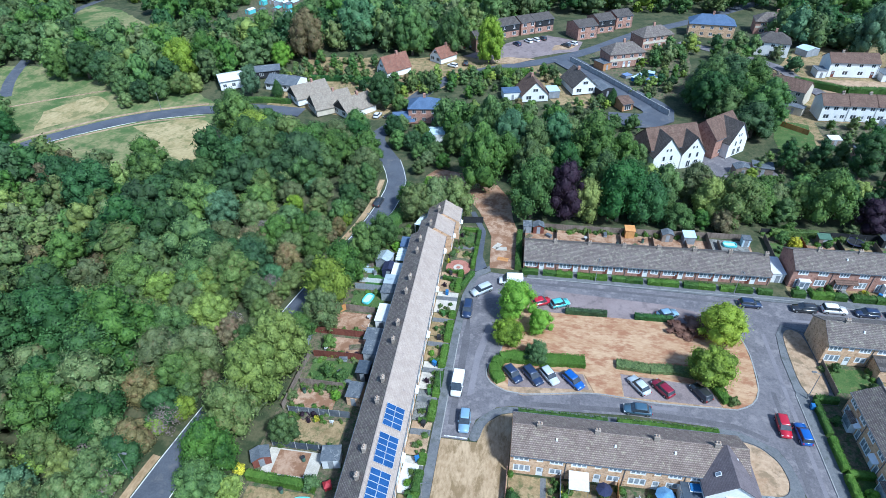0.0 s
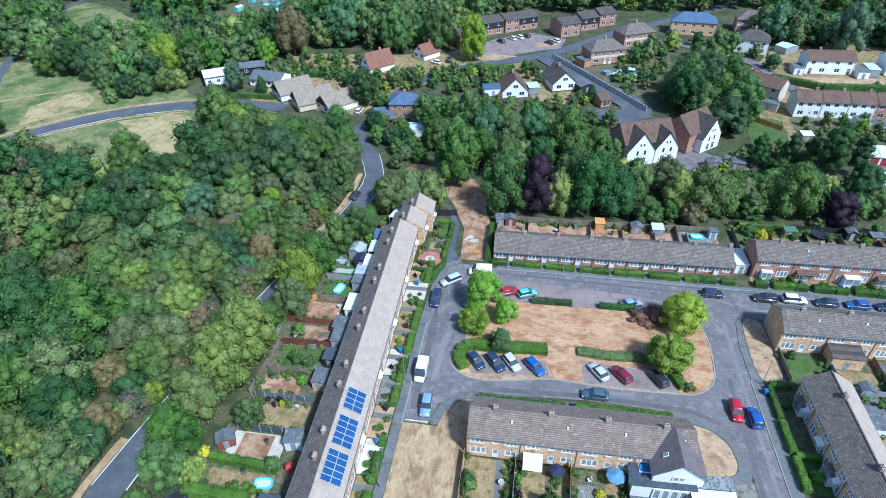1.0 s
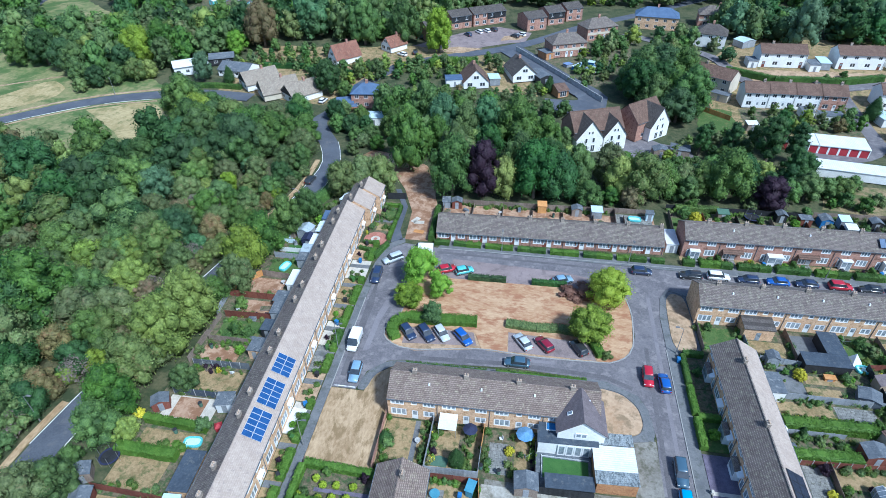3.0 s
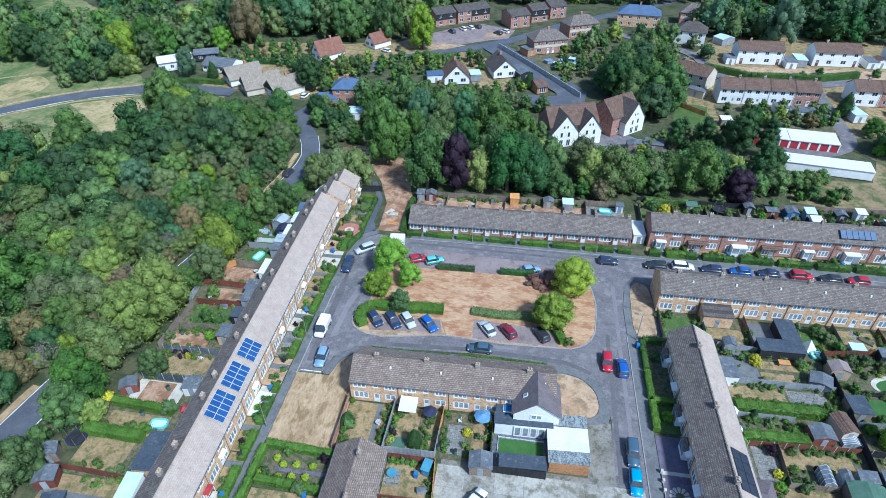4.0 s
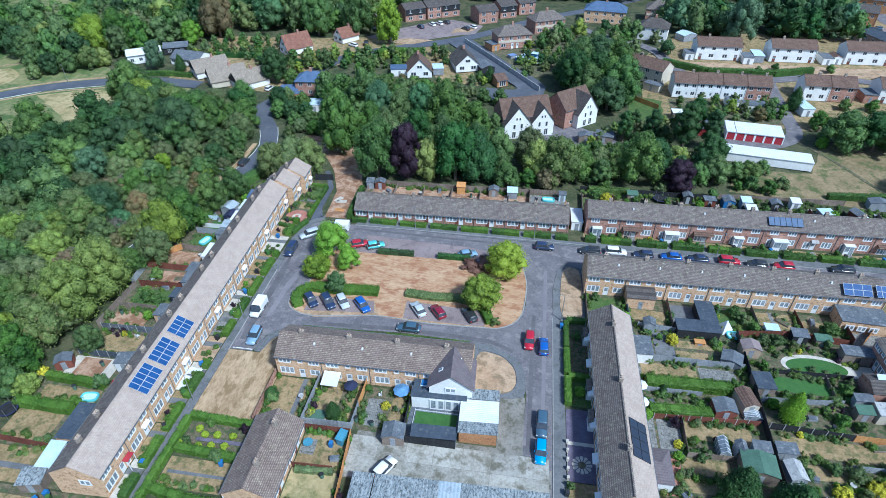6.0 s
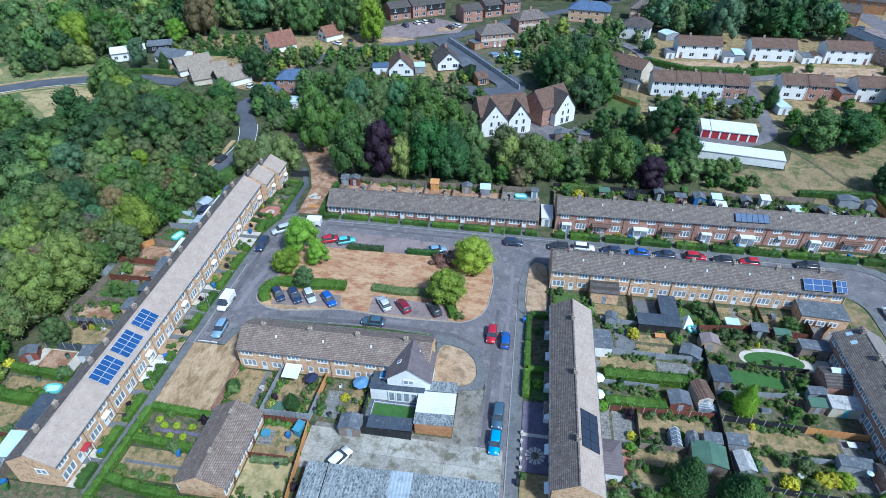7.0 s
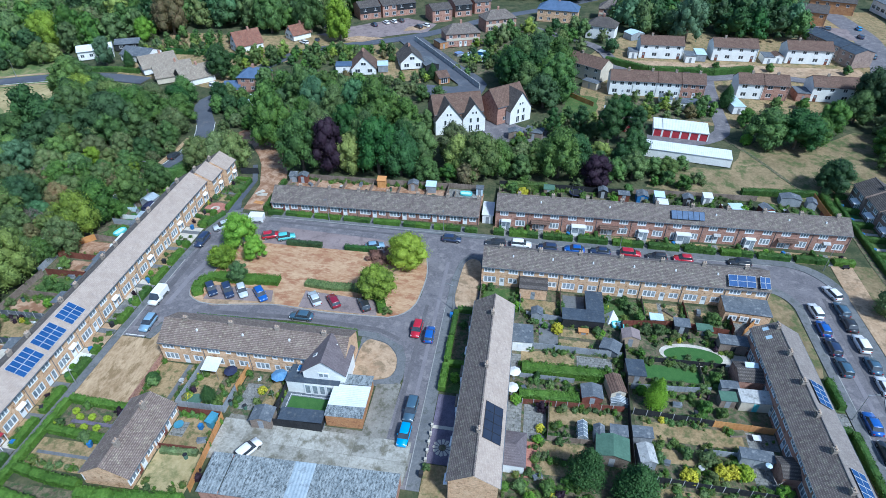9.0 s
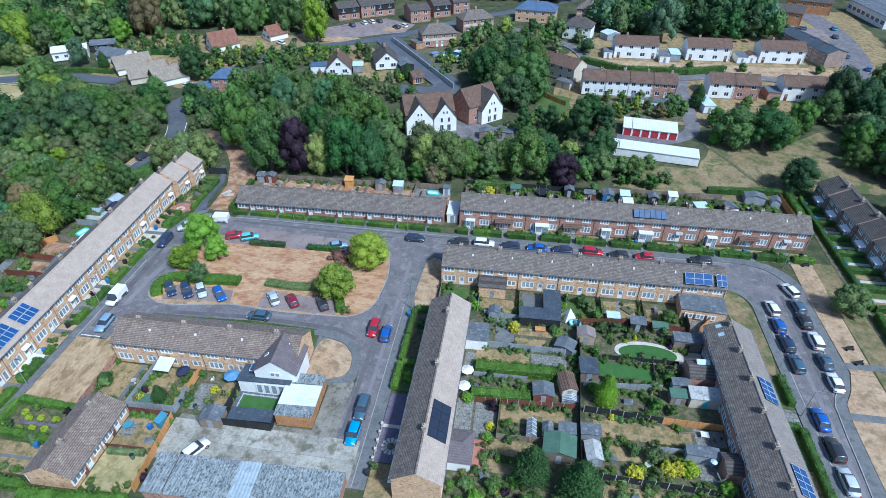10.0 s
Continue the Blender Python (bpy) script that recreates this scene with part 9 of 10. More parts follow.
# conservatory with a hipped purple roof
t = thing("conservatory", "white conservatory with hipped plum roof", "conservatory", place(65.6, 43.6))
part("wall", Geo().box(-1.9, 1.7, -2.7, 2.7, 0, 2.1), M["upvc"], t)
part("glazing", Geo().box(-1.85, 1.73, -2.5, 2.5, 0.8, 1.9), M["glass"], t)
part("roof", Geo().add([(-2.0, -2.9, 2.1), (1.9, -2.9, 2.1), (1.9, 2.9, 2.1), (-2.0, 2.9, 2.1), (-2.0, 0, 3.1), (0.2, 0, 3.1)], [(0, 1, 5, 4), (1, 2, 5), (2, 3, 4, 5), (3, 0, 4), (3, 2, 1, 0)]), M["roof_plum"], t)
parasol(65.0, 58.4, "sheet_white", 1.1)
parasol(64.8, 55.0, "sheet_white", 1.1)
for k, x, y, r in (("bush_yellow", 72.2, 70.8, 1.2), ("bush_mid", 79.4, 70.9, 1.1), ("bush_lime", 80.3, 71.0, 0.7), ("bush_mid", 67.4, 65.2, 0.8), ("bush_copper", 69.6, 52.6, 1.1), ("bush_yellow", 69.6, 48.8, 0.8), ("bush_lime", 69.2, 46.8, 0.8), ("bush_mid", 68.6, 58.0, 0.9), ("bush_lime", 65.6, 53.6, 1.0), ("bush_mid", 72.4, 46.8, 0.9), ("bush_mid", 73.6, 47.6, 0.8), ("bush_mid", 70.6, 38.6, 1.4), ("bush_mid", 66.8, 38.4, 1.3), ("bush_lime", 68.4, 36.6, 1.2), ("bush_olive", 79.6, 38.0, 1.2), ("bush_mid", 80.4, 61.4, 1.3), ("bush_mid", 73.4, 57.2, 0.7), ("bush_olive", 71.0, 57.6, 0.8), ("bush_mid", 68.0, 41.0, 0.9), ("bush_mid", 73.4, 40.4, 1.1), ("bush_olive", 71.5, 36.4, 1.4), ("bush_mid", 75.4, 37.2, 1.3), ("bush_mid", 70.0, 71.2, 0.8), ("bush_olive", 67.6, 72.2, 0.8)):
    plant(k, x, y, r)
plant("conifer", 68.8, 58.9, 0.7)
rnd = random.Random(4)
for i in range(16):
    x, y = rnd.choice([(71.2, 57.2), (69.5, 70.4), (68.2, 46.2), (104.2, 52.4), (98.6, 44.6), (77, 66.6)])
    x, y = x + rnd.uniform(-1.4, 1.4), y + rnd.uniform(-1.2, 1.2)
    t = thing("plant_pot", "round clay pot with a small plant", "plant pot", place(x, y))
    part("pot", Geo().cyl((0, 0, 0), (0, 0, 0.35), 0.16, 0.24, 10), M["lead"], t)
    part("leaves", Geo().cyl((0, 0, 0.33), (0, 0, 0.75), 0.26, 0.08, 7), M["leaf_mid"], t)

# behind the right-hand terrace: plots run towards -x
plot(rect(84.2, 105.2, 36, 74), "soil", 0.025, "worn soil of the back gardens")
fence([(84.2, 74.0), (94.0, 75.4), (103, 74.4)], 1.5, "timber_red", "red brown timber fence")
slab("trim_lawn_edge", [(90.0 + 5.6 + 5.5 * math.cos(a), 68.5 + 2.6 * math.sin(a)) for a in [2 * math.pi * i / 28 for i in range(28)]], -0.1, 0.075, M["gravel"], "pale curved gravel edging of lawn")
slab("ground_oval_lawn", [(90.2 + 5.6 + 5.0 * math.cos(a), 68.2 + 2.1 * math.sin(a)) for a in [2 * math.pi * i / 28 for i in range(28)]], -0.1, 0.095, M["turf"], "oval green lawn")
fence([(88, 65.9), (100.6, 66.2)], 1.1, "black", "low dark timber fence")
plot(rect(87.2, 96.0, 62.0, 65.2), "turf", 0.07, "green lawn")
plot(rect(96.4, 105, 66.6, 69.6), "gravel", 0.065, "pale patio")
fence([(96.2, 65.8), (96.2, 61.6)], 0.9, "timber", "low timber fence beside lawn")
fence([(84.2, 59.3), (93.0, 59.9), (97.0, 60.4)], 1.3, "timber_grey", "silver grey timber fence")
fence([(84.0, 54.1), (96.0, 53.6)], 1.5, "black", "dark timber fence with pale posts", posts="felt_pale")
fence([(96.0, 53.6), (104.9, 53.5)], 1.5, "timber_new", "orange brown timber fence")
fence([(93.6, 48.4), (99.4, 48.4)], 1.3, "timber_grey", "silver grey timber fence")
fence([(86.0, 42.6), (104, 42.3)], 1.4, "black", "dark timber fence with pale posts", posts="felt_pale")
for x0, x1, y0, y1, mt in ((85.4, 100, 49.8, 53.0, "wornlawn"), (100.6, 105, 50.4, 53.2, "slabs"), (85.6, 100, 54.6, 58.4, "soil"), (88, 96, 55.0, 57.4, "wornlawn"), (86.2, 94.0, 43.2, 48.4, "soil"), (87.4, 93.4, 46.0, 48.4, "wornlawn"), (86, 103, 37, 41.8, "wornlawn"), (100, 104.8, 43, 47, "slabs")):
    plot(rect(x0, x1, y0, y1), mt, 0.06, "worn patch of back garden ground")
# the black door panel stands in for the shade inside the open front
shed(102.6, 71.0, 4.6, 2.2, 2.3, -2, "timber", "felt", "flat", "timber garden room with dark open front", "garden_room", "black")
shed(103.3, 63.6, 4.2, 4.4, 2.6, 92, "brick_red", "roof_dark", "gable", "brick extension with brown tiled roof", "extension", "glass")
for yy in (64.4,):
    t = thing("roof_window", "pair of pale roof windows in tiles", "roof window", on_slope(103.6, yy, 3.25, 2, 22))
    part("window_frame", Geo().box(-1.1, 1.1, -0.6, 0.6, 0.0, 0.12), M["metal"], t)
    part("pane", Geo().box(-1.0, 1.0, -0.5, 0.5, 0.12, 0.135), M["sheet_blue"], t)
shed(103.0, 58.6, 4.8, 2.2, 2.2, 2, "cream", "felt_pale", "pent", "cream shed with turquoise doors", door="teal")
shed(98.9, 58.4, 2.4, 1.5, 1.8, 3, "timber", "felt_green", "pent", "garden shed with pale green roof")
shed(99.7, 60.9, 2.6, 1.2, 1.8, 3, "timber_grey", "felt", "pent", "grey timber garden shed")
shed(105.0, 46.2, 3.4, 4.4, 2.5, 92, "brick_red", "roof_dark", "gable", "brick extension with dark tiled roof", "extension", "glass")
shed(100.4, 47.9, 4.4, 1.6, 2.1, -3, "timber_grey", "felt", "flat", "grey flat roofed lean-to")
t = thing("garden_statue", "pale stone garden ornament on a plinth", "ornament", place(98.6, 63.4))
part("plinth", Geo().cyl((0, 0, 0), (0, 0, 0.5), 0.35, 0.25, 8), M["kerb"], t)
part("bowl", Geo().cyl((0, 0, 0.5), (0, 0, 0.95), 0.15, 0.55, 12), M["kerb"], t)
t = thing("patio_table", "white patio table on grey paving", "table", place(101.9, 52.0))
part("tabletop", Geo().box(-0.6, 0.6, -0.5, 0.5, 0.68, 0.74), M["sheet_white"], t)
for a, b in ((-0.5, -0.4), (0.5, -0.4), (0.5, 0.4), (-0.5, 0.4)):
    part("leg", Geo().cyl((a, b, 0), (a, b, 0.68), 0.03, 0.03, 6), M["sheet_white"], t)
parasol(101.6, 46.4, "sheet_blue", 0.5)
for k, x, y, r in (("bush_yellow", 90.6, 43.8, 1.3), ("bush_yellow", 95.4, 45.2, 1.25), ("bush_yellow", 96.9, 45.4, 1.2), ("bush_ball", 98.5, 45.4, 1.3), ("bush_lime", 103.0, 43.0, 1.3), ("bush_yellow", 88.3, 53.4, 0.6), ("bush_mid", 92.6, 54.3, 0.8), ("bush_mid", 95.2, 56.6, 1.4), ("bush_mid", 97.6, 55.8, 1.2), ("bush_olive", 93.4, 46.9, 1.7), ("bush_mid", 90.8, 47.4, 1.2), ("bush_mid", 98.0, 63.0, 1.4), ("bush_olive", 99.6, 64.6, 1.1), ("bush_mid", 86.6, 66.8, 1.1), ("bush_mid", 90.2, 73.0, 1.5), ("bush_mid", 88.0, 72.8, 1.4), ("bush_olive", 93.2, 72.4, 1.1), ("bush_mid", 99.2, 73.4, 1.1), ("bush_mid", 88.2, 60.6, 1.0), ("bush_lime", 85.8, 58.6, 1.0), ("bush_olive", 95.8, 60.4, 1.2), ("bush_mid", 93.6, 58.4, 0.9), ("bush_mid", 86.6, 46.0, 1.2), ("bush_mid", 88.4, 39.6, 1.2), ("bush_olive", 94, 44.0, 1.2), ("bush_mid", 101.4, 40.6, 1.2), ("bush_mid", 96.4, 39.2, 1.3)):
    plant(k, x, y, r)
for i in range(9):
    plant("bush_olive" if i % 3 else "bush_mid", 88.4 + i * 1.15, 66.5 if i % 2 else 65.6, 0.5)
for i in range(10):
    a = math.pi * (0.1 + 0.8 * i / 9)
    plant("bush_mid" if i % 2 else "bush_olive", 95.6 + 6.3 * math.cos(a), 68.8 + 3.2 * math.sin(a), 0.5)

# ---- street side of the end-on terrace ----
plot(rect(53.1, 57.2, 47.2, 53.2), "slate_chips", 0.08, "plum slate chip front garden")
plot(rect(53.1, 57.2, 40.6, 46.6), "slate_chips", 0.08, "plum slate chip front garden")
t = thing("stone_star", "star of pale stones laid in slate chips", "stone ornament", place(55.2, 43.4, 0, 0.08), "", "")
petal = Geo().add([(0.6, -0.1, 0.0), (1.35, -0.26, 0.0), (1.5, 0.0, 0.0), (1.35, 0.26, 0.0), (0.6, 0.1, 0.0), (0.6, -0.1, 0.05), (1.35, -0.26, 0.05), (1.5, 0.0, 0.05), (1.35, 0.26, 0.05), (0.6, 0.1, 0.05)], [(5, 6, 7, 8, 9), (0, 1, 6, 5), (1, 2, 7, 6), (2, 3, 8, 7), (3, 4, 9, 8), (4, 0, 5, 9)]).mesh("stone", M["gravel"])
for k in range(12):
    part("stone", petal, M["gravel"], t, at=Matrix.Rotation(radians(30 * k), 4, "Z"))
slab("ground_star_bed", arc(55.2, 43.4, 0.55, 0, 345, 12), -0.1, 0.115, M["soil"], "round bed of soil")
plot(rect(53.1, 57.2, 46.6, 47.2), "gravel", 0.09, "pale garden path")
plot(rect(53.1, 57.2, 35, 40.4), "wornlawn", 0.08, "dry front garden")
plot(rect(53.1, 57.2, 53.8, 59.4), "lawn", 0.08, "front garden")
plot(rect(53.1, 57.2, 59.6, 65.6), "soil", 0.08, "front garden")
plot(rect(53.1, 57.2, 65.8, 72.4), "soil", 0.08, "front garden")
hedge([(53.4, 53.8), (53.4, 59.2)], 1.1, 1.2, "leaf_hedge2")
hedge([(53.4, 60.0), (53.4, 65.6)], 1.0, 1.2, "leaf_hedge2")
hedge([(53.6, 59.6), (57.0, 59.7)], 1.0, 1.1, "leaf_hedge2")
hedge([(53.4, 66.2), (53.4, 72.6)], 0.9, 1.1)
hedge([(53.6, 73.2), (57, 73.2)], 1.0, 1.2)
plant("bush_lime", 55.4, 56.4, 1.0)
plant("bush_mid", 55.2, 69.0, 1.0)
plant("bush_mid", 53.4, 39.6, 0.8)
plant("bush_mid", 48.6, 34.2, 1.2)
for i in range(5):
    t = thing("stone_pier", "pale stone pier of a garden wall", "pier", place(53.1, 40.8 + i * 1.5))
    part("pier", Geo().box(-0.16, 0.16, -0.16, 0.16, 0, 0.8), M["gravel"], t)
    part("cap", Geo().box(-0.22, 0.22, -0.22, 0.22, 0.8, 0.9, 0.05), M["gravel"], t)
fence([(53.1, 40.8), (53.1, 46.6)], 0.4, "gravel", "low pale garden wall")
bin_(52.6, 71.4, "blue_paint")
bin_(52.9, 38.4, "black")
for y in (56.6, 68.6, 50.6):
    t = thing("bay_window", "white framed bay window with tiled top", "bay window", place(57.0, y, -90))
    part("window_frame", Geo().box(-1.2, 1.2, -0.7, 0.15, 0.0, 2.3, 0.0), M["upvc"], t)
    part("pane", Geo().box(-1.05, 1.05, -0.73, -0.7, 0.8, 2.1), M["glass"], t)
    part("roof", Geo().box(-1.3, 1.3, -0.85, 0.15, 2.3, 2.6, 0.2), M["roof"], t)

# ---- street side of the right-hand terrace ----
plot(rect(112.6, 117.4, 59.5, 66), "lawn", 0.08, "front lawn")
plot(rect(112.6, 117.4, 55.6, 59.2), "slabs", 0.085, "paved front garden")
plot(rect(112.6, 117.4, 48.4, 55.4), "lawn", 0.08, "green front lawn")
plot(rect(112.6, 117.4, 42.4, 48.2), "wornlawn", 0.08, "worn front garden")
plot(rect(112.6, 117.4, 30, 42.2), "slabs", 0.08, "paved front garden")
for a in (((116.9, 65.8), (116.9, 59.8)), ((116.9, 55.2), (116.9, 42.2)), ((113.2, 55.5), (116.6, 55.5)), ((113.2, 42.0), (116.9, 42.0)), ((116.9, 41.6), (116.9, 32))):
    hedge(list(a), 1.1, 1.2, "leaf_hedge2" if a[0][1] < 50 else "leaf_hedge")
bin_(117.2, 49.2, "black", 20)

# ---- fronts of the stepped terrace ----
plot(rect(139.8, 151, 92, 130), "lawn", 0.03, "strip front lawns")
for i in range(7):
    x0 = 143.2 + i * 0.75
    y0 = 127.6 - i * 5.9
    hedge([(140.2, y0), (x0 - 0.4, y0)], 1.0, 1.2)
    plot(rect(140.0, x0 - 0.2, y0 - 3.4, y0 - 2.5), "gravel", 0.08, "pale front path")
    plot(rect(140.8, x0 - 0.6, y0 - 2.2, y0 - 0.8), ["lawn", "turf", "wornlawn"][i % 3], 0.06, "front lawn strip")
    bin_(140.4, y0 - 4.2, "blue_paint", i * 30)
hedge([(139.9, 126), (139.9, 86)], 0.9, 1.2)
hedge([(139.9, 84), (139.6, 62)], 1.2, 1.6)
plot(rect(133.7, 139.6, 60, 100), "roughgrass", 0.03, "rough dry grass by the footpath")
plot(rect(140.4, 160, 60, 92), "wornlawn", 0.04, "dry gardens")
hedge([(140.4, 92), (156, 92)], 1.0, 1.4)
hedge([(140.4, 86), (156, 86)], 1.0, 1.4)
for x, y in ((131.4, 74.4), (131.6, 71.0), (132.2, 98.6)):
    t = thing("bench", "small dark timber bench on dry grass", "bench", place(x, y, 15))
    part("seat", Geo().box(-0.7, 0.7, -0.22, 0.22, 0.5, 0.56), M["black"], t)
    part("back", Geo().box(-0.7, 0.7, 0.2, 0.26, 0.56, 0.95), M["black"], t)
    for s in (-0.6, 0.6):
        part("leg", Geo().box(s - 0.05, s + 0.05, -0.2, 0.2, 0, 0.5), M["black"], t)
plot([(129.2, 69.8), (139, 69.8), (139, 71.2), (129.2, 71.2)], "paving", 0.115, "footpath across the verge")
plot([(125.6, 58.6), (139, 58.6), (139, 60.0), (125.8, 60.0)], "paving", 0.115, "footpath across the verge")

# ---- street lamps ----
for x, y, rz in ((47.0, 98.6, -90), (127.4, 97.4, 225), (-7.0, 65.9, 0), (-6.4, 45.9, 0), (52.6, 73.4, 180), (117.9, 58.2, 0), (-29.0, 108.0, 180), (-49.4, 44, 0), (-118, 168.5, -60), (86, 98.6, -90), (20, 98.9, -90)):
    street_lamp(x, y, rz)

# ---- allotments far off, and odds and ends beyond the trees ----
rnd = random.Random(12)
for i in range(22):
    x, y = rnd.uniform(-132, -100), rnd.uniform(262, 292)
    shed(x, y, rnd.uniform(2, 4), rnd.uniform(2.5, 5), 1.9, rnd.uniform(-20, 20), rnd.choice(["timber", "teal", "timber_grey"]), rnd.choice(["teal", "sheet_blue", "sheet_white", "felt"]), "gable", "allotment hut with pale sheet roof", "allotment_hut")
lie("ground_allotments", [(-140, 258), (-98, 256), (-96, 296), (-140, 298)], "soil", 0.07, "allotment beds", 2.0)
t = thing("boundary_wall", "long grey boundary wall beside the yard", "wall", place(31.4, 201.8, -52.4))
for i in range(20):
    x = -24 + 2.45 * i
    zz = rise(31.4 + x * math.cos(radians(-52.4)), 201.8 + x * math.sin(radians(-52.4))) - rise(31.4, 201.8)
    part("panel", Geo().box(x, x + 2.43, -0.12, 0.12, zz - 0.6, zz + 1.9), M["felt_pale"], t)
for i, (x, y) in enumerate(((36, 209), (39, 206.5), (41, 209.5), (43.5, 205), (46, 207.5), (44.5, 211))):
    shed(x, y, 2.6, 2.2, 1.0 + 0.3 * (i % 2), 38 + i * 7, "blue_paint" if i % 2 else "timber_grey", "sheet_blue" if i % 3 else "blue_grey", "flat", "heap covered by a blue sheet", "covered_heap")
for a in [(88.5, 166.5, 3, 2.4, 2.0, 5, "timber", "sheet_white", "pent", "pale roofed garden shed"), (106.5, 176.5, 3.4, 4.5, 2.3, 0, "render", "felt", "flat", "pale flat roofed garage"), (112.5, 174.0, 6.5, 4.0, 2.4, 0, "render", "felt", "flat", "white flat roofed garage"), (127.0, 176.0, 3.5, 9.0, 2.4, 8, "sheet_white", "sheet_blue", "flat", "long pale blue roofed garage"), (120.0, 214.0, 3.5, 6.0, 2.4, 0, "render", "felt", "flat", "white garage beside the house"), (124.0, 216.0, 3.5, 6.0, 2.4, 0, "timber_grey", "sheet_blue", "pent", "pale garage beside the house"), (147.6, 217.0, 3.5, 6.0, 2.4, 0, "render", "felt", "flat", "white garage beside the house"), (151.0, 217.6, 3.4, 5.0, 2.4, 0, "render", "roof_brown", "gable", "white garage beside the house"), (100.0, 215.0, 3.0, 5.0, 2.4, 0, "render", "felt", "flat", "white garage beside the house"), (102.5, 235, 6, 5, 2.4, 30, "timber_grey", "sheet_blue", "gable", "garden workshop with pale roof"), (84.0, 186.5, 5.5, 3.0, 2.3, -36, "cream", "felt", "flat", "beige extension behind the house"), (150.0, 187.0, 4.0, 6.0, 2.6, 0, "brick_red", "felt", "flat", "brick garage beside the house"), (-24.0, 160.0, 6.0, 5.0, 2.5, 8, "render", "sheet_blue", "flat", "pale flat roofed garage"), (-3.0, 190.0, 6.0, 5.0, 2.5, 14, "render", "slate_blue", "flat", "garage with flat grey roof"), (10.5, 192.6, 3.6, 5.0, 2.4, 14, "timber_grey", "sheet_blue", "flat", "lean-to with pale sheet roof"), (26.5, 196.5, 5.0, 8.0, 2.4, 30, "black", "felt", "gable", "dark grey garage beside house"), (28.0, 216.0, 3.6, 5.0, 2.5, 38, "brick_orange", "felt", "flat", "brick garage with flat roof"), (66.0, 151.0, 5.0, 4.0, 2.2, -10, "timber", "felt", "flat", "open timber car port"), (60.5, 149.8, 4.0, 3.0, 2.2, 5, "timber", "felt", "gable", "timber store with dark roof")]:
    shed(*a)
hedge([(90, 208), (104, 200.8), (126, 201.6), (140, 206)], 1.8, 2.2, "leaf_hedge", "tall clipped boundary hedge")
hedge([(2, 206.5), (-10, 206.0), (-14, 203.5)], 2.6, 2.6, "leaf_hedge2", "tall clipped boundary hedge")
hedge([(-24, 197), (-14, 203)], 1.0, 1.2, "leaf_olive", "loose green hedge between gardens")
hedge([(-96, 177), (-86, 178.4), (-76, 178)], 1.5, 1.6, "leaf_mid", "loose green hedge between gardens")
hedge([(-76, 196), (-56, 197), (-40, 193)], 1.6, 1.8, "leaf_dark", "dark green hedge along the boundary")
lie("ground_cottage_garden", [(-80, 200), (-58, 202), (-56, 216), (-80, 214)], "wornlawn", 0.06, "dry cottage garden with shrubs", 1.5)
lie("ground_cottage_lawn", [(-40, 204), (-32, 206), (-33, 216), (-40, 214)], "wornlawn", 0.06, "dry worn cottage lawn patch", 1.0)
lie("ground_house_lawn", [(74, 164), (84, 162), (86, 178), (76, 182)], "lawn", 0.06, "green lawn", 1.5)
fence([(74, 182), (84, 172)], 1.6, "timber_new", "new orange timber garden fence")
for k, x, y, r in (("bush_yellow", -62, 204, 1.2), ("bush_mid", -66, 200, 1.8), ("bush_mid", -57, 194, 2.0), ("bush_olive", -52, 192, 1.6), ("bush_lime", -68, 207, 1.4), ("bush_mid", -36, 200, 1.8), ("bush_mid", -30, 202, 1.6), ("bush_mid", -42, 181, 2.2), ("bush_mid", -36, 178, 2.0), ("bush_lime", -64, 173, 1.2), ("bush_mid", -52, 167.5, 1.8), ("bush_mid", -6, 199, 1.8), ("bush_olive", 2, 202, 1.6), ("bush_mid", 12, 200, 1.8), ("bush_mid", 26, 188, 2.0), ("bush_olive", 37, 196, 1.6), ("bush_mid", 39, 203, 2.0), ("bush_mid", 51, 145, 1.8), ("bush_mid", 56, 141, 2.0), ("bush_olive", 63, 143, 2.0), ("bush_mid", 100, 168, 1.8), ("bush_olive", 95, 171, 1.6), ("bush_mid", 115, 168, 2.0), ("bush_mid", 127, 157, 2.0), ("bush_lime", 125, 152, 1.8), ("bush_mid", 146, 207, 1.8), ("bush_mid", 128, 207, 1.6), ("bush_olive", 122, 205, 1.4), ("bush_mid", 172, 208, 2.0), ("bush_mid", 172, 190, 2.2), ("bush_mid", 148, 178, 2.4), ("bush_mid", 140, 178, 2.2), ("bush_mid", 90, 122.5, 1.6), ("bush_mid", 104, 126.5, 2.4), ("bush_olive", 108, 129.5, 2.2), ("bush_mid", 100, 128, 2.4), ("bush_mid", 64, 122.4, 1.8), ("bush_olive", 78, 123.5, 1.8)):
    plant(k, x, y, r)


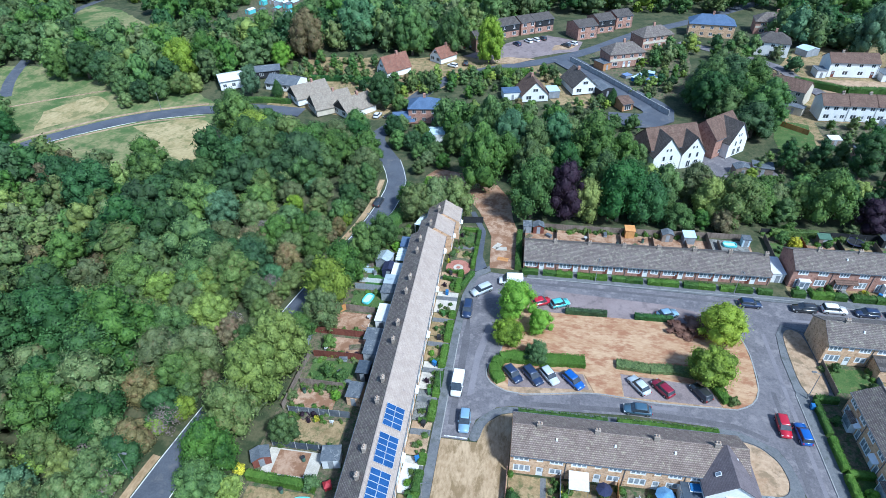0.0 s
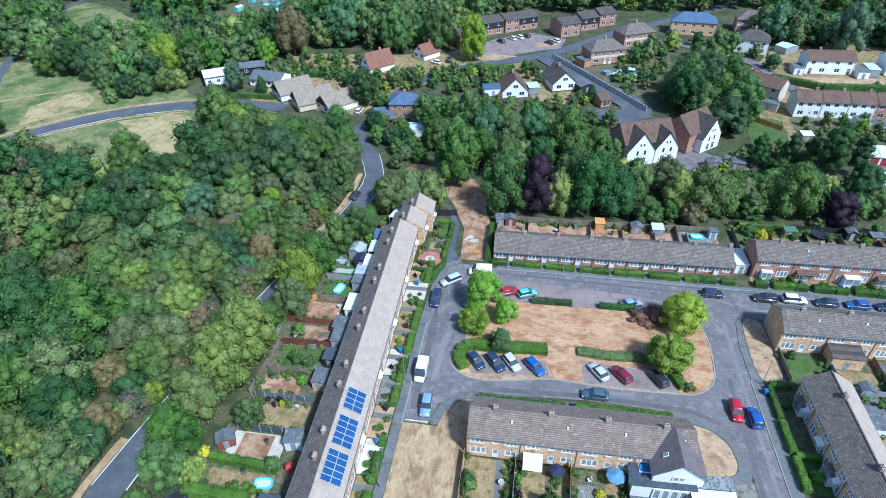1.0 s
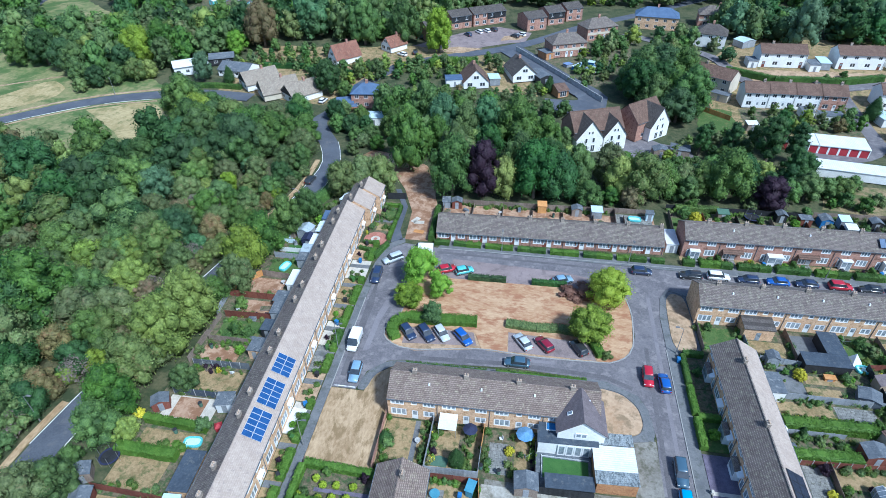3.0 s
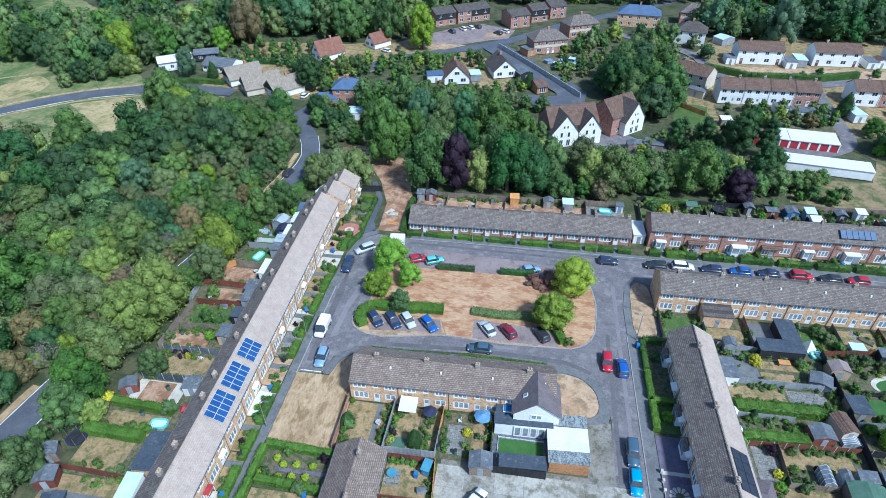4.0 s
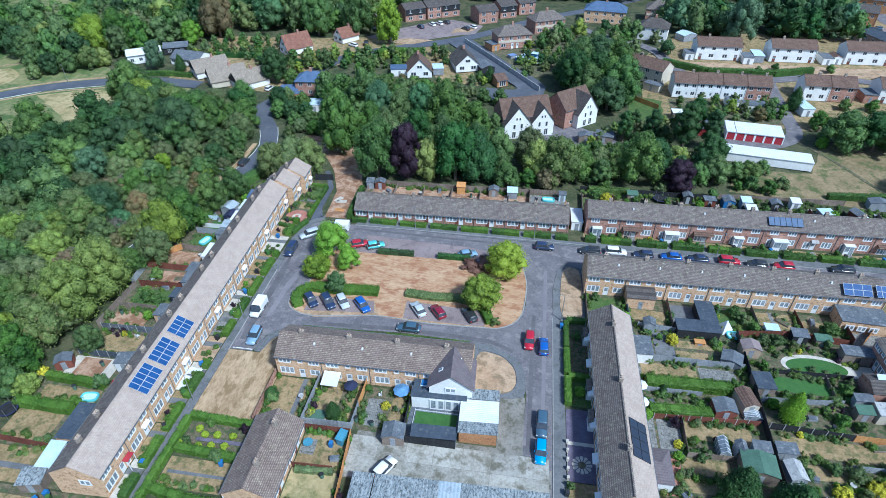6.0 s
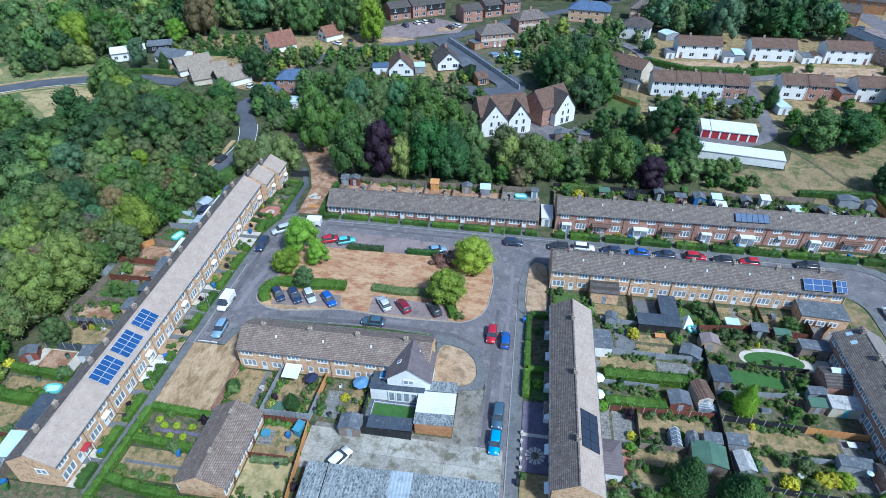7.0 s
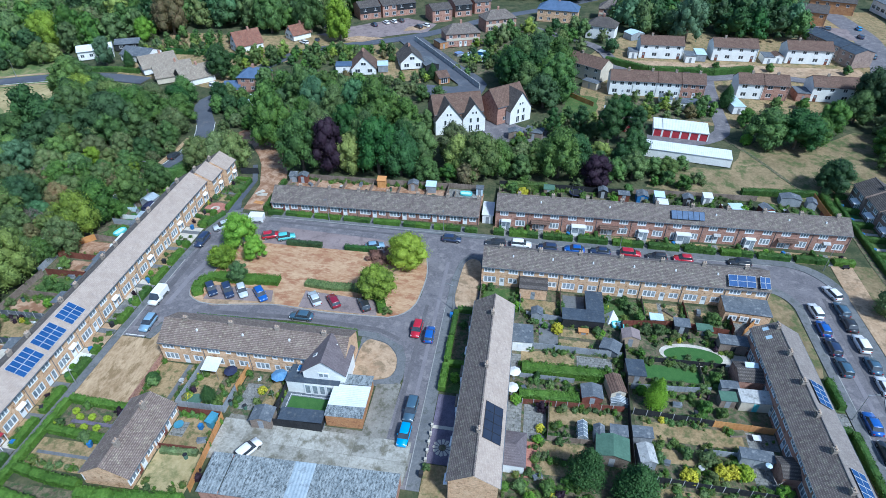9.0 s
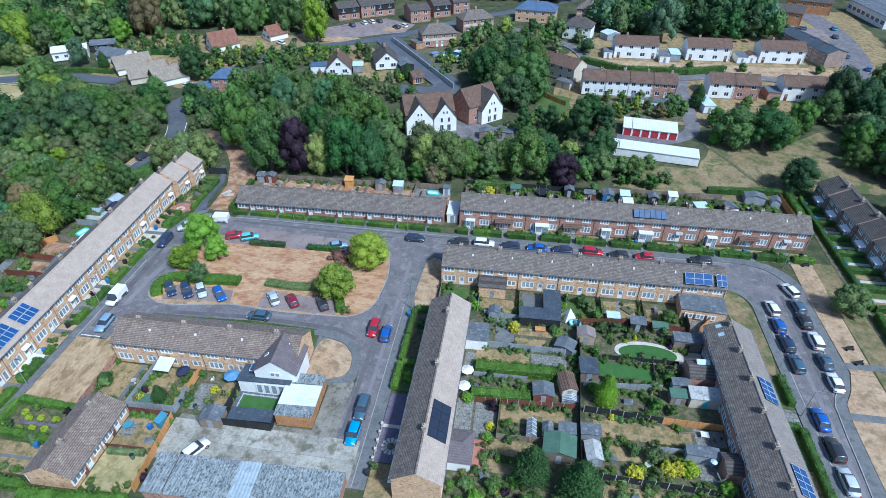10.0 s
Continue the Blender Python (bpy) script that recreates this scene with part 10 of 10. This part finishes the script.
# ---- planted borders and garden clutter ----
def border(pts, wide, seed, tall=0.9, mats=("leaf_border", "leaf_mid", "leaf_olive", "leaf_hedge2"), label="mixed border of leafy garden plants"):
    """Low plants of uneven size crowded along a line: every plant is a mound of leaves."""
    rnd = random.Random(seed)
    v, f, mi = [], [], []
    for (ax, ay), (bx, by) in zip(pts, pts[1:]):
        ln = math.hypot(bx - ax, by - ay)
        dx, dy = (bx - ax) / ln, (by - ay) / ln
        s = 0.0
        while s < ln:
            r = rnd.choice((rnd.uniform(0.15, 0.35), rnd.uniform(0.3, 0.6), rnd.uniform(0.5, 0.85))) * (0.65 + 0.35 * wide)
            o = rnd.gauss(0, wide * 0.42)
            x, y = ax + dx * s - dy * o, ay + dy * s + dx * o
            z, hh = rise(x, y) + 0.05, tall * rnd.uniform(0.35, 1.15)
            k = rnd.choices(range(len(mats)), [5, 3, 2, 2, 1][:len(mats)])[0]
            b = len(v)
            for i in range(6):
                a = i * 1.047
                v.append((x + math.cos(a) * r * 0.85, y + math.sin(a) * r * 0.85, z - 0.05))
            for i in range(6):
                a = i * 1.047 + 0.4
                v.append((x + math.cos(a) * r * 0.7, y + math.sin(a) * r * 0.7, z + hh * 0.6))
            v.append((x, y, z + hh * 0.9))
            f += [(b + i, b + (i + 1) % 6, b + 6 + (i + 1) % 6, b + 6 + i) for i in range(6)] + [(b + 6 + i, b + 6 + (i + 1) % 6, b + 12) for i in range(6)]
            mi += [k] * 12
            for _ in range(int(26 + 60 * r)):
                a, t = rnd.uniform(0, 6.28), rnd.random()
                d = Vector((math.cos(a) * math.cos(t * 1.5), math.sin(a) * math.cos(t * 1.5), math.sin(t * 1.5)))
                p = Vector((x + d.x * r * rnd.uniform(0.85, 1.2), y + d.y * r * rnd.uniform(0.85, 1.2), z + hh * (0.15 + 0.85 * d.z) * rnd.uniform(0.9, 1.15)))
                nr = (d + Vector((rnd.gauss(0, 0.5), rnd.gauss(0, 0.5), rnd.gauss(0.3, 0.4)))).normalized()
                u = nr.orthogonal().normalized()
                u.rotate(Matrix.Rotation(rnd.uniform(0, 6.28), 3, nr))
                w = nr.cross(u)
                q = rnd.uniform(0.06, 0.15)
                b = len(v)
                v += [tuple(p - u * q), tuple(p + w * q * 0.6), tuple(p + u * q), tuple(p - w * q * 0.6)]
                f.append((b, b + 1, b + 2, b + 3))
                mi.append(k)
            s += r * rnd.uniform(0.4, 1.7) + (rnd.uniform(0.6, 2.2) if rnd.random() < 0.12 else 0)
    me = bpy.data.meshes.new("planting_border")
    me.from_pydata(v, [], f)
    for k in mats:
        me.materials.append(M[k])
    me.polygons.foreach_set("material_index", mi)
    me.update()
    return tagged(new("planting_border", me), label, "plants", "", "stuff")


BLOOM = ("leaf_border", "leaf_hedge2", "leaf_yellow", "leaf_copper", "flower")
for i, (pts, wide) in enumerate([
        # behind the short terrace
        ([(5.6, 44.9), (12.2, 44.7)], 1.0), ([(12.0, 52.4), (11.9, 45.2)], 0.7), ([(13.2, 52.0), (13.1, 46.0)], 0.8), ([(16.4, 45.6), (20.0, 45.2)], 0.9), ([(18.4, 52.0), (18.4, 46.0)], 0.8), ([(21.0, 52.4), (21.2, 45.4)], 0.8), ([(24.9, 52.0), (24.9, 45.0)], 0.9), ([(28.0, 52.0), (28.0, 45.6)], 0.6), ([(5.5, 52.6), (5.5, 45)], 0.7),
        ([(13.8, 42.8), (18.0, 42.9)], 0.7), ([(20.2, 42.4), (20.6, 37.5)], 0.7), ([(14.0, 31.2), (20.8, 31.2)], 1.0), ([(20.9, 36.4), (21.2, 31.4)], 0.8),
        # round the bungalow pair
        ([(-4.2, 32.0), (5.4, 31.6)], 0.7),
        # quadrangle, behind the garden terrace
        ([(57.9, 81.2), (57.9, 75)], 1.0), ([(64.6, 80.8), (64.7, 75)], 1.0), ([(72.6, 78), (72.6, 75)], 0.9), ([(80.8, 81), (80.9, 75.2)], 1.2), ([(88.2, 81), (88.3, 75.2)], 1.3), ([(95.9, 80.8), (96.0, 75)], 1.0), ([(103.4, 79), (103.6, 75)], 0.9), ([(89, 75.2), (95.4, 76.0)], 0.9), ([(81.2, 74.8), (87.4, 75.2)], 1.4), ([(65.4, 74.6), (72, 74.6)], 0.8),
        # behind the end-on terrace
        ([(66.6, 73.2), (76.0, 72.4)], 1.3), ([(76.8, 72.6), (83.2, 73.2)], 1.6), ([(72.6, 66.4), (82.6, 66.4)], 1.2), ([(66.0, 61.8), (81, 62.0)], 0.9), ([(68.0, 65.2), (75.4, 65.2)], 0.8), ([(65.8, 57.6), (76.0, 57.8)], 2.0), ([(65.8, 56.6), (75.4, 56.8)], 1.4), ([(67.0, 53.9), (82.0, 53.6)], 0.9), ([(71.4, 50.0), (80.8, 49.9)], 1.0), ([(70.0, 48.2), (74.0, 47.9)], 1.0), ([(69.4, 43.8), (77, 43.6)], 1.1), ([(69.4, 47.0), (69.4, 41)], 1.0), ([(66.0, 40.0), (76, 39.6)], 1.6), ([(64.6, 38.0), (80.0, 37.6)], 2.2), ([(66.4, 36.0), (82.0, 35.8)], 2.0), ([(82.6, 66.0), (82.4, 54.8)], 1.1), ([(79.4, 72.0), (82.8, 67.0)], 1.4),
        # behind the brown terrace
        ([(85.0, 73.4), (94.0, 74.2), (102.0, 73.4)], 1.6), ([(89.0, 70.8), (92.6, 72.2), (99.0, 72.0), (102.0, 69.0)], 1.3), ([(88.2, 66.4), (100.2, 66.8)], 1.0), ([(87.0, 65.4), (96.0, 65.6)], 0.8), ([(96.8, 65.4), (96.8, 61.4), (101.0, 61.8)], 1.6), ([(85.6, 60.6), (96.6, 61.0)], 1.0), ([(84.8, 58.4), (96.4, 59.2)], 1.2), ([(85.0, 55.0), (96.0, 54.4)], 1.2), ([(94.0, 57.8), (98.6, 56.4)], 1.8), ([(85.4, 53.4), (99.6, 53.0)], 0.7), ([(86.4, 49.0), (99.6, 49.0)], 1.3), ([(87.0, 45.2), (94.0, 45.0)], 1.8), ([(94.2, 47.6), (100.0, 47.0)], 1.5), ([(86.4, 43.2), (103.2, 43.0)], 1.4), ([(87.0, 41.4), (102.6, 41.2)], 1.4), ([(86.0, 37.6), (103, 37.4)], 1.8), ([(84.8, 67.6), (85.2, 72.8)], 1.2),
        # behind the long terrace
        ([(-32.6, 35.6), (-24.0, 35.3)], 1.2), ([(-28.8, 33.8), (-22.4, 33.6)], 1.2), ([(-31.6, 42.2), (-22.6, 42.0)], 1.2), ([(-30.8, 53.2), (-22.0, 53.2)], 0.9), ([(-30.4, 57.8), (-21.6, 58.0)], 0.9), ([(-30.8, 59.6), (-24.2, 59.6)], 0.8), ([(-30.6, 63.8), (-23.8, 63.8)], 1.0), ([(-30.2, 70.0), (-22.8, 70.4)], 1.2), ([(-30.4, 65.4), (-23.4, 65.4)], 1.4), ([(-28.6, 71.9), (-22.4, 72.0)], 0.8), ([(-31.6, 77.4), (-23.0, 77.4)], 0.9), ([(-28.6, 84.4), (-22.4, 84.2)], 1.0), ([(-28.2, 89.2), (-21.6, 89.2)], 1.0), ([(-28.4, 95.9), (-24.0, 96.0)], 1.2), ([(-29.4, 103.0), (-24.0, 103.4)], 2.2), ([(-27.6, 106), (-22.6, 107)], 2.6), ([(-10.0, 104.2), (-6.0, 104.4)], 0.9), ([(-10.2, 108.0), (-6.0, 108.0)], 1.2), ([(-10.2, 112.4), (-6.0, 112.6)], 1.4), ([(-10.4, 101.0), (-10.2, 105.8)], 1.0), ([(-27.0, 109.6), (-21.4, 112.6)], 2.6),
        # behind the bungalow row and the street terrace
        ([(5.4, 116.2), (30, 116.8), (45, 117.4)], 0.9), ([(58.6, 120.6), (89, 121.0)], 1.6), ([(90.6, 121.6), (120, 122.6)], 1.5), ([(59, 119.4), (74, 119.4)], 1.8), ([(99, 118.4), (120, 119.4)], 1.8), ([(112, 115.6), (134, 116.6)], 1.6), ([(122.6, 121.0), (134, 121.4)], 2.0)]):
    border(pts, wide, 300 + i, 0.95, BLOOM if i % 5 == 2 else ("leaf_border", "leaf_mid", "leaf_olive", "leaf_hedge2"))
for i in range(11):
    y0 = 28.8 + 6.3 * i
    border([(-8.6, y0 + 0.3), (-8.7, y0 + 3.4)], 0.9, 500 + i, 0.7)
for i in range(7):
    border([(5.6 + 7.07 * i, 100.7), (8.2 + 7.07 * i, 100.75)], 0.8, 520 + i, 0.7, BLOOM if i % 3 == 0 else ("leaf_border", "leaf_mid"))
for i in range(10):
    border([(61.9 + 7.6 * i, 101.4), (65.6 + 7.6 * i, 101.5)], 1.2, 540 + i, 0.8, BLOOM if i % 4 == 1 else ("leaf_border", "leaf_mid"))

ODD = {}


def oddment(kind, x, y, rz):
    m = place(x, y, rz, 0.08)
    if kind in ODD:
        return copy_thing(ODD[kind], m)
    if kind == "chair":
        t = thing("garden_chair", "white plastic garden chair on a lawn", "chair", m)
        part("seat", Geo().box(-0.26, 0.26, -0.26, 0.26, 0.4, 0.45), M["sheet_white"], t)
        part("back", Geo().box(-0.26, 0.26, 0.22, 0.28, 0.45, 0.92), M["sheet_white"], t)
        for a, b in ((-0.22, -0.22), (0.22, -0.22), (-0.22, 0.22), (0.22, 0.22)):
            part("leg", Geo().cyl((a, b, 0), (a, b, 0.4), 0.025, 0.025, 5), M["sheet_white"], t)
    elif kind == "box":
        t = thing("storage_box", "grey plastic garden storage box", "box", m)
        part("tub", Geo().box(-0.7, 0.7, -0.35, 0.35, 0, 0.55, 0.03), M["timber_grey"], t)
        part("lid", Geo().box(-0.74, 0.74, -0.39, 0.39, 0.55, 0.64, 0.05), M["felt"], t)
    elif kind == "butt":
        t = thing("water_butt", "dark green plastic water butt", "water butt", m)
        part("barrel", Geo().cyl((0, 0, 0), (0, 0, 0.95), 0.27, 0.32, 12), M["felt_green"], t)
        part("lid", Geo().cyl((0, 0, 0.95), (0, 0, 1.0), 0.34, 0.3, 12), M["black"], t)
    elif kind == "table":
        t = thing("garden_table", "round grey garden table outdoors", "table", m)
        part("tabletop", Geo().cyl((0, 0, 0.68), (0, 0, 0.73), 0.45, 0.45, 14), M["felt_pale"], t)
        part("leg", Geo().cyl((0, 0, 0), (0, 0, 0.68), 0.16, 0.05, 8), M["sheet_white"], t)
    elif kind == "bed":
        t = thing("raised_bed", "raised timber vegetable bed with soil", "planter", m)
        part("frame", Geo().box(-1.2, 1.2, -0.55, 0.55, 0, 0.34), M["timber"], t)
        part("soil", Geo().box(-1.12, 1.12, -0.47, 0.47, 0.3, 0.38), M["soil"], t)
    elif kind == "barrow":
        t = thing("log_stack", "low stack of weathered logs", "logs", m)
        for i in range(5):
            part("log", Geo().cyl((-0.5, 0.17 * i - 0.34, 0.09), (0.5, 0.17 * i - 0.34, 0.09), 0.085, 0.08, 7), M["bark"], t)
    elif kind == "tarp":
        t = thing("covered_heap", "low heap under a blue cover", "heap", m)
        part("cover", Geo().box(-0.8, 0.8, -0.55, 0.55, 0, 0.5, 0.16), M["blue_grey"], t)
    else:
        t = thing("rotary_drier", "metal rotary clothes drier on a pole", "clothes drier", m)
        part("pole", Geo().cyl((0, 0, 0), (0, 0, 1.9), 0.03, 0.025, 6), M["metal"], t)
        for i in range(4):
            a = i * math.pi / 2
            part("arm", Geo().cyl((0, 0, 1.3), (1.1 * math.cos(a), 1.1 * math.sin(a), 1.85), 0.02, 0.015, 5), M["metal"], t)
    ODD[kind] = t
    return t


rnd = random.Random(91)
TAKEN = [(o.matrix_basis.translation.x, o.matrix_basis.translation.y) for o in bpy.data.objects if o.parent is None and o.type == "EMPTY"]
WAYS = [(58, 110, 75, 80.5, 16), (66, 72, 67, 72, 7), (66, 82, 55.8, 58, 8), (67, 70.5, 40, 53, 12), (85.5, 96, 55, 58.5, 4), (98, 104, 43, 53, 12), (86, 97, 38, 47, 5), (-30, -22, 36, 102, 26), (6, 28, 45.5, 52, 10), (13.8, 20, 32, 42, 6), (5, 53, 110.5, 116, 18), (59, 134, 111.5, 120.5, 30)]
for x0, x1, y0, y1, n in WAYS:
    for _ in range(n):
        x, y = rnd.uniform(x0, x1), rnd.uniform(y0, y1)
        kind = rnd.choice(["chair", "box", "butt", "table", "bed", "butt", "box", "drier", "butt"])
        if all((x - a) ** 2 + (y - b) ** 2 > 5.0 for a, b in TAKEN):
            TAKEN.append((x, y))
            oddment(kind, x, y, rnd.uniform(0, 360))

# kinds of plant that found no place
for proto_, r_, used_ in KINDS.values():
    if not used_:
        for o in (*proto_.children_recursive, proto_):
            bpy.data.objects.remove(o)
